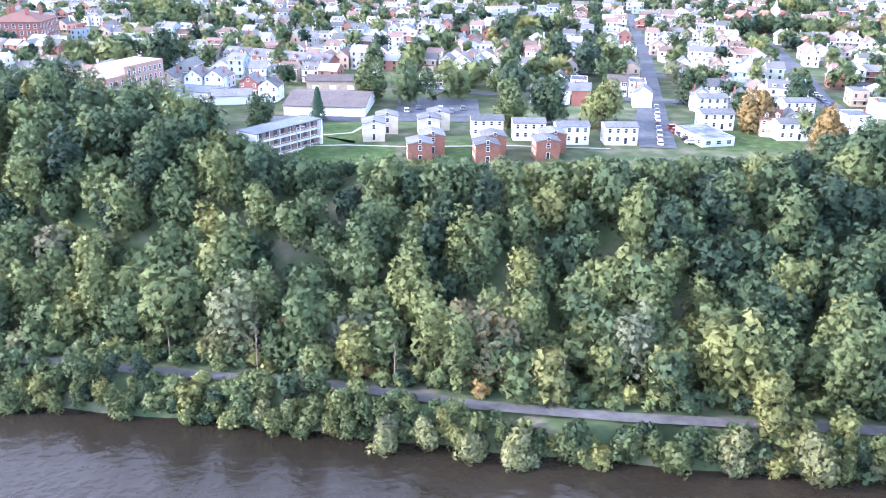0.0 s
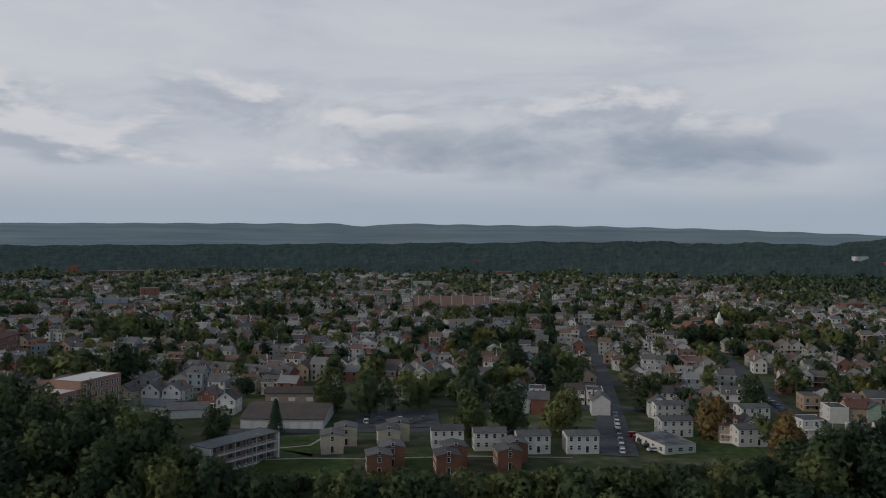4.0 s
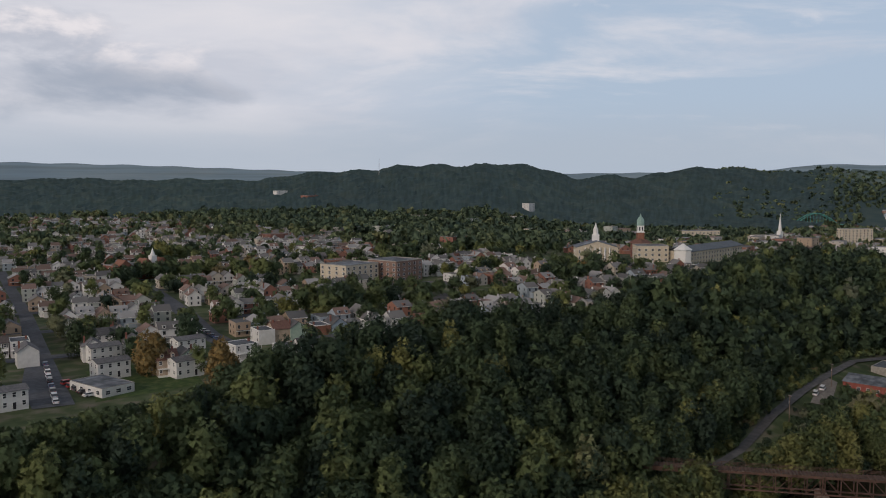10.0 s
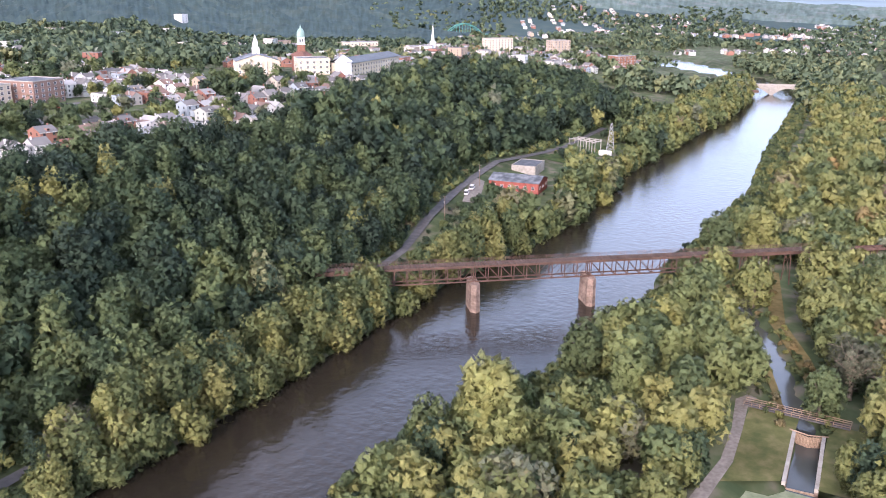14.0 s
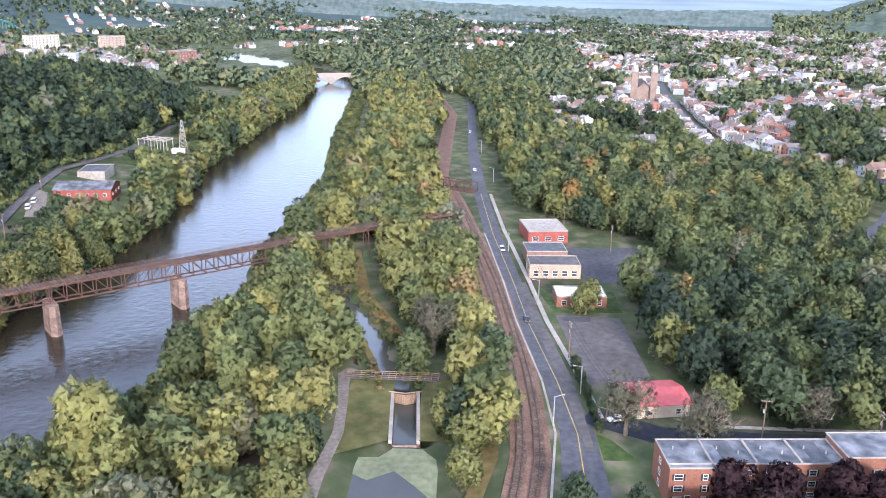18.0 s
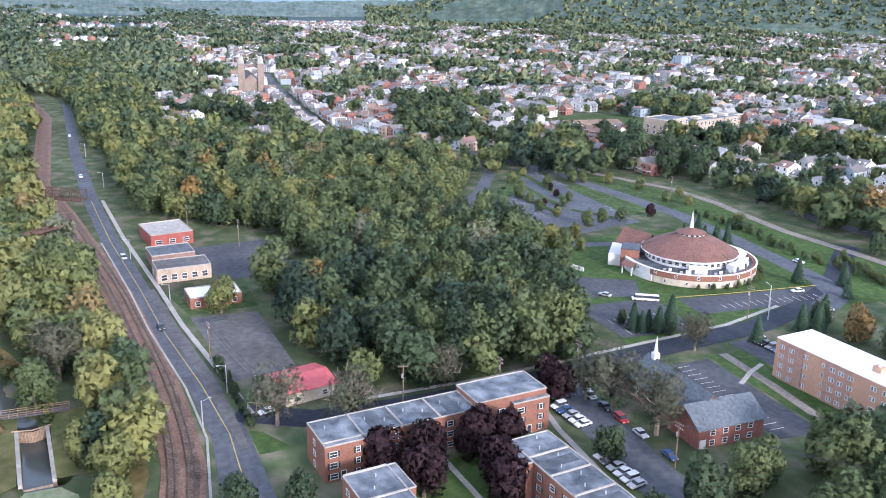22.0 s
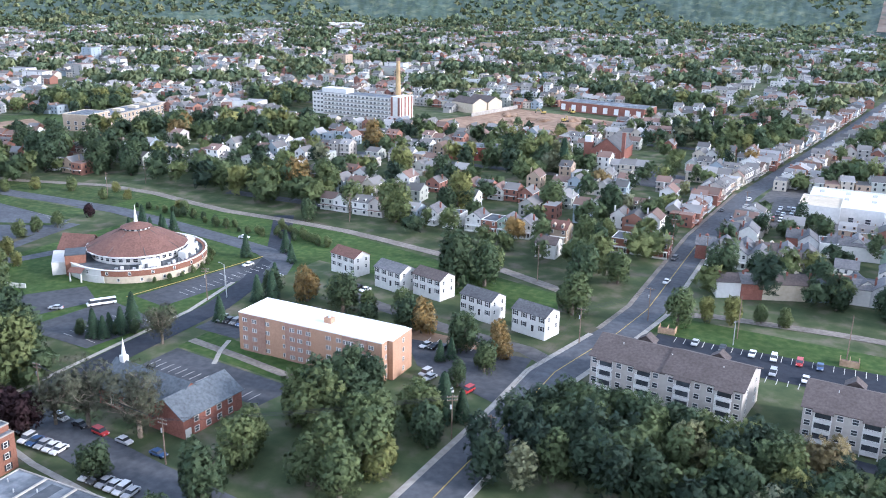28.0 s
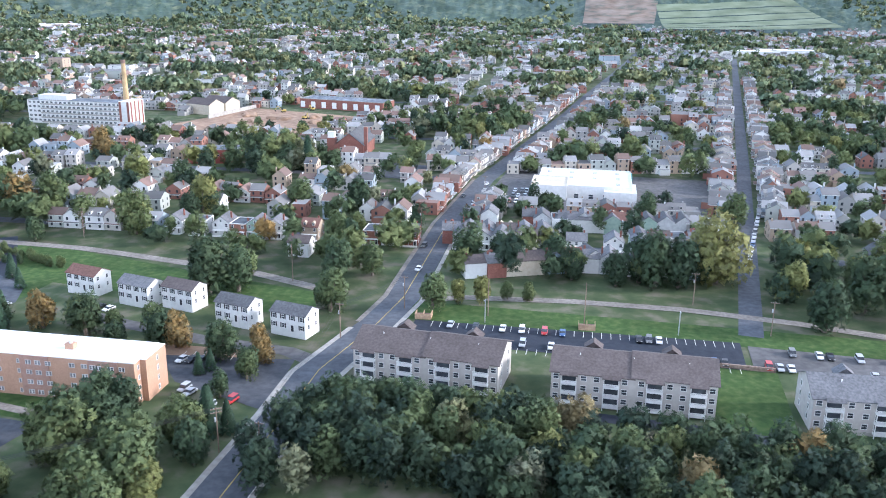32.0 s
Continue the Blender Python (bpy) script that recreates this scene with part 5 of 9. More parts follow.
part("lantern", bm, TRIM, RC, "white ring of lantern windows")
for i in range(16):
    an = 2 * math.pi * (i + 0.5) / 16
    piece("lantern_window", window_mesh(1.1, 0.6, sash=False), pose(4.96 * math.cos(an), 4.96 * math.sin(an), 13.6, 0, 0, math.degrees(an) + 90), RC)
bm = bmesh.new()
cone(bm, 5.8, 14.3, 0.6, 16.0, 16)
part("lantern_roof", bm, SHINGLE_MAROON, RC)
bm = bmesh.new()
tube(bm, (0, 0, 15.8), (0, 0, 22.5), 0.75, 0.05, 8)
part("spire", bm, TRIM, RC, "slim white spire")
for i in range(8):
    an = 2 * math.pi * i / 8 + 0.2
    bm = bmesh.new()
    tube(bm, (18.2 * math.cos(an), 18.2 * math.sin(an), 7.75), (5.2 * math.cos(an), 5.2 * math.sin(an), 13.7), 0.16, 0.16, 4)
    part("roof_rib", bm, SHINGLE_BROWN, RC)
for i in range(40):
    an = 2 * math.pi * i / 40
    piece("window", window_mesh(1.5, 1.2), pose(16.62 * math.cos(an), 16.62 * math.sin(an), 5.2, 0, 0, math.degrees(an) + 90), RC)
for i in range(28):
    an = math.radians(95 + 9 * i)
    piece("window", window_mesh(0.8, 1.0), pose(25.12 * math.cos(an), 25.12 * math.sin(an), 0.9 if i % 2 else 3.2, 0, 0, math.degrees(an) + 90), RC)
for an in (150, 196, 214, 250):
    a_ = math.radians(an)
    bm = bmesh.new()
    box(bm, -3.2, 3.2, -1.6, 1.6, 4.3, 6.6)
    o = part("terrace_room", bm, WHITE, RC, "white flat-roofed terrace room")
    o.matrix_local = pose(20 * math.cos(a_), 20 * math.sin(a_), 0, 0, 0, an + 90)
for a0, a1, mat, lab in ((108, 262, BRICK, "orange brick band"), (-98, 108, WHITE, "white rendered upper wall")):
    bm = bmesh.new()
    ring(bm, 23.5, 25.1, 2.6, 4.7, 24, 0, math.radians(a0), math.radians(a1))
    weld(bm)
    part("upper_wall", bm, mat, RC, lab)
bm = bmesh.new()
ring(bm, 24.0, 25.2, -1, 2.62, 10, 0, math.radians(60), math.radians(110))
weld(bm)
part("white_base", bm, WHITE, RC)


def church_room(name, bm, mat, x, y, rz, label=""):
    o = part(name, bm, mat, RC, label)
    o.matrix_local = pose(x, y, 0, 0, 0, rz)


bm = bmesh.new()
gable_wall(bm, 9, 12, -1, 5.6, 4.4, "y")
church_room("hall", bm, WHITE, 21, 9, 290, "white gabled entrance hall")
bm = bmesh.new()
gable_roof(bm, 9, 12, 5.6, 4.4, 0.7, 0.2, "y")
church_room("hall_roof", bm, SHINGLE_MAROON, 21, 9, 290)
bm = bmesh.new()
box(bm, -4.5, 4.5, -3.5, 3.5, -1, 7.4)
church_room("brick_block", bm, BRICK, 10.5, 19.5, 320, "orange brick block with a flat roof")
bm = bmesh.new()
box(bm, -4.6, 4.6, -3.6, 3.6, 7.4, 7.7)
church_room("brick_block_roof", bm, TAR, 10.5, 19.5, 320)
bm = bmesh.new()
box(bm, -8, 8, -3, 3, -1, 4.7)
church_room("canopy_wing", bm, WHITE, 18, 20, 320, "low white wing with a dark roof")
bm = bmesh.new()
gable_roof(bm, 5, 4.4, 3.7, 1.1, 0.3, 0.15, "x")
church_room("porch_roof", bm, SHINGLE_MAROON, 1.5, 26, 16)
for dx in (-2.2, 2.2):
    bm = bmesh.new()
    box(bm, dx - 0.2, dx + 0.2, 1.6, 2.0, -0.5, 3.7)
    church_room("porch_post", bm, TRIM, 1.5, 26, 16)
for i in range(26):
    an = math.radians(118 + 5.4 * i)
    bm = bmesh.new()
    box(bm, -0.5, 0.5, -0.35, 0.35, 4.3, 4.9 + 0.5 * (i % 3))
    church_room("roof_unit", bm, (GALV, TRIM, TAR)[i % 3], 21.8 * math.cos(an), 21.8 * math.sin(an), math.degrees(an) + 90)

# grey apartment houses with balconies
def balcony_house(cx, cy, w, d, rz, roof, label):
    e = thing("apartment_house", label, "apartment house", on_land(cx, cy, rz), "grey apartment houses")
    h = 9.0
    bm = bmesh.new()
    gable_wall(bm, w, d, -1.5, h, 3.4, "x")
    part("wall", bm, GREY_WALL, e)
    bm = bmesh.new()
    box(bm, -w / 2 - 0.05, w / 2 + 0.05, -d / 2 - 0.12, -d / 2, -1.5, 0.9)
    part("basement_wall", bm, CONCRETE, e)
    for s in (-1, 1):
        bm = bmesh.new()
        gable_roof(bm, w / 2 + 0.1, d, h + (0.35 if s > 0 else 0), 3.4, 0.5, 0.2, "x", s * w / 4, 0)
        part("roof", bm, roof, e)
    for u in (-0.39, -0.13, 0.13, 0.39):
        for s in range(3):
            z = 0.9 + s * 2.7
            bm = bmesh.new()
            x0, x1, y0 = u * w - 2.0, u * w + 2.0, -d / 2 - 1.5
            box(bm, x0, x1, y0, -d / 2, z - 0.12, z + 0.18)
            box(bm, x0, x1, y0, y0 + 0.1, z + 0.98, z + 1.14)
            for x in (x0, x1 - 0.06):
                box(bm, x, x + 0.06, y0 + 0.06, -d / 2, z + 1.0, z + 1.08)
            for i in range(14):
                x = x0 + (x1 - x0 - 0.05) * i / 13
                box(bm, x, x + 0.1, y0, y0 + 0.08, z + 0.18, z + 0.98)
            for x in (x0, x1 - 0.12):
                box(bm, x, x + 0.2, y0 + 0.1, y0 + 0.3, z - 2.4 if s else -1, z - 0.12)
            part("balcony", bm, TRIM, e)
            piece("balcony_door", window_mesh(3.5, 2.15, False, None, False), pose(u * w, -d / 2 - 0.02, z + 0.2), e)
        bm = bmesh.new()
        gable_roof(bm, 4.2, 2.0, h - 0.1, 0.5, 0.2, 0.12, "x", u * w, -d / 2 - 0.6)
        part("balcony_roof", bm, roof, e)
    for u in (-0.47, -0.30, -0.22, -0.05, 0.05, 0.22, 0.30, 0.47):
        for s in range(3):
            piece("window", window_mesh(1.3, 1.3), pose(u * w, -d / 2 - 0.02, 1.7 + s * 2.7), e)
    for y in (-d / 4, d / 4):
        for s in range(3):
            for sx, r in ((1, 90), (-1, 270)):
                piece("window", window_mesh(1.1, 1.3), pose(sx * (w / 2 + 0.02), y, 1.7 + s * 2.7, 0, 0, r), e)
    for i in range(3):
        bm = bmesh.new()
        x = -w / 2 + w * (i + 0.5) / 3
        tube(bm, (x, -2.5, h + 1.5), (x, -2.5, h + 3.1), 0.12)
        part("vent_pipe", bm, TRIM, e)
    for x in (-0.26 * w, 0.24 * w):
        bm = bmesh.new()
        gable_wall(bm, 4.5, 3, h - 0.5, h + 1.0, 1.6, "y", x, d / 2 - 0.6)
        gable_roof(bm, 4.5, 3, h + 1.0, 1.6, 0.3, 0.15, "y", x, d / 2 - 0.6)
        part("rear_gable", bm, roof, e)
    return e


GREY_WALL = material("pale_grey_siding", [(0.44, 0.405, 0.365), (0.52, 0.48, 0.435)], 0.8, 0.75, stain=0.06)
balcony_house(47.5, -212.5, 40, 17, 176, SHINGLE_BROWN, "three-storey pale grey apartment house with white balconies and a brown roof")
balcony_house(-6, -212, 41, 17, 180, SHINGLE_BROWN, "three-storey pale grey apartment house with white balconies and a brown roof")
e = balcony_house(-70, -212, 44, 15, 184, SHINGLE, "three-storey pale grey apartment house with a dark grey roof")

# row of five white duplex houses
for i, (x, y) in enumerate([(177.5, -251), (154.5, -245.5), (139, -246), (115.5, -237), (95.5, -233.5)]):
    house(pose(x, y + 1.2, 0, 0, 0, 168), 12.4, 7.8, 2, WHITE, (SHINGLE_MAROON, SHINGLE, SHINGLE_BROWN, SHINGLE, SHINGLE)[i], "x", 2.0, "white two-storey duplex house with dark shutters", 4, False, True, False, base=1.9, group="white duplex row")

# shops beside the road
e = block(pose(362, -36, 0, 0, 0, 8), 20, 17, 5.0, RED_PAINT, CONCRETE, "low red workshop with a pale ribbed roof", "workshop")
windows_on(e, "west", 3, 17, 1.2, 2.4, 1.6, 3, False, 10)
e = block(pose(331, -34, 0, 0, 0, 4), 13, 16, 4.5, BRICK_DARK, TAR, "low brown brick shop with a dark flat roof", "shop")
windows_on(e, "west", 4, 16, 1.0, 1.8, 1.6, 2.4, False, 6.5)
e = block(pose(311.5, -35.5, 0, 0, 0, 2), 12, 19, 5.0, TAN, OLD_ASPHALT, "two-bay tan stone shop with a grey flat roof", "shop")
windows_on(e, "west", 5, 19, 1.0, 1.9, 2.0, 2.4, False, 6)
windows_on(e, "north", 2, 12, 1.0, 1.6, 1.6, 2.4, False, 9.5)
e = block(pose(281, -41.5, 0, 0, 0, 2), 11, 17, 3.6, BRICK, WHITE_ROOF, "low orange brick office with a white flat roof", "office")
windows_on(e, "west", 4, 17, 0.9, 1.4, 1.5, 2.5, False, 5.5)
e = thing("workshop", "low tan building with a red metal roof", "workshop", pose(204, -51, 0, 0, 0, 10))
bm = bmesh.new()
gable_wall(bm, 13, 14, -1, 3.6, 1.4, "y")
part("wall", bm, CREAM, e)
bm = bmesh.new()
gable_roof(bm, 13, 14, 3.6, 1.4, 0.6, 0.2, "y")
part("roof", bm, RED_METAL, e, "red sheet-metal roof")
bm = bmesh.new()
tube(bm, (3, 3, 4), (3, 3, 6.4), 0.25)
part("flue", bm, GALV, e)
windows_on(e, "west", 2, 14, 0.9, 1.2, 1.3, 3, False, 6.5)

# large buildings of the southern town
e = block(pose(400, -580, 0, 0, 0, 0), 82, 18, 17, WHITE, MEMBRANE, "long five-storey white concrete factory with a red brick end", "factory")
for s in range(5):
    bm = bmesh.new()
    box(bm, -41.2, 30, 9.0, 9.3, 0.6 + s * 3.3, 1.7 + s * 3.3)
    part("spandrel", bm, CONCRETE, e)
    windows_on(e, "north", 22, 82, 1.8 + s * 3.3, 2.2, 1.4, 2.5, False, 9.3)
bm = bmesh.new()
box(bm, -44, -35, -9.5, 9.6, -1, 18.5)
part("end_tower", bm, WHITE, e)
for y in (-7.4, -2.4, 2.6, 7.6):
    bm = bmesh.new()
    box(bm, -44.2, -43.9, y - 0.9, y + 0.9, -1, 18.3)
    part("brick_strip", bm, BRICK_RED, e, "red brick strip")
for x in (-42.6, -36.2):
    bm = bmesh.new()
    box(bm, x - 0.9, x + 0.9, 9.5, 9.8, -1, 18.3)
    part("brick_strip", bm, BRICK_RED, e, "red brick strip")
bm = bmesh.new()
box(bm, 10, 34, -6, 5, 17, 20.5)
part("roof_house", bm, WHITE, e)
ch = thing("factory_chimney", "tall tapered buff brick factory chimney", "chimney", pose(384, -612, 0))
bm = bmesh.new()
tube(bm, (0, 0, -1), (0, 0, 43), 2.6, 1.5, 14)
part("shaft", bm, BUFF, ch)
bm = bmesh.new()
tube(bm, (0, 0, 42), (0, 0, 44.5), 1.75, 1.75, 14)
part("crown", bm, BRICK_DARK, ch)
e = thing("brick_church", "red brick church with a steep gable and a white belfry", "church", pose(168, -520, 0, 0, 0, 5))
bm = bmesh.new()
gable_wall(bm, 18, 34, -1, 8, 7, "y")
part("wall", bm, BRICK_RED, e)
bm = bmesh.new()
gable_roof(bm, 18, 34, 8, 7, 0.5, 0.25, "y")
part("roof", bm, SHINGLE, e)
bm = bmesh.new()
box(bm, 9, 14, 12, 17, -1, 12)
box(bm, 9.4, 13.6, 12.4, 16.6, 12, 15.5, 1)
part("belfry", bm, [BRICK_RED, TRIM], e)
bm = bmesh.new()
box(bm, -11, -9, 14, 16, -1, 19)
part("chimney", bm, BRICK_RED, e)
windows_on(e, "north", 3, 18, 3, 1.4, 3.2, 4, False, 17)
windows_on(e, "east", 5, 34, 2.5, 1.2, 3.2, 4, False, 9)
e = block(pose(237, -712, 0, 0, 0, -8), 78, 24, 8, BRICK_RED, MEMBRANE, "long low red brick school with white panels", "school")
for i in range(8):
    bm = bmesh.new()
    x = -36 + i * 10
    box(bm, x, x + 4, 12, 12.2, 1, 6)
    part("panel", bm, TRIM, e)
e = block(pose(528, -446, 0, 0, 0, 284), 92, 20, 8, TAN, MEMBRANE, "long tan brick school with a flat roof", "school")
bm = bmesh.new()
box(bm, -46.5, -22, -10.6, 10.4, -1, 11.4)
part("end_wing", bm, TAN, e, "taller tan brick wing")
bm = bmesh.new()
flat_roof(bm, 24, 20.5, 11.4, 0.5, -34.2, 0)
part("wing_roof", bm, [MEMBRANE, CREAM], e)
for x in (-44.5, -38, -31.5, -25):
    for z in (1.0, 4.6, 8.0):
        piece("window", window_mesh(2.6, 2.4), pose(x + 1.6, -10.62, z), e)
for z in (1.0, 4.6):
    for i in range(14):
        piece("window", window_mesh(2.2, 2.2), pose(-18 + 4.8 * i, -10.02, z), e)
    for y in (-6, 0, 6):
        piece("window", window_mesh(2.2, 2.2), pose(-46.52, y, z, 0, 0, 270), e)
for x in (-16, 2, 21, 36):
    bm = bmesh.new()
    box(bm, x - 2.5, x + 2.5, -4, 3, 8, 9.8)
    part("roof_house", bm, CREAM, e)
e = block(pose(20, -452, 0, 0, 0, 2), 48, 42, 6, WHITE, WHITE_ROOF, "white supermarket with a stepped flat roof", "supermarket", 0.9, cap=WHITE)
bm = bmesh.new()
box(bm, -26, -10, 6, 27, -1, 5.0)
part("side_wing", bm, WHITE, e)
bm = bmesh.new()
flat_roof(bm, 16, 21, 5.0, 0.6, -18, 16.5)
part("wing_roof", bm, [WHITE_ROOF, WHITE], e)
bm = bmesh.new()
box(bm, 8.5, 26.5, 2, 26, -1, 6.8)
part("end_wing", bm, WHITE, e)
bm = bmesh.new()
flat_roof(bm, 18.2, 24.2, 6.8, 0.6, 17.5, 14)
part("end_roof", bm, [CREAM, WHITE], e, "tan flat roof")
bm = bmesh.new()
box(bm, -24.6, -24, -18, -4, 2, 6.6)
part("green_sign_panel", bm, GREEN_STEEL, e)
windows_on(e, "north", 6, 48, 0.8, 2.2, 2.2, 6, False, 23)
for i in range(9):
    bm = bmesh.new()
    x, y = -18 + 12 * (i % 4), -14 + 13 * (i // 4)
    box(bm, x, x + 2.2, y, y + 1.8, 6, 7.2)
    part("roof_unit", bm, GALV, e)
e = block(pose(240, -472, 0, 0, 0, 18), 30, 16, 8, RED_PAINT, MEMBRANE, "red two-storey hall with a flat roof", "hall")
windows_on(e, "north", 6, 30, 4.5, 1.2, 1.6, 3, False, 8)

# ---- north side: houses on the bluff ----
K = 69 / 65


def bluff(x, y, rz=0):
    return on_land(x * K, y * K, rz)


for x, y in ((13, 272), (26, 268.5), (39, 264.5), (54, 264.5)):
    house(bluff(x, y, 3), 10.6, 7.5, 2, WHITE, SHINGLE, "x", 1.0, "white two-storey duplex house with a low grey roof", 4, False, False, False, base=0.5, group="white bluff duplexes")
for x, y, w in ((-7.5, 240, BRICK), (-4, 250, BRICK), (11.5, 240, BRICK), (14, 250, BRICK), (29, 245, BRICK), (32, 254, BRICK), (-22.5, 265, CREAM), (-19, 275, CREAM), (-5.5, 272, CREAM), (-2.5, 281, CREAM)):
    house(bluff(x, y, 6), 7.2, 8, 2, w, SHINGLE, "y", 0.8, "orange brick house with a low grey gable" if w is BRICK else "cream rendered house with a low grey gable", 1, False, False, False, base=0.5, side_windows=3, group="gabled bluff houses")
# long three-storey gallery building
e = thing("apartment_building", "long three-storey brown apartment building with open galleries and white end walls", "apartment building", on_land(-51.5, 264.5, 54))
bm = bmesh.new()
box(bm, -13.5, 13.5, -2.6, 4.0, -1.5, 8)
part("wall", bm, BRICK_DARK, e)
for x in (-14.1, 13.5):
    bm = bmesh.new()
    box(bm, x, x + 0.6, -4.4, 4.2, -1.5, 8.1)
    part("end_wall", bm, WHITE, e, "white end wall")
bm = bmesh.new()
flat_roof(bm, 28.6, 9.0, 8.2, 0.2)
part("roof", bm, [SLATE, SLATE], e, "grey flat roof")
for s in range(3):
    bm = bmesh.new()
    box(bm, -13.5, 13.5, -4.3, -2.6, s * 2.7 - 0.1, s * 2.7 + 0.08)
    box(bm, -13.5, 13.5, -4.3, -4.24, s * 2.7 + 1.0, s * 2.7 + 1.06)
    for i in range(28):
        box(bm, -13.4 + i * 0.99, -13.36 + i * 0.99, -4.29, -4.25, s * 2.7 + 0.08, s * 2.7 + 1.0)
    part("gallery", bm, TRIM, e)
    for i in range(7):
        bm = bmesh.new()
        box(bm, -13 + i * 4.33, -12.88 + i * 4.33, -4.3, -4.18, s * 2.7 + 0.08, s * 2.7 + 2.6)
        part("gallery_post", bm, TRIM, e)
    windows_on(e, "south", 8, 26, 0.9 + s * 2.7, 1.5, 1.3, 2.0, False, 2.6, frame_mat=BRICK_DARK)
# pink mill
e = thing("mill", "pink brick mill building of three and four storeys", "mill building", on_land(-133, 324.5, -20))
for x0, x1, y0, y1, h in ((-7, 7, 0, 9, 11), (-6, 8, 9, 32, 14.2)):
    bm = bmesh.new()
    box(bm, x0, x1, y0, y1, -1.5, h)
    part("wall", bm, BRICK_PINK, e)
    bm = bmesh.new()
    flat_roof(bm, x1 - x0, y1 - y0, h, 0.3, (x0 + x1) / 2, (y0 + y1) / 2)
    part("roof", bm, [WHITE_ROOF, BRICK_PINK], e, "pale flat roof")
for s in range(4):
    for x in (-5.4, -2.7, 0, 2.7, 5.4):
        if s < 3:
            piece("window", window_mesh(1.1, 1.9), pose(x, -0.02, 1.0 + s * 3.3), e)
    for i in range(10):
        y = 2 + i * 3.1
        if s < 3 or y > 9:
            piece("window", window_mesh(1.1, 1.9), pose(7.02 if y < 9 else 8.02, y, 1.0 + s * 3.3, 0, 0, 90), e)


def hip_roof(bm, w, d, z, rise, over=0.6, x0=0, y0=0):
    """Four slopes that meet in a ridge along x."""
    a, b, k = w / 2 + over, d / 2 + over, max(0.0, w / 2 - d / 2)
    lo = [bm.verts.new((x0 + x, y0 + y, z)) for x, y in ((-a, -b), (a, -b), (a, b), (-a, b))]
    p, q = bm.verts.new((x0 - k - 0.2, y0, z + rise)), bm.verts.new((x0 + k + 0.2, y0, z + rise))
    for f in ((lo[0], lo[1], q, p), (lo[1], lo[2], q), (lo[2], lo[3], p, q), (lo[3], lo[0], p), lo[::-1]):
        bm.faces.new(f)


def hall(x, y, rz, w, d, h, rise, wall, roof, label, category, doors=0):
    """A low hall under one pitched roof, with a row of doors along its front."""
    e = thing("hall", label, category, on_land(x, y, rz))
    bm = bmesh.new()
    gable_wall(bm, w, d, -1.5, h, rise, "x")
    part("wall", bm, wall, e)
    bm = bmesh.new()
    gable_roof(bm, w, d, h, rise, 0.5, 0.2, "x")
    part("roof", bm, roof, e)
    for i in range(doors):
        piece("garage_door", door_mesh(2.6, 2.3, TRIM), pose(-w / 2 + w * (i + 0.5) / doors, -d / 2 - 0.02, 0), e)
    return e


hall(-44, 331, -3, 30, 33, 3.6, 2.4, WHITE, SHINGLE_BROWN, "long low white garage hall with a wide brown roof", "garages", 7)
hall(-48, 370, 2, 22, 12, 4.2, 1.6, TAN, SHINGLE_BROWN, "low tan hall with a brown roof", "hall", 3)
hall(-114, 309, 20, 16, 10, 3.4, 2.0, BRICK_DARK, SHINGLE, "low brown shed with a grey gabled roof", "shed")
hall(-99, 344, -18, 18, 13, 4.0, 0.8, GREY, SLATE, "low grey workshop beside the mill", "workshop", 2)
hall(-84, 338, 12, 15, 10, 3.4, 1.8, WHITE, SHINGLE, "low white house with a dark roof", "house")
e = thing("school", "large red brick school with a brown hipped roof", "school", on_land(-241, 504, 4))
bm = bmesh.new()
box(bm, -14, 14, -15, 15, -1.5, 12)
part("wall", bm, BRICK_RED, e)
bm = bmesh.new()
hip_roof(bm, 28, 30, 12, 5)
part("roof", bm, SHINGLE_MAROON, e)
for x, y in ((-6, -4), (5, -6), (8, 6), (-8, 8)):
    bm = bmesh.new()
    box(bm, x - 0.8, x + 0.8, y - 0.8, y + 0.8, 12, 19)
    part("chimney", bm, BRICK_RED, e)
for s in range(3):
    windows_on(e, "south", 7, 28, 1.2 + s * 3.7, 1.7, 2.2, 2.4, False, 15)
    windows_on(e, "east", 7, 30, 1.2 + s * 3.7, 1.7, 2.2, 2.4, False, 14)
e = block(on_land(87, 286, 14), 11.5, 19, 3.0, WHITE, MEMBRANE, "white low house with a flat grey roof", "house", 0.15)
windows_on(e, "south", 3, 11.5, 0.9, 1.6, 1.2, 2.0, False, 9.5)
windows_on(e, "west", 4, 19, 0.9, 1.6, 1.2, 2.4, False, 5.75)
for x, y in ((102, 333), (95.5, 304), (133, 327), (117.5, 290)):
    house(on_land(x, y, 4), 11.5, 7.5, 2, WHITE, SHINGLE, "x", 1.0, "white two-storey duplex house with a low grey roof", 4, False, False, False, base=0.5, group="white bluff duplexes")
for x, y, w_, k in ((-105, 365, WHITE, "y"), (-96.5, 365, WHITE, "y"), (-79.5, 354, BRICK_RED, "y"), (-83, 388, WHITE, "x"), (-115, 362, CREAM, "y"), (-70, 345, WHITE, "y")):
    house(on_land(x, y, -6), 7.6, 9.5, 2, w_, SHINGLE, k, 2.8, "red brick house with a grey gable" if w_ is BRICK_RED else "pale clapboard house with a steep grey gable", 2, True, False, True, group="mill street houses")
for i in range(8):
    house(on_land(-104 + 6.9 * i, 430 - 3.1 * i, -24), 6.8, 10, 2, BRICK_RED if i % 3 else CREAM, SHINGLE, "x", 2.8, "red brick row house with a dormer and porch" if i % 3 else "cream row house with a dormer and porch", 2, True, False, True, dormers=1, side_windows=0, group="dormered row")
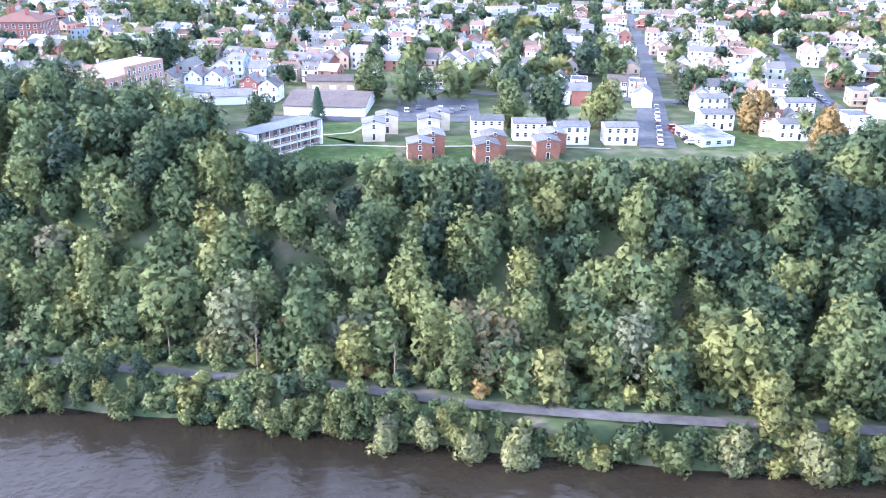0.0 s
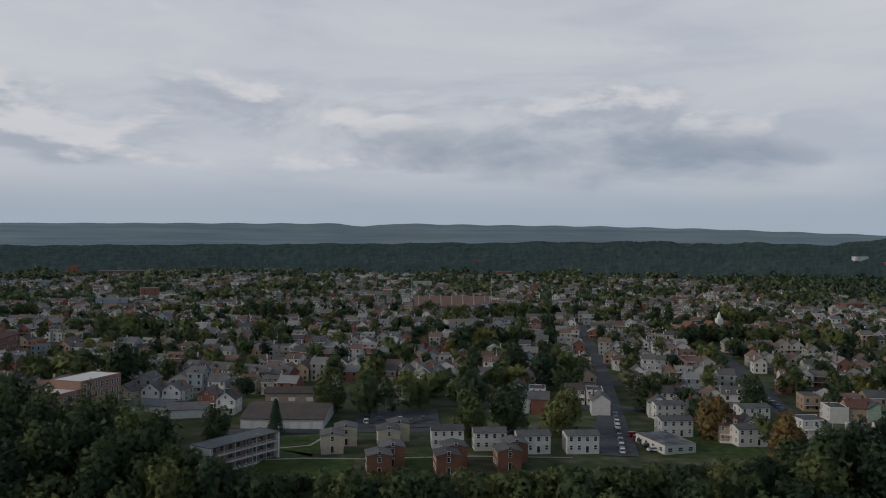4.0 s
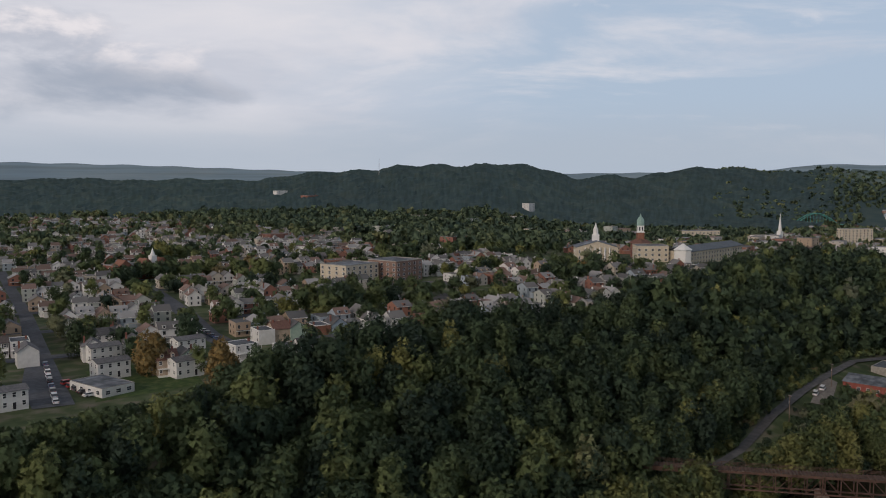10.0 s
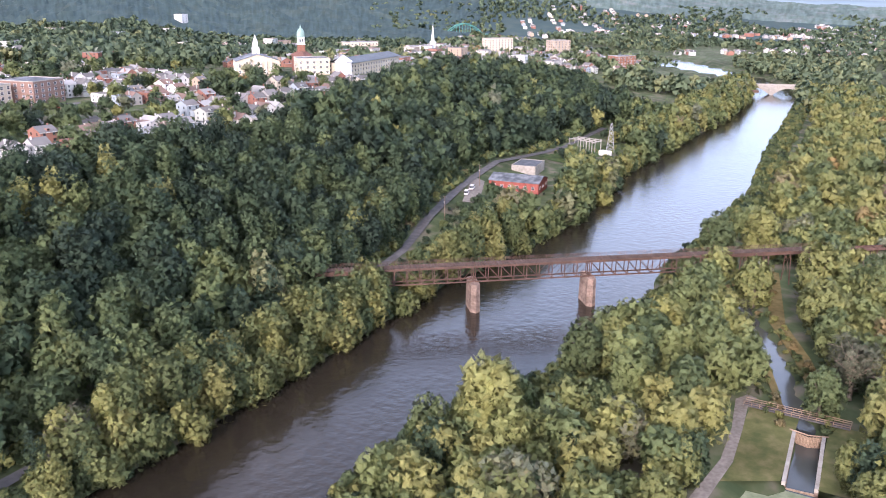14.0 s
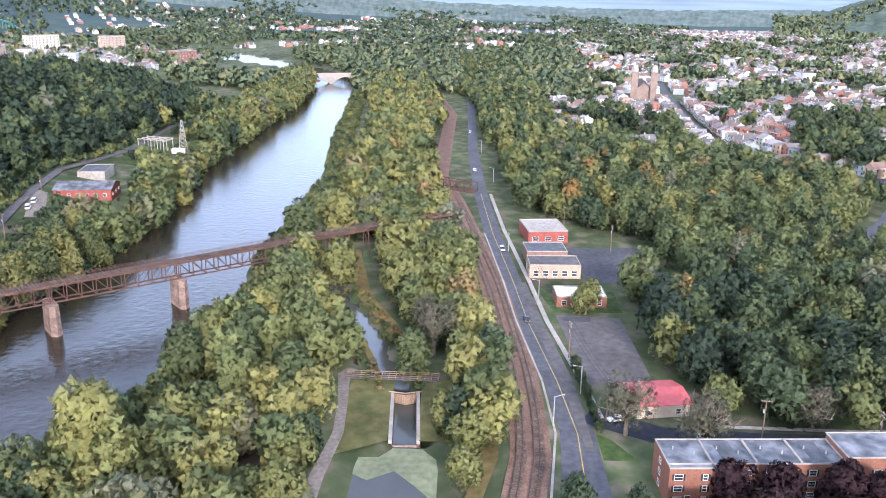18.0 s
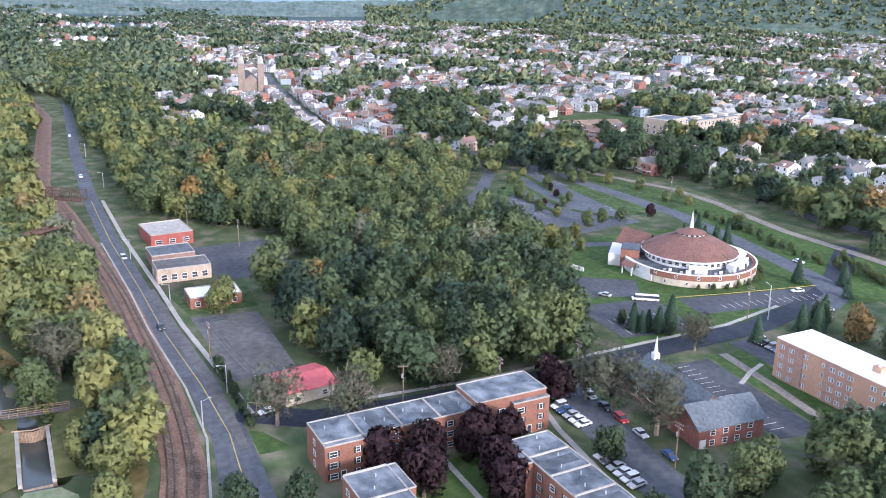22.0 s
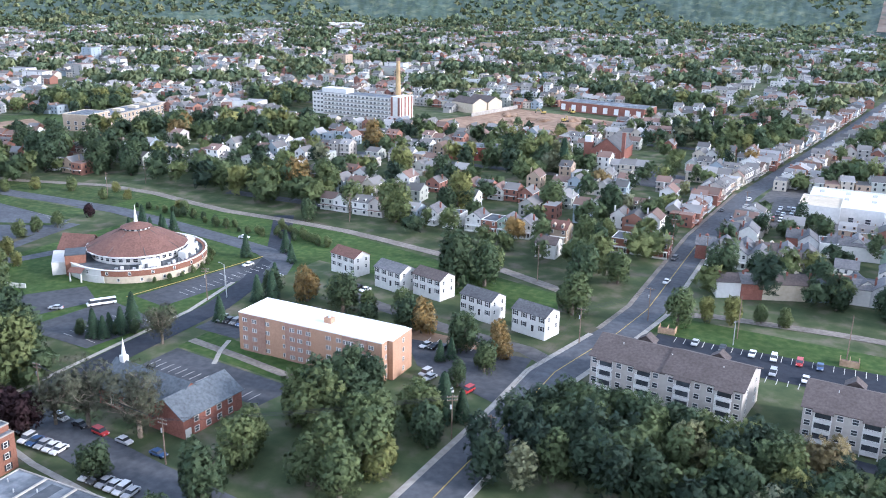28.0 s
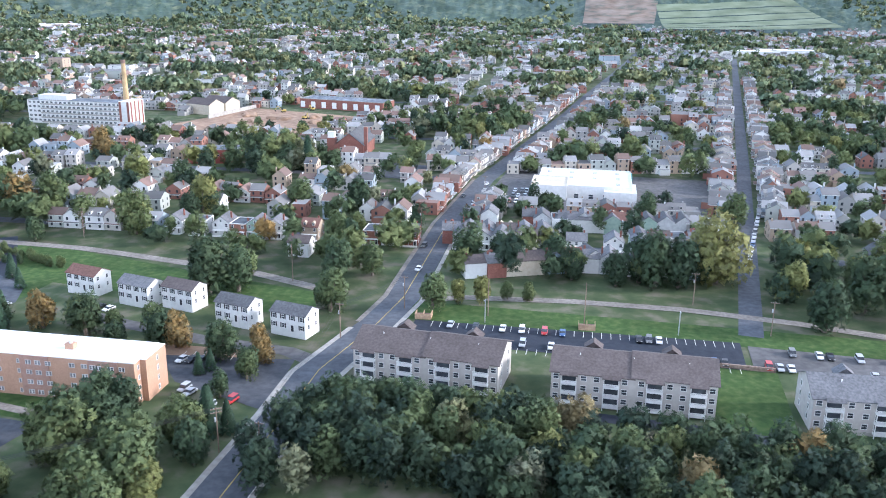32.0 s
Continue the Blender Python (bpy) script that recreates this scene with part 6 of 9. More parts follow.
e = house(on_land(139, 292, 4), 9.5, 9.5, 3, WHITE, TAR, "x", 1.0, "tall white three-storey house with stacked porches", 3, False, False, True, True, group="", name="house")
for s in range(3):
    bm = bmesh.new()
    z = 0.4 + s * 2.75
    box(bm, -4.6, 4.6, -7.0, -4.75, z - 0.2, z)
    box(bm, -4.6, 4.6, -7.0, -6.9, z + 0.95, z + 1.05)
    for i in range(5):
        box(bm, -4.6 + 2.26 * i, -4.46 + 2.26 * i, -7.0, -6.86, z, z + 2.55)
    part("porch", bm, TRIM, e)
house(on_land(136, 274, 8), 8, 8.5, 1, CREAM, SHINGLE_BROWN, "y", 2.4, "small peach-coloured house with a brown gable", 2, False, False, False)

# county court house on the hill and its neighbours
e = thing("court_house", "pale stone court house with columns and a clock spire", "court house", bluff(520, 455, 318))
bm = bmesh.new()
gable_wall(bm, 34, 26, -2, 12, 5, "y")
part("wall", bm, CREAM, e)
bm = bmesh.new()
gable_roof(bm, 34, 26, 12, 5, 0.6, 0.3, "y")
part("roof", bm, MEMBRANE, e)
for i in range(6):
    bm = bmesh.new()
    tube(bm, (-10 + 4 * i, -14.5, 2), (-10 + 4 * i, -14.5, 12), 0.6, 0.5, 8)
    part("column", bm, TRIM, e)
bm = bmesh.new()
box(bm, -2.8, 2.8, -2.8, 2.8, 14, 22)
part("tower", bm, TRIM, e)
bm = bmesh.new()
tube(bm, (0, 0, 22), (0, 0, 27), 2.2, 2.0, 8)
tube(bm, (0, 0, 27), (0, 0, 32), 1.6, 0.05, 8)
part("spire", bm, TRIM, e)
for s in range(2):
    windows_on(e, "south", 8, 34, 2 + s * 5, 1.3, 2.6, 2.5, False, 13)
    windows_on(e, "west", 6, 26, 2 + s * 5, 1.3, 2.6, 2.5, False, 17)

# ---- disused railway bridge over the river ----
B0, B1 = Vector((194.5, 208.8, 0)), Vector((347, 23, 0))
run = (B1 - B0)
LEN = run.length
RZ = math.degrees(math.atan2(run.y, run.x))
DECK = 11.0
bridge = thing("railway_bridge", "rusty steel truss railway bridge on stone piers", "bridge", pose(B0.x, B0.y, 0, 0, 0, RZ))
P1 = (Vector((250.5, 128.3, 0)) - B0).dot(run.normalized()) + 2.5
P2 = (Vector((278.5, 96.3, 0)) - B0).dot(run.normalized()) + 2.5
SPAN = P2 - P1
bm = bmesh.new()
box(bm, 0, LEN, -2.2, 2.2, DECK - 0.9, DECK - 0.5)
part("deck", bm, RUST, bridge)
def tie(bm):
    box(bm, 0, 0.55, -2.3, 2.3, 0, 0.25)


tie_me = cached(("deck_tie",), tie, [TIE])
for i in range(int(LEN / 1.1)):
    piece("deck_tie", tie_me, pose(i * 1.1, 0, DECK - 0.5), bridge)
bm = bmesh.new()
for s in (-2.4, 2.4):
    for z in (0.35, 0.75, 1.15):
        box(bm, 0, LEN, s - 0.05, s + 0.05, DECK - 0.25 + z - 0.04, DECK - 0.25 + z + 0.04)
    for i in range(int(LEN / 2.5)):
        box(bm, i * 2.5, i * 2.5 + 0.12, s - 0.06, s + 0.06, DECK - 0.25, DECK + 0.95)
part("railing", bm, RUST, bridge)
for a, b in ((P1 - SPAN, P1), (P1, P2), (P2, P2 + SPAN)):
    n = 9
    for s in (-1.9, 1.9):
        bm = bmesh.new()
        for z in (DECK - 1.1, DECK - 6.4):
            box(bm, a + 0.3, b - 0.3, s - 0.18, s + 0.18, z - 0.22, z + 0.22)
        for i in range(n + 1):
            x = a + 0.3 + (b - a - 0.6) * i / n
            box(bm, x - 0.14, x + 0.14, s - 0.14, s + 0.14, DECK - 6.4, DECK - 1.1)
            if i < n:
                x2 = a + 0.3 + (b - a - 0.6) * (i + 1) / n
                p, q = (x, x2) if i >= n / 2 else (x2, x)
                tube(bm, (p, s, DECK - 6.3), (q, s, DECK - 1.2), 0.11, 0.11, 4)
        part("truss", bm, RUST, bridge)
    for i in range(n + 1):
        x = a + 0.3 + (b - a - 0.6) * i / n
        bm = bmesh.new()
        box(bm, x - 0.1, x + 0.1, -1.9, 1.9, DECK - 6.5, DECK - 6.3)
        part("cross_beam", bm, RUST, bridge)
for x in (P1, P2):
    pier = new("pier")
    pier.parent = bridge
    tagged(pier, "stone block river pier")
    for k in range(9):
        z0, z1 = -7.5 + k * 1.35, -7.5 + (k + 1) * 1.35
        if z0 > DECK - 7:
            break
        r = 1.75 - 0.03 * k
        bm = bmesh.new()
        prism(bm, [(x - r, -4.2), (x, -5.6), (x + r, -4.2), (x + r, 4.2), (x, 5.0), (x - r, 4.2)], z0, min(z1, DECK - 6.6) - 0.05)
        part("stone_course", bm, STONE, pier)
# trestle bents over the flat
for x in np.arange(P2 + SPAN, LEN + 30, 9.0):
    bm = bmesh.new()
    for s in (-1, 1):
        tube(bm, (x, s * 2.8, -3), (x, s * 1.6, DECK - 0.9), 0.22, 0.2, 6)
        tube(bm, (x, -s * 2.8, -2), (x, s * 1.6, DECK - 1.4), 0.1, 0.1, 4)
    box(bm, x - 0.2, x + 0.2, -2.2, 2.2, DECK - 1.3, DECK - 0.9)
    part("trestle_bent", bm, RUST, bridge)
for s in (-1.6, 1.6):
    for x0, x1, d in ((P2 + SPAN, LEN + 30, 1.9), (0, P1 - SPAN, 2.1)):
        bm = bmesh.new()
        box(bm, x0, x1, s - 0.2, s + 0.2, DECK - d, DECK - 0.9)
        part("plate_girder", bm, RUST, bridge)

# ---- the towns: streets of houses ----
def town_grid(bearing, u0, u1, v0, v1, pitch_v, keep, seed, block=88, lot=8.2, drop=0.16):
    """House places on both sides of parallel streets: x, y, turn in degrees, and the streets' lines. bearing: of the cross direction."""
    g = np.random.default_rng(seed)
    b = radians(bearing)
    U, V = np.array([math.cos(b), -math.sin(b)]), np.array([math.sin(b), math.cos(b)])
    px, py, turn = [], [], []
    for k, v in enumerate(np.arange(v0, v1, pitch_v)):
        for side in (-1, 1):
            u = u0 + g.uniform(0, 8)
            while u < u1:
                if (u % block) < 13:
                    u += 3
                    continue
                q = U * u + V * (v + side * (11.5 + g.uniform(-0.5, 0.8)))
                if g.uniform() > drop:
                    px.append(q[0])
                    py.append(q[1])
                    turn.append(-bearing + (0 if side > 0 else 180) + g.normal(0, 1.0))
                u += lot * g.choice([0.86, 0.95, 1.0, 1.3], p=[0.4, 0.25, 0.2, 0.15])
    px, py, turn = np.array(px), np.array(py), np.array(turn)
    m = keep(px, py) & (clump(px, py) < 0.95)
    return px[m], py[m], turn[m]


CLEAR = [(400, -590, 62), (340, -590, 30), (237, -705, 55), (287, -625, 60), (520, -418, 34), (528, -470, 34), (572, -395, 48), (168, -520, 26), (20, -450, 46), (-35, -450, 30), (240, -472, 20), (860, -175, 34), (540, 480, 62), (600, 450, 60), (575, 415, 45), (325, 440, 34), (300, 500, 32), (40, 852, 52), (-241, 504, 28), (-48, 366, 20), (-44, 332, 26), (-128, 342, 24), (-99, 348, 20), (-82, 352, 16), (-84, 384, 9), (-80, 419, 14), (-62, 411, 14), (-98, 427, 12), (139, 290, 12), (133, 327, 9), (540, -250, 20), (590, -258, 26), (640, -272, 26), (690, -284, 24), (640, -108, 24)]
STREET_HILL = [(514, -176), (628, -181), (734, -190), (894, -209), (1031, -230)]
LINES = [(STREET_S, 9), ([(-42, -262), (-52, -361), (-69, -532), (-115, -1023), (-150, -1400)], 8), ([(70, 270), (88, 360), (105, 470), (140, 700)], 6.5), ([(153, 330), (170, 420), (200, 560)], 6.5), (STREET_HILL, 21)]


def clump(x, y):
    """Where old trees crowd out the houses."""
    return np.sin(x * 0.031 + 1.4 * np.sin(y * 0.023)) + np.sin(y * 0.037 + 1.2 * np.sin(x * 0.019 + 2)) - np.where(y > 0, 0.6, 0.0)


def open_ground(x, y, margin=0.0):
    ok = land(x, y) > -3.2
    for cx, cy, r in CLEAR:
        ok &= np.hypot(x - cx, y - cy) > r + margin
    for line, w in LINES:
        ok &= to_line(x, y, line) > w + margin * 0.5
    return ok


def edge_r(x, y, table):
    az = np.degrees(np.arctan2(x, y)) % 360
    return np.interp(az, table[0], table[1])


def north_town(x, y):
    az = np.degrees(np.arctan2(x, y))
    lim = np.interp(az, [-45, 10, 20, 28, 34, 42, 50], [1520, 1520, 1400, 1100, 840, 740, 760])
    return (y > slope_edge(x) + 14) & (az > -42) & (az < 50) & (np.hypot(x, y) < lim) & open_ground(x, y) & ~((y < 338) & (x < 112)) & ~((x < -35) & (y < 330) & (x > -160)) & ~((x > 270) & (x < 350) & (y > 345) & (y < 405))


def east_town(x, y):
    az = np.degrees(np.arctan2(x, y))
    return (y > slope_edge(x) + 22) & (az >= 47) & (az < 74) & (np.hypot(x, y) > 480) & (np.hypot(x, y) < 1500) & open_ground(x, y) & (y > north_bank(x) + 60)


def across_delaware(x, y):
    az, r = np.degrees(np.arctan2(x, y)), np.hypot(x, y)
    return (az > 61) & (az < 101) & (r < hill_foot(az)) & (r > 1560) & (r < 2750) & open_ground(x, y) & (np.sin(x * 0.006) + np.sin(y * 0.008 + 1) > -0.7) & (np.sin(x * 0.05) + np.sin(y * 0.043 + x * 0.02) > -0.9)


def trail_y(x):
    return np.interp(x, [-300, -90, -57, -23, 13, 51, 60, 103, 131, 178, 243, 304, 331, 365, 390, 417, 479, 520, 640, 700, 1200], [-262, -270, -277, -281, -280, -275, -272, -272, -283, -290, -294, -295, -299, -298, -289, -279, -272, -262, -190, -150, -60])


def south_town(x, y):
    az, r = np.degrees(np.arctan2(x, y)) % 360, np.hypot(x, y)
    return (y < trail_y(x) - 26) & (az > 126) & (az < 206) & (r < 2280) & open_ground(x, y)


def south_east_town(x, y):
    az, r = np.degrees(np.arctan2(x, y)) % 360, np.hypot(x, y)
    return (az > 96) & (az <= 126) & (r > np.interp(az, [96, 100, 108, 118, 126], [585, 560, 545, 560, 520])) & (r < 2450) & open_ground(x, y) & (y < rail_line(x) - 60)


sets = [town_grid(9, -1400, 1400, 300, 1600, 62, north_town, 41), town_grid(20, -400, 1500, 150, 1500, 64, east_town, 42), town_grid(-30, 300, 3200, -2000, 1700, 92, across_delaware, 43, lot=12), town_grid(-4, -1000, 1500, -2300, -290, 58, south_town, 44, drop=0.22), town_grid(-20, 300, 2500, -1600, 600, 54, south_east_town, 45, drop=0.10)]
# houses that line the two long southern streets
ex, ey, et = [], [], []
for line, off in (([(76, -372), (75, -461), (62, -600), (49, -741), (40, -866)], 13), ([(-56, -400), (-69, -532), (-115, -1023)], 12), ([(560, -178), (628, -181), (734, -190), (838, -202)], 12), ([(906, -211), (1031, -230)], 12)):
    for (ax, ay), (bx, by) in zip(line, line[1:]):
        L = math.hypot(bx - ax, by - ay)
        dx, dy = (bx - ax) / L, (by - ay) / L
        for s in (-1, 1):
            for t_ in np.arange(4, L - 3, 8.0):
                x, y = ax + dx * t_ - s * dy * off, ay + dy * t_ + s * dx * off
                wobble = math.sin(t_ * 1.7 + ax) + math.sin(t_ * 0.37 + s)
                if wobble > 1.1:
                    continue
                x, y = x - s * dy * max(0, wobble), y + s * dx * max(0, wobble)
                if abs(x - 20) > 46 or abs(y + 450) > 40:
                    ex.append(x)
                    ey.append(y)
                    et.append(math.degrees(math.atan2(dy, dx)) + (0 if s > 0 else 180))
# rows round the supermarket
for (ax, ay), (bx, by) in (((69, -342), (28, -349)), ((52, -300), (4, -322)), ((46, -492), (-62, -521)), ((34, -370), (-28, -378)), ((-8, -350), (-34, -354))):
    L = math.hypot(bx - ax, by - ay)
    for t_ in np.arange(0, L, 7.6):
        ex.append(ax + (bx - ax) * t_ / L)
        ey.append(ay + (by - ay) * t_ / L)
        et.append(math.degrees(math.atan2(by - ay, bx - ax)) + 180)
for x, y, t_ in ((579, -84, 20), (606, -104, 20), (579, -109, 60), (643, -149, 15), (628, -156, 15), (695, -165, 10), (534, -304, 70), (552, -326, 75), (540, -330, 75), (508, -303, 70), (578, -275, 40), (660, -140, 15), (596, -128, 15)):
    ex.append(x)
    ey.append(y)
    et.append(t_)
gl = np.random.default_rng(58)
gx_, gy_ = gl.uniform(400, 1500, 2600), gl.uniform(450, 1500, 2600)
ok = glade(gx_, gy_) & open_ground(gx_, gy_) & (gl.uniform(0, 1, 2600) < 0.36) & (np.hypot(gx_, gy_) < 1400)
ex, ey, et = list(ex) + list(gx_[ok]), list(ey) + list(gy_[ok]), list(et) + list(gl.uniform(0, 90, int(ok.sum())))
hx = np.concatenate([s[0] for s in sets] + [np.array(ex)])
hy = np.concatenate([s[1] for s in sets] + [np.array(ey)])
ht = np.concatenate([s[2] for s in sets] + [np.array(et)])
g = np.random.default_rng(50)
order = np.argsort(np.hypot(hx, hy))
hx, hy, ht = hx[order], hy[order], ht[order]

# near ones: single houses with their parts, copied from a dozen kinds
KINDS = [
    dict(w=7.4, d=10, wall=WHITE, roof=SHINGLE, ridge="y", rise=2.6, windows=2, label="white clapboard house with a steep grey gable and porch"),
    dict(w=7.8, d=9.5, wall=CREAM, roof=SHINGLE_BROWN, ridge="x", rise=2.4, windows=3, dormers=2, label="cream house with a brown roof and two dormers"),
    dict(w=7.2, d=10.5, wall=BRICK_RED, roof=SHINGLE, ridge="x", rise=2.4, windows=2, dormers=1, label="red brick row house with a dormer and porch"),
    dict(w=7.0, d=11, wall=WHITE, roof=TAR, flat=True, windows=2, label="white row house with a dark flat roof"),
    dict(w=7.6, d=10, wall=GREY, roof=SHINGLE, ridge="y", rise=2.8, windows=2, label="grey sided house with a steep gable"),
    dict(w=8.0, d=9, wall=WHITE, roof=SHINGLE, ridge="x", rise=2.2, windows=3, label="white two-storey house with a grey roof"),
    dict(w=7.2, d=10, wall=BLUE, roof=SHINGLE, ridge="y", rise=2.6, windows=2, label="blue-grey sided house with a porch"),
    dict(w=7.4, d=10, wall=TAN, roof=SHINGLE_MAROON, ridge="x", rise=2.6, windows=2, dormers=2, label="tan house with a dull red roof and dormers"),
    dict(w=7.0, d=11, wall=BRICK, roof=TAR, flat=True, windows=2, label="orange brick row house with a flat roof"),
    dict(w=8.4, d=8.5, wall=WHITE, roof=SHINGLE_BROWN, ridge="x", rise=2.0, windows=3, shutters=True, label="white house with dark shutters and a brown roof"),
    dict(w=7.2, d=10, wall=GREEN_SIDING, roof=SHINGLE, ridge="y", rise=2.5, windows=2, label="pale green sided house with a gable"),
]
NEAR = min(96, len(hx))
made = {}
pick = np.random.default_rng(51).choice(len(KINDS), NEAR, p=[0.2, 0.09, 0.09, 0.1, 0.1, 0.16, 0.05, 0.05, 0.04, 0.08, 0.04])
for i in range(NEAR):
    k = int(pick[i])
    m = on_land(hx[i], hy[i], ht[i])
    if k in made:
        copy_thing(made[k], m)
    else:
        kw = dict(KINDS[k])
        made[k] = house(m, group="town houses", side_windows=2, **kw)


# the rest: real volumes, too many and too far to tell apart
def template(w, d, h, rise, ridge, dormers=0, flat=False, ell=False, plain=False):
    V_, F_, M_ = [], [], []

    def add(pts, m):
        F_.append([len(V_) + i for i in range(len(pts))])
        V_.extend(pts)
        M_.append(m)

    def bx(x0, x1, y0, y1, z0, z1, m, top=None):
        add([(x0, y0, z0), (x1, y0, z0), (x1, y0, z1), (x0, y0, z1)], m)
        add([(x1, y0, z0), (x1, y1, z0), (x1, y1, z1), (x1, y0, z1)], m)
        add([(x1, y1, z0), (x0, y1, z0), (x0, y1, z1), (x1, y1, z1)], m)
        add([(x0, y1, z0), (x0, y0, z0), (x0, y0, z1), (x0, y1, z1)], m)
        add([(x0, y0, z1), (x1, y0, z1), (x1, y1, z1), (x0, y1, z1)], m if top is None else top)

    bx(-w / 2, w / 2, -d / 2, d / 2, -2, h, 0, 1)
    o = 0.35
    if not flat:
        for s in (-1, 1):
            if ridge == "x":
                e_, r_ = s * (d / 2 + o), h - rise * o / (d / 2)
                add([(-w / 2 - o, e_, r_), (w / 2 + o, e_, r_), (w / 2 + o, 0, h + rise), (-w / 2 - o, 0, h + rise)], 1)
                add([(-w / 2 - o, e_, r_ - 0.2), (w / 2 + o, e_, r_ - 0.2), (w / 2 + o, e_, r_), (-w / 2 - o, e_, r_)], 3)
                add([(s * w / 2, -d / 2, h), (s * w / 2, d / 2, h), (s * w / 2, 0, h + rise - 0.1)], 0)
            else:
                e_, r_ = s * (w / 2 + o), h - rise * o / (w / 2)
                add([(e_, -d / 2 - o, r_), (e_, d / 2 + o, r_), (0, d / 2 + o, h + rise), (0, -d / 2 - o, h + rise)], 1)
                add([(e_, -d / 2 - o, r_ - 0.2), (e_, d / 2 + o, r_ - 0.2), (e_, d / 2 + o, r_), (e_, -d / 2 - o, r_)], 3)
                add([(-w / 2, s * d / 2, h), (w / 2, s * d / 2, h), (0, s * d / 2, h + rise - 0.1)], 0)
    bx(w / 2 - 1.3, w / 2 - 0.7, 0.5, 1.1, h - 0.5, h + (1.0 if flat else rise + 0.6), 0)
    if not plain:
        bx(-w / 2 + 0.2, w / 2 - 0.2, -d / 2 - 1.8, -d / 2, 2.6, 2.8, 3, 1)
    if ell:
        bx(-w / 2 + 0.6, w / 2 - 1.5, d / 2, d / 2 + 3.5, -2, h * 0.55, 0, 1)
    for i in range(dormers):
        x = -w / 2 + w * (i + 0.5) / dormers
        bx(x - 0.6, x + 0.6, -d / 2 + 0.5, -d / 2 + 2.2, h, h + 1.5, 0, 1)
        add([(x - 0.4, -d / 2 + 0.46, h + 0.5), (x + 0.4, -d / 2 + 0.46, h + 0.5), (x + 0.4, -d / 2 + 0.46, h + 1.3), (x - 0.4, -d / 2 + 0.46, h + 1.3)], 2)
    for s in range(int(h / 2.7)):
        z = 0.9 + 2.7 * s
        for y, sg in ((-d / 2 - 0.05, 1), (d / 2 + 0.05, -1)):
            for x in (-w * 0.27, w * 0.27):
                add([(x - 0.5 * sg, y, z), (x + 0.5 * sg, y, z), (x + 0.5 * sg, y, z + 1.4), (x - 0.5 * sg, y, z + 1.4)], 2)
        for x, sg in () if plain else ((w / 2 + 0.05, 1), (-w / 2 - 0.05, -1)):
            for y in (-d * 0.25, d * 0.22):
                add([(x, y - 0.45 * sg, z), (x, y + 0.45 * sg, z), (x, y + 0.45 * sg, z + 1.3), (x, y - 0.45 * sg, z + 1.3)], 2)
    return np.array(V_, float), F_, np.array(M_)


def many_houses(name, xs, ys, turn, label, seed, templates, weights, scale=1.0):
    g = np.random.default_rng(seed)
    zs = land(xs, ys)
    which = g.choice(len(templates), len(xs), p=weights)
    co, loops, sizes, mats, tones = [], [], [], [], []
    base = 0
    for k, (tv, tf, tm) in enumerate(templates):
        sel = np.where(which == k)[0]
        if not len(sel):
            continue
        a = np.radians(turn[sel])[:, None]
        sx = g.uniform(0.9, 1.12, len(sel))[:, None] * scale
        x, y = tv[None, :, 0] * sx, tv[None, :, 1] * sx
        co.append(np.stack([np.cos(a) * x - np.sin(a) * y + xs[sel][:, None], np.sin(a) * x + np.cos(a) * y + ys[sel][:, None], tv[None, :, 2] * g.uniform(0.9, 1.1, len(sel))[:, None] * scale + zs[sel][:, None]], -1).reshape(-1, 3))
        flat_f = np.concatenate([np.array(f) for f in tf])
        n = len(tv)
        loops.append((flat_f[None, :] + (np.arange(len(sel)) * n)[:, None]).ravel() + base)
        base += n * len(sel)
        sizes.append(np.tile([len(f) for f in tf], len(sel)))
        mats.append(np.tile(tm, len(sel)))
        wt_, rt_ = g.uniform(0, 1, len(sel)), g.uniform(0, 1, len(sel))
        tones.append(np.where(tm[None, :] == 1, rt_[:, None], wt_[:, None]).ravel())
    co, loops, sizes, mats, tones = np.concatenate(co), np.concatenate(loops), np.concatenate(sizes), np.concatenate(mats), np.concatenate(tones)
    me = bpy.data.meshes.new(name)
    me.vertices.add(len(co))
    me.vertices.foreach_set("co", co.ravel().astype(np.float32))
    me.loops.add(len(loops))
    me.loops.foreach_set("vertex_index", loops.astype(np.int32))
    me.polygons.add(len(sizes))
    me.polygons.foreach_set("loop_start", np.concatenate([[0], np.cumsum(sizes)[:-1]]).astype(np.int32))
    me.polygons.foreach_set("material_index", mats.astype(np.int32))
    me.attributes.new("wall_tone", "FLOAT", "FACE").data.foreach_set("value", tones.astype(np.float32))
    for m in (TOWN_WALL, TOWN_ROOF, GLASS, TRIM):
        me.materials.append(m)
    me.update(calc_edges=True)
    return tagged(new(name, me), label, "houses", kind="stuff")


TEMPLATES = [template(7.4, 10, 5.8, 2.7, "y"), template(8, 9.5, 5.8, 2.4, "x", 2), template(7, 11, 6.2, 0, "x", 0, True), template(7.6, 10, 5.8, 2.2, "x", 0, False, True), template(7.2, 10, 8.2, 2.4, "x", 1), template(9, 10, 5.6, 2.6, "y", 0, False, True)]
PLAIN = [template(7.4, 10, 5.8, 2.7, "y", plain=True), template(8, 9.5, 5.8, 2.4, "x", plain=True), template(7, 11, 6.2, 0, "x", 0, True, plain=True), template(9, 10, 5.6, 2.6, "x", plain=True)]
rr = np.hypot(hx, hy)
thin = np.random.default_rng(55).uniform(0, 1, len(hx)) < 0.62
a = (np.arange(len(hx)) >= NEAR) & (rr < 900)
b = (rr >= 900) & thin
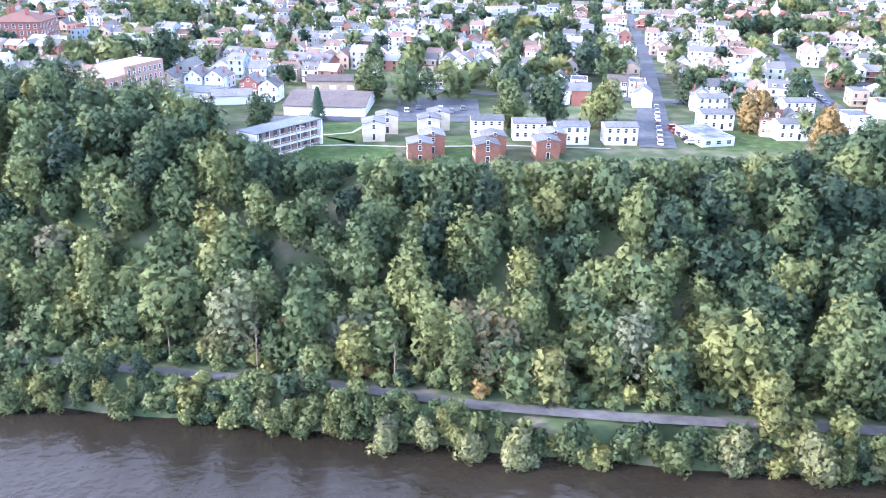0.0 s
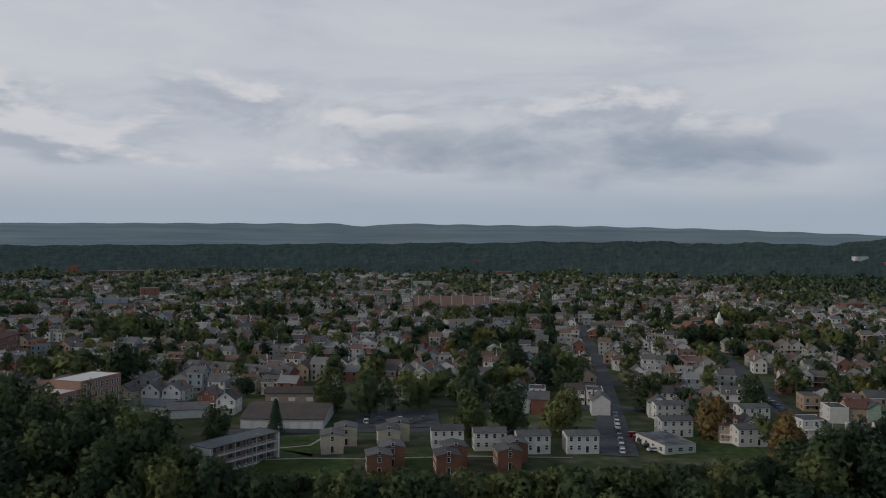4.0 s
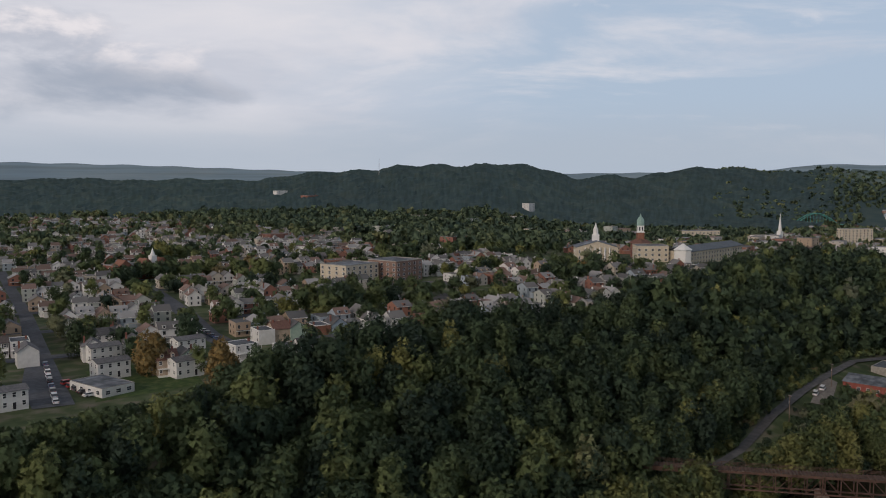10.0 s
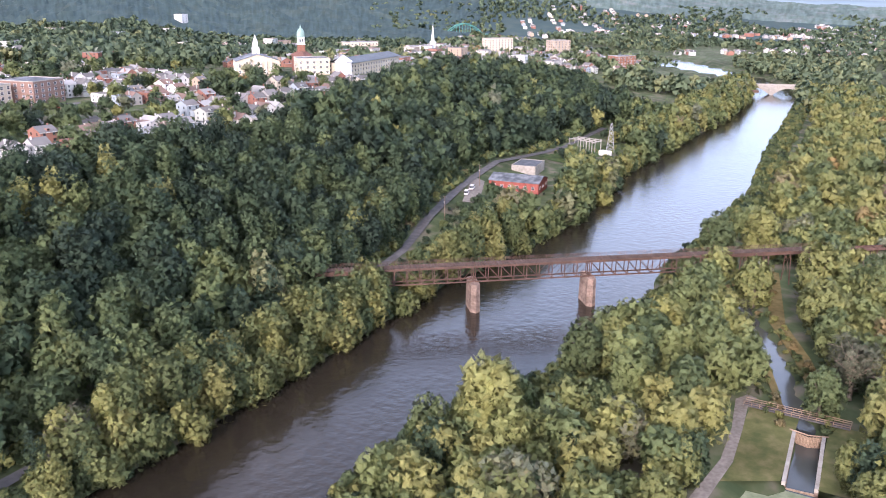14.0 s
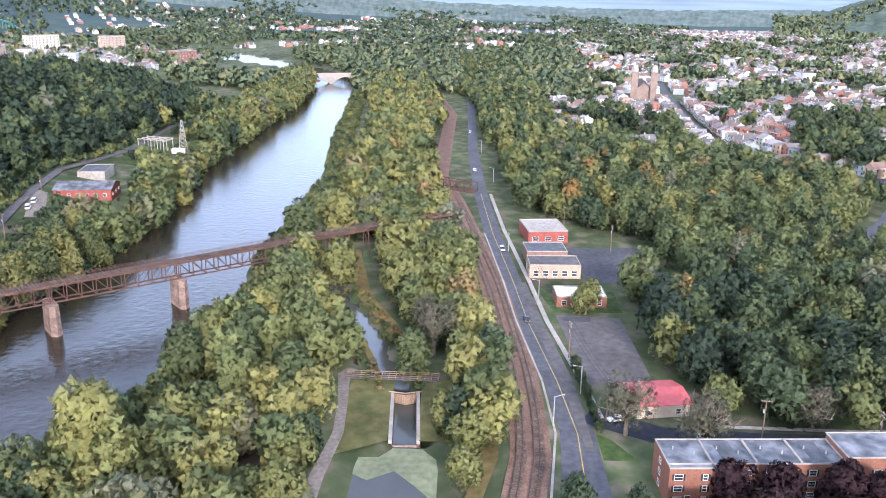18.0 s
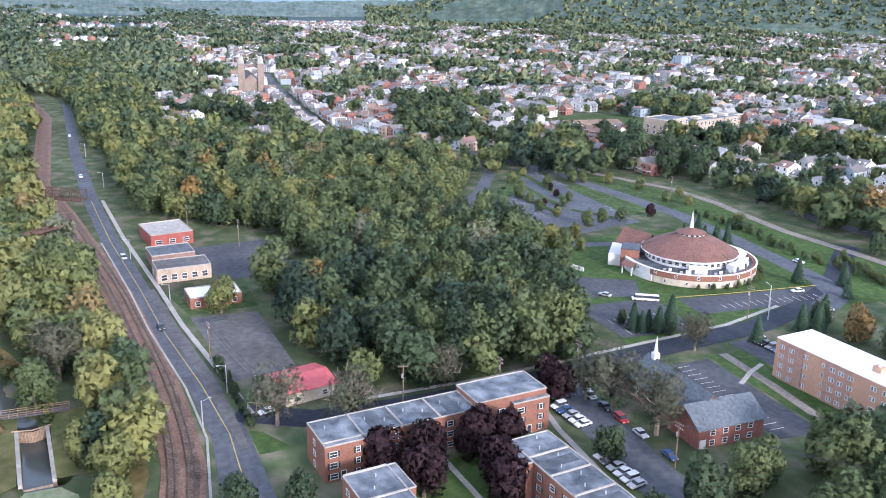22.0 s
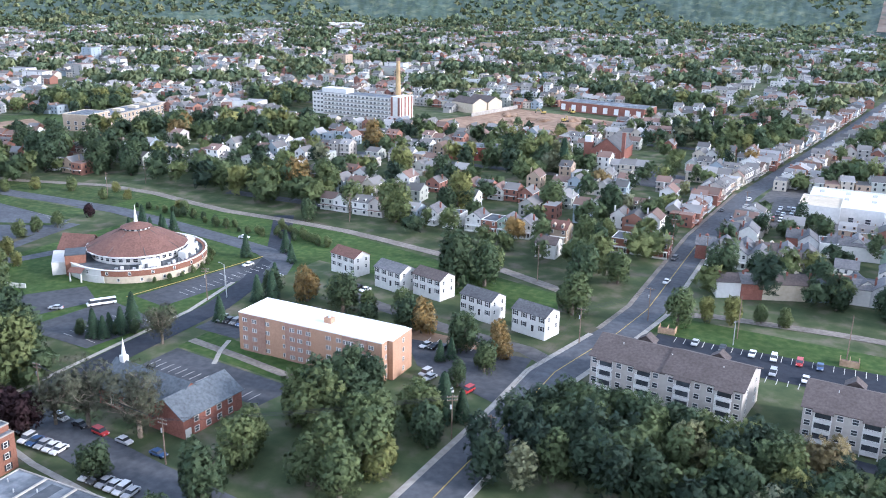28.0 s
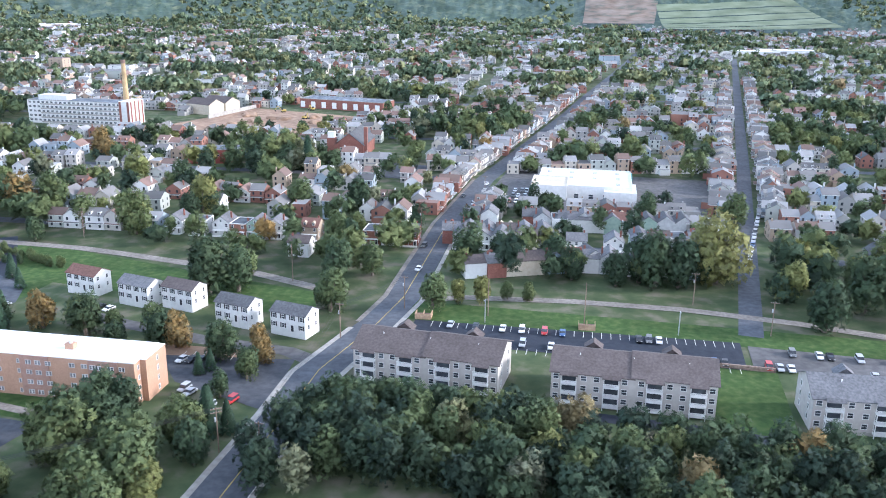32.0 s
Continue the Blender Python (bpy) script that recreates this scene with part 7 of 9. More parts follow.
many_houses("town_houses", hx[a], hy[a], ht[a], "closely built white, grey and brick town houses", 52, TEMPLATES, [0.24, 0.2, 0.14, 0.2, 0.1, 0.12])
many_houses("far_town_houses", hx[b], hy[b], ht[b], "distant closely built town houses", 56, PLAIN, [0.35, 0.3, 0.15, 0.2])
# larger flat-roofed buildings of the town centre
g = np.random.default_rng(53)
BIG = [template(26, 16, 11, 0, "x", 0, True), template(34, 20, 8, 0, "x", 0, True), template(18, 16, 15, 0, "x", 0, True)]
az_, r_ = np.radians(g.uniform(-40, 200, 120)), g.uniform(620, 1900, 120)
az_ = np.concatenate([az_, np.radians(g.uniform(52, 75, 46)), np.radians(g.uniform(70, 100, 26)), np.radians(g.uniform(33, 56, 14))])
r_ = np.concatenate([r_, g.uniform(900, 1400, 46), g.uniform(1600, 2800, 26), g.uniform(1000, 1500, 14)])
bx_, by_ = np.sin(az_) * r_, np.cos(az_) * r_
ok = open_ground(bx_, by_, 6) & ((by_ > slope_edge(np.clip(bx_, -250, 1000)) + 60) | (by_ < -340)) & (land(bx_, by_) < 80)
many_houses("town_blocks", bx_[ok], by_[ok], g.uniform(0, 20, ok.sum()), "flat-roofed brick and concrete town buildings", 54, BIG, [0.4, 0.4, 0.2])

# trees of the town: yards and streets
def yard_keep(x, y):
    r, az = np.hypot(x, y), np.degrees(np.arctan2(x, y)) % 360
    n = (y > slope_edge(np.clip(x, -250, 1000)) + 6) & ((az > 315) | (az < 76)) & ~((y < 338) & (x < 112) & (x > -120))
    s = ((y < trail_y(x) - 16) & (az > 126) & (az < 208)) | ((az > 94) & (az <= 126) & (r > 480) & (y < rail_line(x) - 40))
    return (n | s) & open_ground(x, y, 2) & (r < np.minimum(2400, hill_foot(np.degrees(np.arctan2(x, y))) + 20)) & (r > 300)


def clear_of_houses(x, y):
    cell = {}
    for a, b in zip(hx, hy):
        cell.setdefault((int(a // 12), int(b // 12)), []).append((a, b))
    out = np.ones(len(x), bool)
    for i in range(len(x)):
        cx, cy = int(x[i] // 12), int(y[i] // 12)
        for u in (-1, 0, 1):
            for v in (-1, 0, 1):
                for a, b in cell.get((cx + u, cy + v), ()):
                    if (a - x[i]) ** 2 + (b - y[i]) ** 2 < 49:
                        out[i] = False
    return out


xs, ys = spread_points(-1300, 1900, -2400, 1700, 12.5, 61, yard_keep)
g = np.random.default_rng(62)
m = clear_of_houses(xs, ys) & (g.uniform(0, 1, len(xs)) < np.where(clump(xs, ys) > 0.8, 0.85, np.where(np.hypot(xs, ys) < 800, 0.42, np.where(ys > 0, 0.26, 0.17))))
xs, ys = xs[m], ys[m]
near = np.hypot(xs, ys) < 800
beyond = np.hypot(xs, ys) > 1250
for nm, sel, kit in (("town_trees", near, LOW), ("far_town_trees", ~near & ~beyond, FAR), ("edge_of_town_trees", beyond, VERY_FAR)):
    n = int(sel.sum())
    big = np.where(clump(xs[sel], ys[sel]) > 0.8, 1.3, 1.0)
    # far kits also get a lighter tone, painting haze into the leaves
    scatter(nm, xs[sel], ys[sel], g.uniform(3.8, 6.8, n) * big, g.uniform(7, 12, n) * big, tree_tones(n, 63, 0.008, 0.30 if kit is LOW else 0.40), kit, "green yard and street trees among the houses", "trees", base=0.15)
# streets of the towns
for bearing, u0, u1, v0, v1, pitch, keep in ((9, -600, 900, 300, 1000, 62, north_town), (-4, -400, 600, -900, -290, 62, south_town), (-20, 500, 1400, -700, 300, 62, south_east_town)):
    b = radians(bearing)
    for v in np.arange(v0, v1, pitch):
        seg = []
        for u in np.arange(u0, u1, 20):
            x, y = u * math.cos(b) + v * math.sin(b), -u * math.sin(b) + v * math.cos(b)
            if keep(np.array([x]), np.array([y]))[0]:
                seg.append((x, y))
            else:
                if len(seg) > 3:
                    strip("street_town", seg, 8, ASPHALT, 0.15, "asphalt town street", step=20)
                seg = []
        if len(seg) > 3:
            strip("street_town", seg, 8, ASPHALT, 0.15, "asphalt town street", step=20)

# ---- lawns, lots and paths ----
def lot_lines(a, b, n, length, name="stall_lines"):
    """White stall lines: n strokes from a to b, each pointing to the left of that way."""
    a, b = Vector((*a, 0)), Vector((*b, 0))
    d = (b - a).normalized()
    s = Vector((-d.y, d.x, 0))
    bm = bmesh.new()
    for i in range(n):
        p = a.lerp(b, i / (n - 1))
        q = p + s * length
        w = d * 0.08
        z = land_at(p.x, p.y) + 0.19
        bm.faces.new([bm.verts.new((v.x, v.y, z)) for v in (p - w, p + w, q + w, q - w)])
    o = part(name, bm, LINE)
    return tagged(o, "white painted parking stall lines", "road marking", kind="structure")


patch("lawn_shop", [(292, -28), (292, -55), (271, -55), (270, -32)], GRASS, 0.06, "mown lawn round the brick office", "lawn")
patch("lot_empty", [(268, -32), (266, -53), (219, -54), (216, -36)], OLD_ASPHALT, 0.09, "empty cracked grey parking lot", "parking lot")
patch("lot_shops", [(345, -44), (348, -76), (300, -78), (302, -47)], LOT, 0.09, "asphalt yard behind the shops", "parking lot")
patch("lot_patch", [(266, -34), (266, -43), (262, -43), (262, -34)], LOT, 0.12, "dark asphalt repair", "road repair")
patch("lawn_court", [(158, -59), (158, -83), (112, -80), (112, -58)], LAWN, 0.06, "mown lawn in the apartment court", "lawn")
patch("lawn_corner", [(186, -37), (176, -42), (176, -34), (188, -34)], LAWN, 0.06, "mown corner lawn", "lawn")
strip("path_court", [(158, -72), (146, -72.5), (120, -73)], 1.4, CONCRETE, 0.12, "concrete path across the court", "path")
strip("pavement_court", [(184, -108), (160, -103.5), (135, -101.5), (100, -100)], 1.6, CONCRETE, 0.12, "concrete pavement beside the parked cars", "pavement")
strip("pavement_crossing", [(181.5, -60), (181, -100), (182.5, -112)], 1.6, CONCRETE, 0.12, "concrete pavement", "pavement")
strip("pavement_cross", [(193.5, -60), (192.5, -100), (195.5, -140), (199, -190), (206, -218)], 1.6, CONCRETE, 0.12, "concrete pavement along the street", "pavement")
patch("lot_church", [(180, -152), (180, -166), (134, -163), (136, -150)], LOT, 0.09, "asphalt church parking lot", "parking lot")
patch("lawn_church", [(181, -167), (181, -180), (120, -175), (134, -164)], LAWN, 0.06, "mown lawn beside the long path", "lawn")
lot_lines((178, -153), (140, -151), 15, 4.5)
strip("path_church", [(181, -172.5), (160, -170.5), (134, -167)], 3, GRAVEL, 0.12, "grey paved path between lawns", "path")
strip("steps_church", [(171, -178), (168, -171), (163, -163)], 1.4, CONCRETE, 0.16, "concrete steps and path", "path")
patch("lot_block_north", [(187, -193), (187, -180), (170, -180), (170, -194)], LOT, 0.09, "asphalt parking bay", "parking lot")
patch("lot_block_south", [(114, -192), (127, -207), (88, -213), (84, -182)], LOT, 0.09, "asphalt parking lot beside the tan block", "parking lot")
lot_lines((120, -206.5), (97, -209.5), 9, 4.6)
patch("mulch_bank", [(170, -203), (168, -213), (100, -216), (102, -209.5)], DIRT, 0.08, "brown mulched bank under trees", "flower bed")
strip("lane_duplex", [(172, -232), (150, -226), (120, -220), (92, -218), (84, -214)], 6, OLD_ASPHALT, 0.10, "narrow lane below the white duplex row", "lane")
patch("lawn_round_church", [(300, -168), (300, -262), (196, -262), (196, -150)], LAWN, 0.05, "wide mown lawn round the round church", "lawn")
patch("lot_round_front", [(231, -152), (228, -183), (199, -178), (202, -152)], LOT, 0.10, "asphalt church parking lot with white stalls", "parking lot")
patch("lot_round_west", [(262, -163), (246, -188), (231, -180), (238, -158)], LOT, 0.11, "asphalt parking lot beside a lawn", "parking lot")
patch("lot_round_east", [(224, -190), (216, -246), (203, -243), (209, -188)], LOT, 0.10, "narrow asphalt parking lot", "parking lot")
lot_lines((203, -156), (201, -176), 9, 4.5)
lot_lines((216, -176), (217, -156), 9, 4.5)
lot_lines((210, -200), (206, -238), 14, 4.5)
strip("kerb_yellow", [(226, -188), (222, -210), (217, -247)], 0.5, YELLOW, 0.2, "yellow painted kerb", "kerb")
ROAD_C = [(540, -232), (493, -243), (470, -247), (447, -254), (415, -261), (391, -261), (355, -264), (320, -266), (281, -262), (245, -257), (221, -253), (206, -246), (199, -232)]
strip("road_college", ROAD_C, 9, ASPHALT, 0.13, "curving two-lane asphalt road", step=6)
patch("lot_east_far", [(440, -250), (357, -249), (320, -192), (375, -198)], ASPHALT, 0.10, "large grey parking lot with planted islands", "parking lot")
patch("lot_east_near", [(357, -249), (337, -262), (316, -230), (320, -192)], ASPHALT, 0.09, "large grey parking lot with planted islands", "parking lot")
strip("road_lot", ROAD_LOT, 7, ASPHALT, 0.12, "asphalt access road to the large lot")
strip("verge_lot", [(425, -238), (405, -222), (375, -200), (340, -177)], [5, 6, 7, 6], GRASS, 0.18, "grass verge between access road and lot", "verge")
strip("lane_lot", [(322, -184), (293, -193), (288, -211)], 6, ASPHALT, 0.12, "asphalt lane behind the round church", "lane")
strip("lane_lot_cross", [(309, -200), (314, -222), (317, -240)], 6, ASPHALT, 0.13, "asphalt lane behind the round church", "lane")
patch("lawn_wedge", [(389, -246), (390, -255), (329, -259), (325, -242)], GRASS, 0.2, "grass wedge between road and lot", "lawn")
for a, b in (((389, -212), (340, -213)), ((423, -240), (359, -231)), ((345, -222), (324, -234)), ((408, -226), (352, -221))):
    strip("island", [a, b], 3.6, GRASS, 0.2, "grassy planted island in the parking lot", "planting strip")
lot_lines((432, -247), (392, -243), 16, 4.6)
lot_lines((384, -204), (336, -201), 18, 4.6)
lot_lines((350, -243), (322, -236), 11, 4.6)
patch("bank_trail", [(470, -252), (472, -271), (331, -297), (330, -270)], GRASS, 0.06, "green bank between road and trail", "lawn")
patch("bank_trail_middle", [(330, -270), (331, -297), (215, -292), (215, -257)], LAWN, 0.06, "green bank between road and trail", "lawn")
patch("bank_trail_west", [(215, -257), (215, -292), (103, -268), (92, -244)], LAWN, 0.06, "green slope below the trail", "lawn")
patch("lot_apartments", [(62, -251), (-38, -256), (-38, -236), (62, -234)], NEW_ASPHALT, 0.10, "dark parking lot behind the apartment houses", "parking lot")
patch("bank_apartments", [(66, -268), (-110, -268), (-110, -254), (66, -251.5)], LAWN, 0.07, "grassy bank between lot and trail", "lawn")
lot_lines((56, -246.5), (-36, -251.2), 34, 4.6)
lot_lines((-36, -237), (30, -236), 24, 4.2)
patch("lot_west", [(-40, -254), (-120, -252), (-120, -237), (-40, -238)], OLD_ASPHALT, 0.10, "grey parking lot", "parking lot")
patch("lawn_apartments", [(-27, -236), (-46, -236), (-46, -190), (-27, -190)], LAWN, 0.06, "striped mown lawn between apartment houses", "lawn")
strip("lane_apartments", [(16, -198.5), (-30, -197), (-60, -192), (-110, -190)], 4.5, NEW_ASPHALT, 0.10, "dark lane in front of the apartment houses", "lane")
strip("pavement_south_a", [(84.5, -120), (84.8, -180), (86, -205), (80, -240)], 1.7, CONCRETE, 0.16, "concrete pavement", "pavement")
strip("pavement_south_b", [(71, -120), (71.2, -178), (72, -206), (66.4, -245), (64, -268), (69.5, -366)], 1.7, CONCRETE, 0.16, "concrete pavement", "pavement")
strip("pavement_south_c", [(79.5, -245), (77.5, -270), (82.5, -366), (81, -461)], 1.7, GRAVEL, 0.16, "worn pavement", "pavement")
patch("lot_market", [(69, -404), (-52, -398), (-62, -492), (66, -492)], OLD_ASPHALT, 0.08, "grey supermarket parking lot", "parking lot")
patch("lot_red_church", [(150, -455), (110, -452), (112, -492), (150, -496)], LOT, 0.08, "dark church parking lot", "parking lot")
patch("building_site", [(345, -556), (190, -585), (178, -660), (310, -690)], DIRT, 0.15, "bare earth building site", "building site")
patch("ball_field", [(622, -345), (612, -455), (528, -410), (520, -352)], GRASS, 0.12, "green ball field", "ball field")
patch("lawn_hill", [(599, -77), (668, -102), (680, -138), (628, -121)], LAWN, 0.1, "mown lawn above the wood", "lawn")
patch("ball_field_infield", [(600, -372), (590, -420), (556, -405), (560, -370)], DIRT, 0.2, "bare earth infield", "ball field")
# north side
def up(pts):
    return [(x * K, y * K) for x, y in pts]


patch("lot_bluff", [(283, 374), (322, 402), (346, 384), (300, 352)], OLD_ASPHALT, 0.15, "grey asphalt lot between the houses", "parking lot")
patch("lawn_bluff", up([(-46, 226), (-15, 227), (-15, 254), (-40, 268)]), LAWN, 0.10, "mown green lawn beside the gallery building", "lawn")
patch("lawn_bluff_back", up([(-38, 266), (-28, 258), (-26, 284), (-40, 284)]), LAWN, 0.10, "mown green lawn", "lawn")
patch("lawn_bluff_middle", up([(-2, 232), (7, 232), (8, 262), (-2, 262)]), LAWN, 0.10, "mown green lawn between brick houses", "lawn")
strip("path_bluff", up([(-44, 254), (-30, 256), (-12, 255), (20, 258), (50, 256)]), 1.3, CONCRETE, 0.2, "concrete garden path", "path")
strip("path_bluff_cross", up([(-26, 285), (-30, 272), (-40, 268)]), 1.3, CONCRETE, 0.2, "concrete garden path", "path")
strip("street_bluff", up([(-60, 291), (-18, 294), (20, 293), (60, 292)]), 8, ASPHALT, 0.18, "asphalt street in front of the bluff houses", step=5)
strip("street_bluff_north", up([(65, 258), (70, 290), (82, 344), (100, 440), (135, 660)]), [12, 13, 8, 6.5, 6.5], ASPHALT, 0.18, "wide asphalt street running north", step=5)
strip("street_bluff_east", up([(142, 296), (147, 340), (162, 400), (190, 540)]), 10, ASPHALT, 0.18, "asphalt street lined with cars", step=5)
patch("lot_bluff", up([(-18, 298), (12, 298), (12, 330), (-18, 330)]), ASPHALT, 0.2, "asphalt yard behind the houses", "parking lot")
patch("lot_hill", up([(272, 424), (345, 400), (350, 425), (280, 450)]), OLD_ASPHALT, 0.2, "grey hilltop parking lot", "parking lot")
patch("lawn_bluff_east", up([(76, 256), (86, 300), (120, 300), (110, 258)]), GRASS, 0.08, "green lawn round the white duplexes", "lawn")
patch("lot_mill", up([(-108, 318), (-92, 318), (-84, 350), (-104, 352)]), ASPHALT, 0.2, "asphalt mill yard", "parking lot")
# water of the canal and the pond
strip("water_canal", CANAL[3:], 7, POND, flat_z=-4.3, label="narrow still canal water", category="canal")
patch_v = [(118, 0, -4.2), (187, 0, -4.2), (187, 27, -4.2), (118, 27, -4.2)]
tagged(mesh_object("water_pond", patch_v, [(0, 1, 2, 3)], [POND]), "dark still canal basin", "canal", kind="structure")
dv = [(160, 2), (186, 1), (186.5, 16), (183, 24), (176, 26), (172, 20), (176, 14), (170, 9)]
tagged(mesh_object("duckweed", [(x, y, -4.17) for x, y in dv], [tuple(range(len(dv)))], [ALGAE]), "pale green floating duckweed", "plants", kind="stuff")
patch("lawn_lock", [(223, 17.2), (223, 29.5), (180, 28.5), (187, 16.6)], DRY_LAWN, 0.06, "mown lawn beside the canal lock", "lawn", flat_z=-2.4)
patch("lawn_lock_east", [(221, 0), (221, 9.9), (187, 8.8), (187, -1)], DRY_LAWN, 0.06, "mown lawn beside the canal lock", "lawn", flat_z=-2.4)
strip("bank_canal_dry", [(228, 22), (257, 33), (282, 43), (296, 50)], 3.2, DRY, 0.10, "brown muddy reedy canal bank", "bank")
strip("bank_canal_dry_east", [(232, 12), (262, 22), (288, 33), (345, 44)], 5, DRY, 0.10, "dry grassy canal bank", "bank")
strip("bank_rail_dry", [(140, 1), (177, -8), (228, -8), (298, -3), (350, 3), (420, 12), (500, 24), (700, 24)], 4, DRY, 0.10, "dry grass beside the railway", "bank")

strip("centre_line", [(77, -120), (77.5, -145), (78, -180), (79, -208), (73, -245), (71, -270), (76, -366)], 0.22, YELLOW, 0.19, "yellow painted centre line of the street", "road marking")
strip("edge_line", [(71.6, -122), (72, -180), (73, -206)], 0.2, LINE, 0.19, "white painted edge line", "road marking")
strip("centre_line_main", [(120, -32), (155, -28), (188, -29.5), (217, -27.5), (262, -22.5), (300, -20), (365, -14.5), (442, -10.5)], 0.2, YELLOW, 0.18, "yellow painted centre line of the road", "road marking")

# ---- single trees ----
def limbs(bm, r, h, seed, count=5):
    g = random.Random(seed)
    tube(bm, (0, 0, -0.3), (0, 0, h * 0.5), 0.045 * r + 0.08, 0.035 * r + 0.04, 7)
    for i in range(count):
        a = 2 * math.pi * i / count + g.uniform(-0.4, 0.4)
        z = h * g.uniform(0.28, 0.45)
        tube(bm, (0, 0, z), (math.cos(a) * r * 0.55, math.sin(a) * r * 0.55, h * g.uniform(0.6, 0.85)), 0.03 * r + 0.02, 0.012 * r, 5)


def tree_proto(name, label, tone, seed, n=2100, leaf=0.115, lobes=15, mat=None, tall=2.0, base=0.0):
    e = thing(name, label, "tree", pose(0, 0, -400))
    bm = bmesh.new()
    limbs(bm, 1.0, tall, seed)
    part("trunk", bm, BARK, e)
    c, k, nrm = crown_cloud(n, 1.0, tall - base, lobes, seed, leaf, True)
    c = c + np.array([0, 0, base])
    g_ = np.random.default_rng(seed)
    tones = None if mat else np.clip(tone + g_.normal(0, 0.03, n), 0, 1)
    me = leaf_mesh("crown", c[:, None, :] + k, nrm, tones, [mat or LEAVES])
    o = new("crown", me)
    o.parent = e
    return e


def conifer_proto(name, label, seed):
    e = thing(name, label, "tree", pose(0, 0, -400))
    bm = bmesh.new()
    tube(bm, (0, 0, -0.3), (0, 0, 3.2), 0.09, 0.02, 6)
    part("trunk", bm, BARK, e)
    g_ = np.random.default_rng(seed)
    n = 700
    z = g_.uniform(0.25, 3.6, n)
    rad = (1 - z / 3.7) * 1.0 * g_.uniform(0.55, 1.08, n) + 0.04
    an = g_.uniform(0, 2 * np.pi, n)
    c = np.stack([np.cos(an) * rad, np.sin(an) * rad, z], 1)
    out = np.stack([np.cos(an), np.sin(an), np.full(n, 0.35)], 1)
    out /= np.linalg.norm(out, axis=1)[:, None]
    down = np.stack([np.cos(an), np.sin(an), np.full(n, -0.6)], 1) * 0.22
    side = np.stack([-np.sin(an), np.cos(an), np.zeros(n)], 1) * 0.16
    k = np.stack([down, side, -down * 0.8, -side], 1)
    me = leaf_mesh("crown", c[:, None, :] + k, out, None, [CONIFER])
    o = new("crown", me)
    o.parent = e
    return e


def bare_proto(name, label, seed):
    e = thing(name, label, "tree", pose(0, 0, -400))
    g = random.Random(seed)
    bm = bmesh.new()
    tube(bm, (0, 0, -0.3), (0, 0, 0.9), 0.08, 0.06, 6)
    for i in range(26):
        a, el = g.uniform(0, 6.28), g.uniform(0.35, 1.45)
        p = Vector((0, 0, g.uniform(0.5, 0.9)))
        q = p + Vector((math.cos(a) * math.cos(el), math.sin(a) * math.cos(el), math.sin(el))) * g.uniform(0.7, 1.15)
        tube(bm, p, q, 0.028, 0.008, 4)
        for j in range(4):
            s = p.lerp(q, g.uniform(0.4, 0.95))
            tube(bm, s, s + Vector((g.uniform(-0.35, 0.35), g.uniform(-0.35, 0.35), g.uniform(0.05, 0.35))), 0.012, 0.004, 3)
    part("trunk", bm, TWIGS, e)
    c, k, nrm = crown_cloud(1900, 1.0, 1.75, 14, seed, 0.085, True)
    me = leaf_mesh("crown", (c + np.array([0, 0, 0.1]))[:, None, :] + k, nrm, None, [BARE])
    o = new("crown", me)
    o.parent = e
    return e


PROTO = {
    "g": [tree_proto("tree", "broad green deciduous tree in full leaf", 0.34, 101), tree_proto("tree", "broad green deciduous tree in full leaf", 0.40, 102)],
    "d": [tree_proto("tree", "dense dark green deciduous tree", 0.14, 103), tree_proto("tree", "dense dark green deciduous tree", 0.20, 104)],
    "y": [tree_proto("tree", "yellow-green leafy deciduous tree", 0.56, 105), tree_proto("tree", "yellow-green leafy deciduous tree", 0.62, 106)],
    "p": [tree_proto("tree", "pale silvery green poplar", 0.83, 107, 2000, 0.115)],
    "o": [tree_proto("tree", "tree turning orange and brown", 0.97, 108)],
    "Y": [tree_proto("tree", "large tree turning yellow", 0.68, 109, 2400, 0.105)],
    "O": [tree_proto("tree", "tall tree turning golden yellow", 0.90, 110)],
    "t": [tree_proto("tree", "broad pale green tree", 0.60, 111, 2400, 0.105, 16)],
    "w": [tree_proto("willow", "drooping grey-green willow at the water", 0.74, 112, 1700, 0.12, 14, base=0.02)],
    "m": [tree_proto("tree", "dense dark purple-leaved maple tree", 0, 113, 1900, 0.14, 14, LEAF_DARK)],
    "c": [conifer_proto("conifer", "dark green pointed spruce tree", 114)],
    "b": [bare_proto("tree", "grey half-bare tree with fine twigs", 115), bare_proto("tree", "grey half-bare tree with fine twigs", 116)],
}
FIRST = {}
tr = random.Random(77)


def plant(kind, x, y, r, tall=1.0, dz=0.0):
    k = tr.randrange(len(PROTO[kind]))
    m = on_land(x, y, tr.uniform(0, 360), dz) @ Matrix.Diagonal((r, r, r * tall, 1))
    if (kind, k) in FIRST:
        copy_thing(PROTO[kind][k], m)
    else:
        FIRST[(kind, k)] = m


def finish_protos():
    for (kind, k), m in FIRST.items():
        PROTO[kind][k].matrix_basis = m
    for kind, kinds in PROTO.items():
        for k, e in enumerate(kinds):
            if (kind, k) not in FIRST:
                e.matrix_basis = on_land(330 + 9 * k, -95) @ Matrix.Diagonal((5, 5, 5, 1))


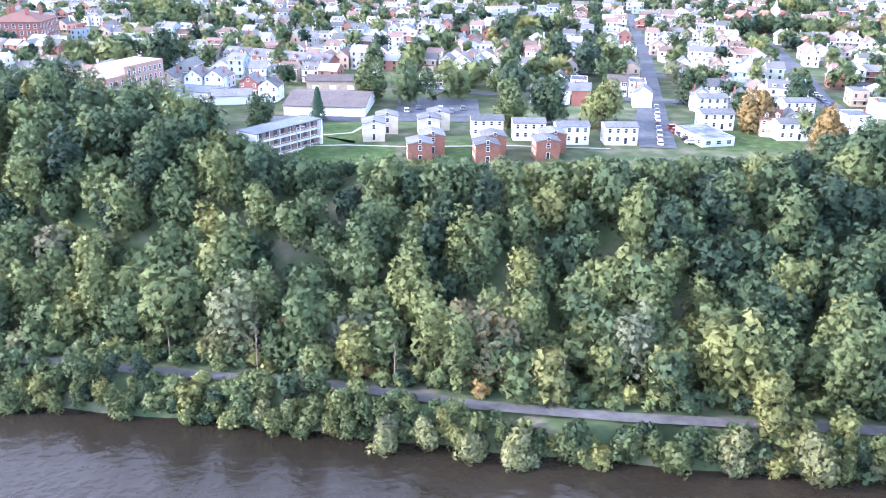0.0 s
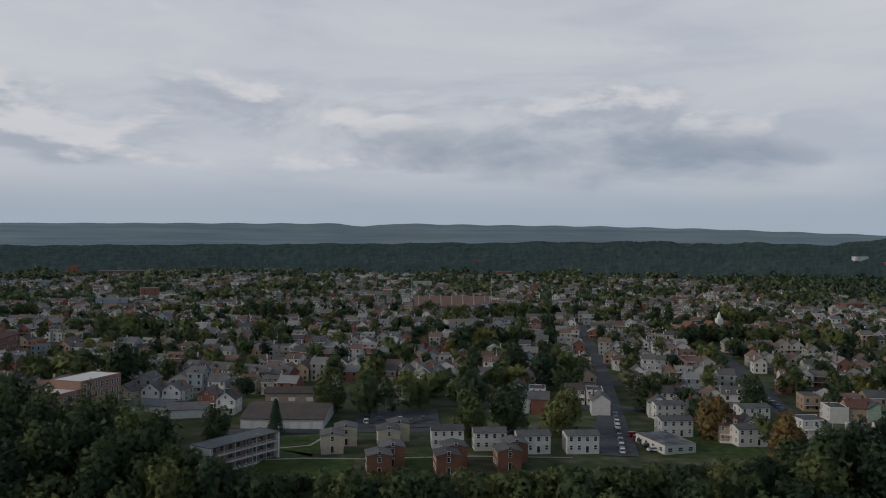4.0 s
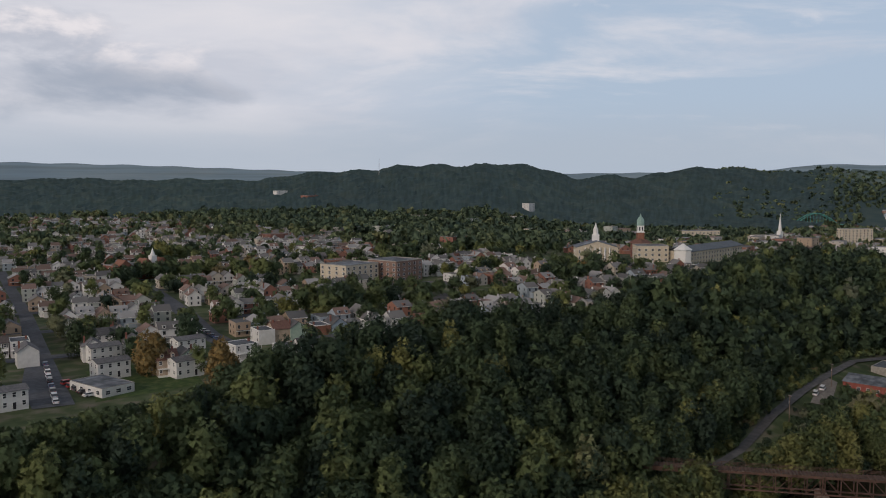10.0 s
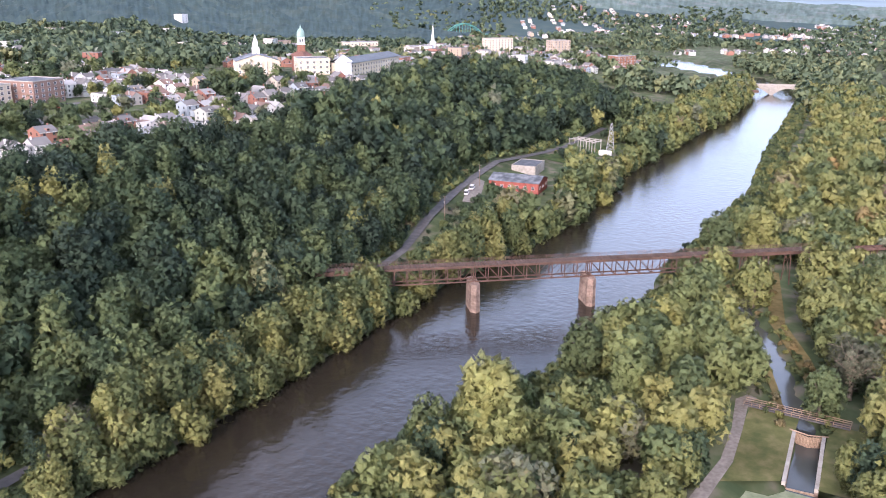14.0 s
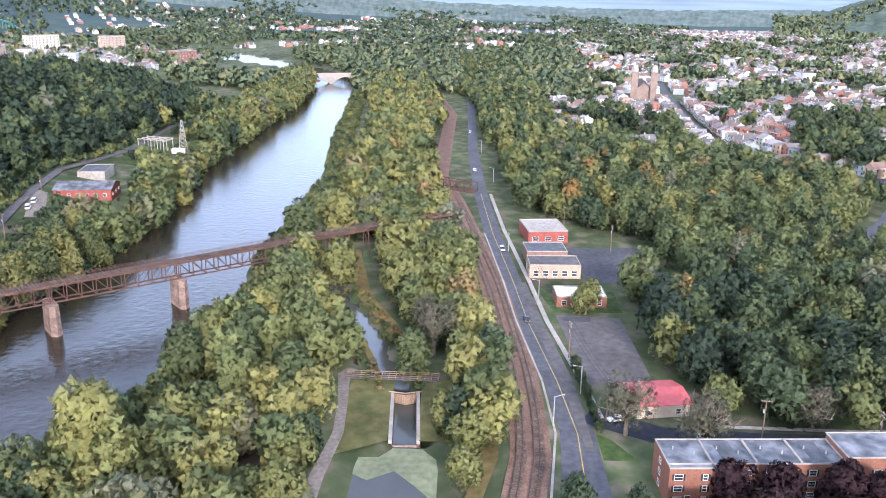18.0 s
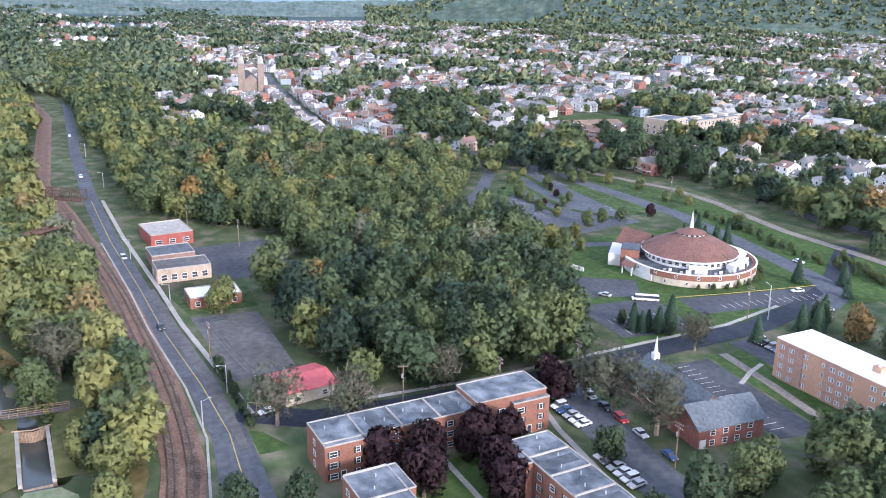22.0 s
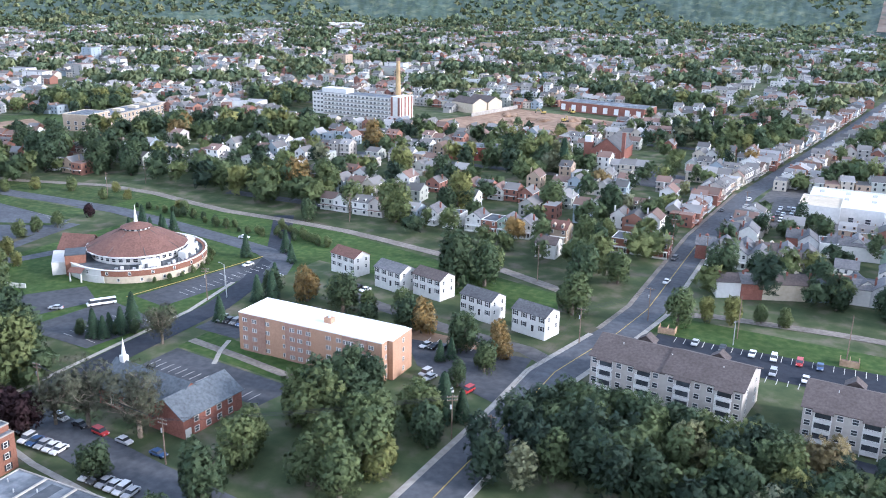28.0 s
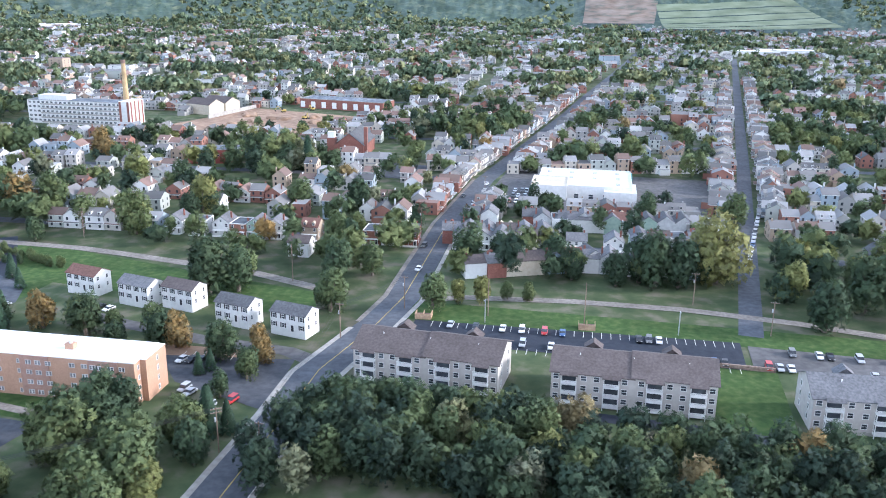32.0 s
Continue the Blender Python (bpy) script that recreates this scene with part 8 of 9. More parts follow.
GROVES = {
    "y": [(168, 79, 10), (277, 19, 10), (179, -3, 6), (166, -2, 5), (151, 34, 6.5), (191, 2, 5), (361, 50, 10), (269, -42, 5.5), (52, -270, 3.6), (44, -272, 4), (187, -351, 8), (-58, -298, 6.5), (251, -403, 8), (54, 298, 8), (70, 160, 6), (35, 184, 6.5), (306, 44, 8)],
    "p": [(141, 60, 8.5), (179, 50, 6.5), (375, 40, 8)],
    "g": [(215, 74, 7.5), (217, 61, 8), (268, 56, 9), (203, 43, 7.5), (239, 46, 8.5), (226, 13, 6), (306, 7, 9), (210, -4, 5.5), (348, 67, 9), (200, -7, 5.5), (283, -62, 8), (119, -150, 6.5), (101, -145, 6), (94, -127, 5.6), (97, -163, 5), (120, -126, 5.4), (96, -198, 3.6), (91, -252, 6.4), (59, -262, 5.6), (36, -277, 2.8), (29, -277, 2.8), (113, -146, 7), (95, -139, 6.6), (101, -134, 6), (148, -372, 7), (112, -322, 6.4), (88, -290, 5.4), (-49, -394, 7), (201, -318, 8), (-31, 344, 7.4), (22, 301, 7), (330, 22, 8), (186, 62, 6), (158, 92, 6), (244, 66, 7)],
    "d": [(176, 35, 5.5), (150, 85, 6.6), (225, -8, 6.4), (161, 56, 5.6), (154, -25, 4.6), (150, -36, 4.4), (114, -152, 8), (118, -112, 6), (118, -100, 3.6), (143, -106, 4.2), (156, -215, 6), (130, -212, 5.4), (108, -208, 5.2), (142, -208, 4), (208, -136, 7.6), (98, -186, 3.4), (136, -256, 9.5), (128, -262, 7), (-14, -304, 9), (-11, -390, 6.5), (57, -312, 6.4), (0, -300, 5.8), (16, -303, 5.8), (121, -379, 7.6), (110, -157, 6.4), (89, -155, 5), (-65, -272, 8), (-82, -292, 9), (222, -397, 7), (36, 305, 8.4), (98, 345, 6.6), (136, 334, 6.4), (-128, 393, 10), (-151, 322, 8.5), (54, 426, 8), (-92, 274, 7.4), (-76, 268, 7), (-63, 290, 5.6), (248, -150, 7.5), (232, -142, 7)],
    "o": [(172, -217, 5.4), (125, -213, 4.8), (96, -208, 3.8), (304, -454, 9), (271, -336, 8.5), (108, 297, 7), (118, 262, 7.4)],
    "O": [(12, 179, 8.0), (6, 188, 6.5)],
    "Y": [(-35, -312, 12)],
    "t": [(313, 24, 11)],
    "b": [(239, 7, 9), (188, -41, 7.5), (181.5, -58, 7.6), (193.5, -88, 6.0), (163, -121, 8.4), (149, -124, 8.6), (171, -118, 6.2), (186, -166, 6.0), (330, 8, 8), (112, 158, 6)],
    "m": [(156.5, -57, 5.0), (156, -66.5, 5.0), (146, -62, 5.2), (156, -79, 5.4), (154.5, -86, 4.8), (144, -78.5, 5.0), (137, -77, 4.8), (178, -111, 4.6), (173, -112, 4.2)],
    "w": [(-13, 160.5, 3.8), (6, 158, 4), (17, 156.5, 4.6), (-3, 162, 3.6), (-40, 170, 3.2), (62, 155, 4.4), (78, 152, 5.5)],
    "c": [(184, -188, 2.4), (222, -243, 2.6), (213, -256, 2.6), (183, -212, 2.8), (186, -208, 2.6), (204, -160, 2.0), (206, -164, 1.8), (178, -463, 5.5), (-46, 307, 3.4), (276, -245, 2.2), (271, -248, 2.2), (283, -240, 2.2), (110, -198, 1.8), (108, -201, 1.8)],
}
for kind, places in GROVES.items():
    for x, y, r in places:
        plant(kind, x, y, r)
# small planted trees of the large lots, and hedges
for x, y in ((409, -223), (375, -210), (348, -206), (335, -208), (361, -231), (398, -256), (396, -262), (388, -273), (319, -223), (318, -214), (318, -232), (304, -192), (292, -187), (286, -190), (319, -181), (370, -281), (333, -283), (350, -291), (343, -277), (296, -280), (291, -279), (423, -239), (412, -227), (391, -236), (380, -213), (365, -211), (352, -222), (300, -196), (427, -264), (455, -262)):
    plant(tr.choice("gygt"), x, y, tr.uniform(2.2, 3.6))
for x, y, r in ((321, -251, 2.6), (384, -234, 1.8), (399, -241, 1.6), (370, -229, 1.8), (343, -213, 1.6), (355, -213, 1.8)):
    plant("m", x, y, r)
for i in range(22):
    plant(tr.choice("dg"), 318 - 4.6 * i + tr.uniform(-1.5, 1.5), -276 + 0.35 * i + tr.uniform(-2.5, 2.5), tr.uniform(1.0, 2.2))
for x, y, r in ((420, -303, 8), (428, -317, 9), (396, -318, 8.5), (407, -336, 9), (387, -334, 8), (398, -351, 8.5), (444, -315, 9), (471, -327, 8), (485, -315, 8), (455, -338, 8), (374, -322, 6.5), (362, -330, 7), (434, -345, 8), (470, -350, 7.5)):
    plant("d", x, y, r)
for x, y in ((350, -167), (340, -176), (328, -168), (314, -171), (303, -180), (290, -178), (280, -178)):
    plant(tr.choice("gyt"), x, y, tr.uniform(3.4, 5.0))
for x, y in ((286, -250), (277, -252), (282, -247), (272, -254), (202, -165), (207, -159), (203, -247), (190, -222), (205, -172)):
    plant("c", x, y, tr.uniform(2.0, 3.0))
for x, y, r in ((98, -280, 7), (131, -271, 6), (148, -282, 5), (206, -330, 6.5), (260, -347, 7), (229, -324, 6), (107, -321, 5.5), (121, -384, 6), (-8, -306, 8), (-22, -304, 8.5), (23, -312, 6.5), (45, -313, 6), (190, -345, 6), (236, -300, 4.5)):
    plant(tr.choice("ggddy"), x, y, r)
for x, y, r in ((101, 152, 5.5), (110, 158.5, 5), (121, 156, 5.5), (133, 157, 5.5), (146, 156, 6), (160, 155, 5.5)):
    plant("y", x, y, r)
for k, x, y, r in (("g", 163, -222, 4.2), ("g", 137, -222, 4.4), ("o", 131, -222, 3.6), ("g", 110, -212, 4.6), ("o", 101, -217, 3.6), ("d", 97, -201, 3.6), ("d", 120, -167, 6.2), ("d", 114, -168, 5.6), ("g", 121, -150, 6.0), ("g", 101, -151, 6.2), ("g", 93, -161, 5.2), ("y", 91, -138, 4.6), ("y", 100, -131, 4.4), ("g", 103, -128, 5.0), ("g", 123, -133, 4.5), ("d", 92, -254, 5.5), ("d", 186, -216, 4.0), ("g", 149, -219, 3.4), ("c", 92, -168, 3.6), ("c", 88, -170, 2.4), ("g", 157, -248, 3.2)):
    plant(k, x, y, r)

for i in range(12):
    plant("g", 238 - 3.4 * i * 0.9 + tr.uniform(-1, 1), -283 + 1.2 * i + tr.uniform(-1, 1), tr.uniform(1.2, 2.0))
for i in range(9):
    plant("d", 214 - 2.2 * i, -160 - 1.6 * i + 4 * (i % 2), tr.uniform(1.2, 2.2))
for i in range(14):
    plant("g", 256 + 26.5 * math.cos(math.radians(150 + 11 * i)) - 4, -217 + 27.5 * math.sin(math.radians(150 + 11 * i)), tr.uniform(0.9, 1.5))
for i in range(10):
    plant("d", 229 - 4.4 * i, -33.5 - 0.15 * i, tr.uniform(1.2, 2.0))

# ---- cars ----
PAINTS = {c: material("car_paint_" + c, [v, tuple(x * 1.1 for x in v)], 0.5, 0.3, stain=0.03, spec=0.5) for c, v in (("white", (0.72, 0.72, 0.72)), ("silver", (0.42, 0.43, 0.45)), ("black", (0.02, 0.02, 0.025)), ("red", (0.42, 0.03, 0.03)), ("blue", (0.05, 0.10, 0.22)), ("grey", (0.14, 0.145, 0.15)))}


def profile(bm, pts, w, mi=0, inset=0.0):
    """A body from a side outline (x, z), w wide."""
    a, b = [bm.verts.new((x, -w / 2 + inset, z)) for x, z in pts], [bm.verts.new((x, w / 2 - inset, z)) for x, z in pts]
    bm.faces.new(a).material_index = mi
    bm.faces.new(b[::-1]).material_index = mi
    for i in range(len(pts)):
        j = (i + 1) % len(pts)
        bm.faces.new((a[i], b[i], b[j], a[j])).material_index = mi


def car_proto(colour, kind):
    e = thing("car" if kind != "van" else "van", f"{colour} {'parked van' if kind == 'van' else 'hatchback car' if kind == 'suv' else 'saloon car'} on asphalt", "van" if kind == "van" else "car", pose(0, 0, -400), "parked cars")
    L, W, Hh = (4.6, 1.8, 1.42) if kind == "saloon" else (4.6, 1.85, 1.68) if kind == "suv" else (5.6, 2.0, 2.1)
    bm = bmesh.new()
    if kind == "van":
        profile(bm, [(-2.8, 0.35), (2.7, 0.35), (2.8, 0.9), (2.2, 1.15), (-2.8, 1.15)], W)
    else:
        profile(bm, [(-L / 2, 0.32), (L / 2 - 0.1, 0.32), (L / 2, 0.6), (L / 2 - 0.25, 0.8), (1.0, 0.92), (-L / 2 + 0.1, 0.95)], W)
    bmesh.ops.bevel(bm, geom=list(bm.edges), offset=0.05, segments=1, affect="EDGES")
    body = part("body", bm, PAINTS[colour], e)
    bm = bmesh.new()
    top = {"saloon": [(-1.95, 0.92), (1.05, 0.9), (0.35, Hh), (-1.15, Hh)], "suv": [(-2.2, 0.92), (1.1, 0.9), (0.45, Hh), (-1.95, Hh)], "van": [(-2.75, 1.12), (2.25, 1.12), (1.55, Hh), (-2.7, Hh)]}[kind]
    profile(bm, [(x, z - 0.05) for x, z in top], W - 0.12)
    part("glazing", bm, GLASS, e)
    bm = bmesh.new()
    box(bm, top[3][0] - 0.02, top[2][0] + 0.05, -W / 2 + 0.1, W / 2 - 0.1, Hh - 0.06, Hh + 0.03)
    part("car_roof", bm, PAINTS[colour], e)
    def wheel(bm):
        tube(bm, (0, -0.1, 0), (0, 0.1, 0), 0.33, 0.33, 10)
    me = cached(("wheel",), wheel, [TYRE])
    for x in (-L * 0.3, L * 0.31):
        for y in (-W / 2 + 0.1, W / 2 - 0.1):
            piece("wheel", me, pose(x, y, 0.33), e)
    for y in (-0.62, 0.62):
        bm = bmesh.new()
        box(bm, L / 2 - 0.2, L / 2 + 0.01, y - 0.2, y + 0.2, 0.6, 0.74)
        part("headlight", bm, CHROME, e)
        bm = bmesh.new()
        box(bm, -L / 2 - 0.01, -L / 2 + 0.15, y - 0.18, y + 0.18, 0.68, 0.85)
        part("tail_light", bm, TAIL, e)
    return e


CARS = [car_proto(*k) for k in (("white", "saloon"), ("silver", "suv"), ("black", "saloon"), ("red", "suv"), ("blue", "saloon"), ("grey", "suv"), ("white", "van"), ("silver", "saloon"), ("white", "suv"))]
USED = [False] * len(CARS)
cr = random.Random(5)


def park(x, y, rz, k=None):
    k = cr.choice((0, 1, 2, 3, 4, 5, 7, 8, 0, 7)) if k is None else k
    m = on_land(x, y, rz + cr.uniform(-2, 2), 0.15)
    if USED[k]:
        copy_thing(CARS[k], m)
    else:
        CARS[k].matrix_basis = m
        USED[k] = True


for i, x in enumerate((170, 167.3, 164.6, 161.9, 159.4)):
    park(x, -109.5 - 0.1 * i, 95, (8, 4, 7, 0, 0)[i])
for i, x in enumerate((145, 142.4, 139.8, 137.2, 134.6, 132)):
    park(x, -106, 95, (8, 5, 7, 0, 8, 7)[i])
for x, k in ((172, 8), (165, 2), (158, 3), (150, 7), (139, 4), (128, 5)):
    park(x, -120.2, 178, k)
park(178.5, -115.5, 200, 4)
for i, (x, y) in enumerate(((184, -189), (181.3, -189), (178.6, -189), (176, -189), (173.3, -189))):
    park(x, y, 90, (1, 2, 5, 4, 7)[i])
park(226, -180, 60, 6)
park(228, -177, 60, 6)
park(236, -168, 30, 7)
park(214, -235, 80, 0)
park(240, -262, 190, 0)
for x, y, k in ((118.5, -204.5, 0), (115.8, -205, 2), (113.2, -205.4, 2), (109, -188, 1), (106.5, -186, 7), (98, -180, 8), (94, -184.5, 3)):
    park(x, y, 80, k)
for x, k in ((42, 2), (33.5, 0), (27.5, 8), (20.5, 3), (15, 4), (-8, 2), (-11, 5), (-14, 0), (50, 7), (-52, 5), (-59.5, 0), (-62.5, 2), (-70.5, 1), (-80, 7), (-95, 0)):
    park(x, -248.6 - (42 - x) * 0.035 if x > -40 else -250, 92, k)
for x, k in ((26, 1), (17.5, 0), (-29, 4), (-32, 2), (-44, 3), (-47, 7), (-50, 0), (-72, 7), (-86, 5)):
    park(x, -238.5, 92, k)
for x, y, rz, k in ((262, -22.3, 186, 2), (340, -17.5, 188, 1), (500, -8, 182, 0), (640, -6, 180, 0), (195, -40, 100, 0), (78, -330, 88, 5), (73, -300, 88, 0), (71, -405, 90, 1), (79, -420, 90, 2), (72, -450, 90, 0), (65, -520, 95, 4)):
    park(x, y, rz, k)
park(187.5, -60, 90, 0)
for i in range(14):
    park(55 - 0.6 * (i % 2) - 3 * (i % 5), -415 - 12 * (i // 5), 92)
for i in range(16):
    park(-48.5 - 0.17 * (7 * i), -330 - 7 * i, 84)
for i in range(9):
    park(66.5 * K + 0.25 * 6 * i, (262 + 7 * i) * K, 80)
for i in range(5):
    park((76 + 0.2 * i) * K, (284 - 5 * i) * K, 10, (3, 3, 5, 2, 0)[i])
for i in range(7):
    park((141 + 1.2 * i) * K, (305 + 7 * i) * K, 80)
for i in range(6):
    park((-14 + 4 * i) * K, (305 + 5 * (i % 2)) * K, 95)
for x, y, k in ((165, -242, 2), (161, -241, 0), (196, -236, 7)):
    park(x, y + 6, 75, k)
for i in range(6):
    park((290 + 8 * i) * K, (424 - 2 * i) * K, 70)
park(372, 194, 20, 6)
park(382, 196, 20, 6)
park(-98, 352, 100, 6)
park(-94, 352, 100, 6)
finish_protos()

# ---- poles and wires ----
def pole_proto(name, label, h, arms, lamp=False, mat=None):
    e = thing(name, label, "pole", pose(0, 0, -400), "street poles")
    bm = bmesh.new()
    tube(bm, (0, 0, -0.5), (0, 0, h), 0.19, 0.13, 7)
    part("shaft", bm, mat or POLE, e)
    for i in range(arms):
        bm = bmesh.new()
        box(bm, -1.3, 1.3, -0.08, 0.08, h - 0.6 - i * 0.9, h - 0.42 - i * 0.9)
        part("crossarm", bm, mat or POLE, e)
        for x in (-1.15, -0.5, 0.5, 1.15):
            bm = bmesh.new()
            tube(bm, (x, 0, h - 0.42 - i * 0.9), (x, 0, h - 0.2 - i * 0.9), 0.06, 0.05, 5)
            part("insulator", bm, GALV, e)
    if arms:
        bm = bmesh.new()
        tube(bm, (0.32, 0, h - 3.6), (0.32, 0, h - 2.6), 0.24, 0.24, 8)
        part("transformer", bm, GALV, e)
    if lamp:
        bm = bmesh.new()
        tube(bm, (0, 0, h - 0.2), (2.0, 0, h + 0.3), 0.06, 0.05, 5)
        part("lamp_arm", bm, GALV, e)
        bm = bmesh.new()
        box(bm, 1.8, 2.5, -0.15, 0.15, h + 0.2, h + 0.36)
        part("lamp_head", bm, GALV, e)
    return e


P_WOOD = pole_proto("utility_pole", "wooden utility pole with crossarms", 11.5, 2)
P_PLAIN = pole_proto("utility_pole", "plain wooden utility pole", 11.5, 1)
P_LAMP = pole_proto("street_lamp", "grey steel street lamp", 8, 0, True, GALV)
P_TALL = pole_proto("utility_pole", "tall pale wooden pole", 14, 0)
for proto, places in ((P_WOOD, [(233, -32.5, 10), (183, -123, 5), (135, -118.5, 5), (86, -161, 40), (181, -98, 0), (201, -200, 30), (341, -62, 10), (219, -308, 20), (195, -37.5, 0), (352, -312, 20)]), (P_PLAIN, [(371, -46, 10), (74, -157, 0), (80.5, -231, 0), (68, -260, 0), (-26, -287, 0), (-48, -264, 0), (222, -313, 0), (348, -284, 0), (84, -350, 0), (66, -330, 0), (84, -400, 0), (68, -420, 0), (-11, 176.5, 80), (-44, 182, 80), (72, 157, 80), (27, 169.5, 80), (-66, 186, 80), (186, -73, 80), (330, 183, 60), (390, 196, 60)]), (P_LAMP, [(210, -33, 100), (339, -20, 100), (192, -24, -80), (197, -205, 0), (40, -254, 90), (-20, -258, 90), (280, -27.5, 100), (206, -214, 0), (-48, 270, 0), (-46, 262, 0), (470, -18, 100), (560, -13, 100)]), (P_TALL, [(9, -260, 0), (40, -260, 0), (-110, -260, 0), (114, -277, 0)])):
    for i, (x, y, rz) in enumerate(places):
        if i:
            copy_thing(proto, on_land(x, y, rz))
        else:
            proto.matrix_basis = on_land(x, y, rz)


def wire(name, pts, label, sag=0.8, r=0.025):
    bm = bmesh.new()
    line = [Vector(pts[0])]
    for p, q in zip(pts, pts[1:]):
        p, q = Vector(p), Vector(q)
        line += [p.lerp(q, i / 8) - Vector((0, 0, sag * 4 * i / 8 * (1 - i / 8))) for i in range(1, 9)]
    rings = [[bm.verts.new(c + Vector(o)) for o in ((r, 0, -r), (-r, r, -r), (0, -r, r))] for c in line]
    for a, b in zip(rings, rings[1:]):
        for i in range(3):
            bm.faces.new((a[i], a[(i + 1) % 3], b[(i + 1) % 3], b[i]))
    tagged(part(name, bm, DARK), label, "wire")


for dx in (-1.1, 0, 1.1):
    wire("power_line", [(86 + dx, -161, 11), (135 + dx, -118.5, 11), (183 + dx, -123, 11)], "thin sagging power line between poles")
    wire("power_line", [(195, -37.5 + dx, 11), (233, -32.5 + dx, 11), (300, -26 + dx, 11), (371, -46 + dx, 11)], "thin sagging power line between poles")
    wire("power_line", [(74 + dx, -157, 11), (80.5 + dx, -231, 11), (68 + dx, -260, 11), (66 + dx, -330, 11), (68 + dx, -420, 11)], "thin sagging power line along the street")

# ---- canal lock ----
lock = thing("canal_lock", "old canal lock with stone walls and wooden gates", "canal lock", pose(188, 9.5, -2.5, 0, 0, 3))
for y0, y1 in ((-0.9, 0.0), (6.0, 6.9)):
    w = new("lock_wall")
    w.parent = lock
    for i in range(13):
        for z in range(3):
            bm = bmesh.new()
            box(bm, i * 2.05 + (1.0 if z % 2 else 0) - 0.5, i * 2.05 + 2.0 + (1.0 if z % 2 else 0) - 0.5, y0 + 0.03 * (i % 2), y1, -2.9 + z * 1.02, -2.9 + (z + 1) * 1.02 - 0.03)
            part("stone_block", bm, STONE if z < 2 else CONCRETE, w)
bm = bmesh.new()
box(bm, -0.2, 25, 0.05, 5.95, -2.6, -2.5)
part("lock_water", bm, POND, lock, "dark still water in the chamber")
for s in (0, 1):
    gate = new("lock_gate")
    gate.parent = lock
    tagged(gate, "sunlit wooden lock gate leaf")
    for i in range(9):
        f0, f1 = i / 9, (i + 1) / 9
        x0, x1 = 24.4 - 1.3 * f0, 24.4 - 1.3 * f1
        y0, y1 = (3 * f0, 3 * f1) if s == 0 else (6 - 3 * f0, 6 - 3 * f1)
        bm = bmesh.new()
        a_, b_ = min(y0, y1), max(y0, y1)
        box(bm, x1, x1 + 0.25, a_ + 0.02, b_ - 0.02, -2.5, 0.35)
        part("plank", bm, WOOD, gate)
    bm = bmesh.new()
    p, q = ((24.4, -1.5, 0.9), (23.1, 3, 0.9)) if s == 0 else ((24.4, 7.5, 0.9), (23.1, 3, 0.9))
    tube(bm, p, q, 0.17, 0.15, 6)
    part("balance_beam", bm, WOOD, gate)
bm = bmesh.new()
box(bm, -0.4, 0.1, 0, 6, -2.6, -1.6)
part("sill_beam", bm, WOOD, lock)
fb = thing("footbridge", "wooden footbridge with railings over the canal", "footbridge", pose(222, 31, -2.4, 0, 0, 268))
bm = bmesh.new()
box(bm, 0, 26, -1.3, 1.3, 0.2, 0.5)
part("deck", bm, OLD_ASPHALT, fb)
for y in (-1.3, 1.3):
    for i in range(14):
        bm = bmesh.new()
        box(bm, i * 2 - 0.06, i * 2 + 0.06, y - 0.06, y + 0.06, 0.5, 1.6)
        part("post", bm, WOOD, fb)
    for z in (0.95, 1.5):
        bm = bmesh.new()
        box(bm, -0.1, 26.1, y - 0.05, y + 0.05, z, z + 0.12)
        part("handrail", bm, WOOD, fb)

# ---- walls, enclosures, fences ----
for x, y in ((60, -254), (8, -257)):
    e = thing("bin_enclosure", "tan wooden bin enclosure beside the lot", "bin enclosure", on_land(x, y, 4), "bin enclosures")
    for a in ((-2.6, 2.6, 1.9, 2.05), (-2.6, -2.45, -1.9, 1.9), (2.45, 2.6, -1.9, 1.9), (-0.08, 0.08, -1.9, 1.9)):
        bm = bmesh.new()
        box(bm, *a, 0, 1.9)
        part("panel", bm, PANEL_TAN, e)
    for s in (-1.3, 1.3):
        bm = bmesh.new()
        box(bm, s - 1.0, s + 1.0, -0.8, 0.8, 0.1, 1.2)
        part("bin", bm, BRICK_DARK, e)
e = thing("retaining_wall", "brown block retaining wall above the lawn", "wall", pose(-45.5, -236.6, -0.2))
for i in range(20):
    for z in range(3):
        bm = bmesh.new()
        box(bm, i * 0.98, i * 0.98 + 0.95, -0.25, 0.25, z * 0.5, z * 0.5 + 0.47)
        part("block", bm, STONE, e)
e = thing("garden_fence", "new tan board fence round back gardens", "fence", on_land(196, -334, 160))
for i in range(22):
    bm = bmesh.new()
    box(bm, i * 0.9, i * 0.9 + 0.86, -0.05, 0.05, 0, 1.8)
    part("board", bm, PANEL_TAN, e)
e = thing("church_railing", "low white railing wall beside the stairs", "wall", on_land(262, -176, 20))
bm = bmesh.new()
box(bm, 0, 14, -0.2, 0.2, -0.3, 1.6)
part("panel", bm, TRIM, e)

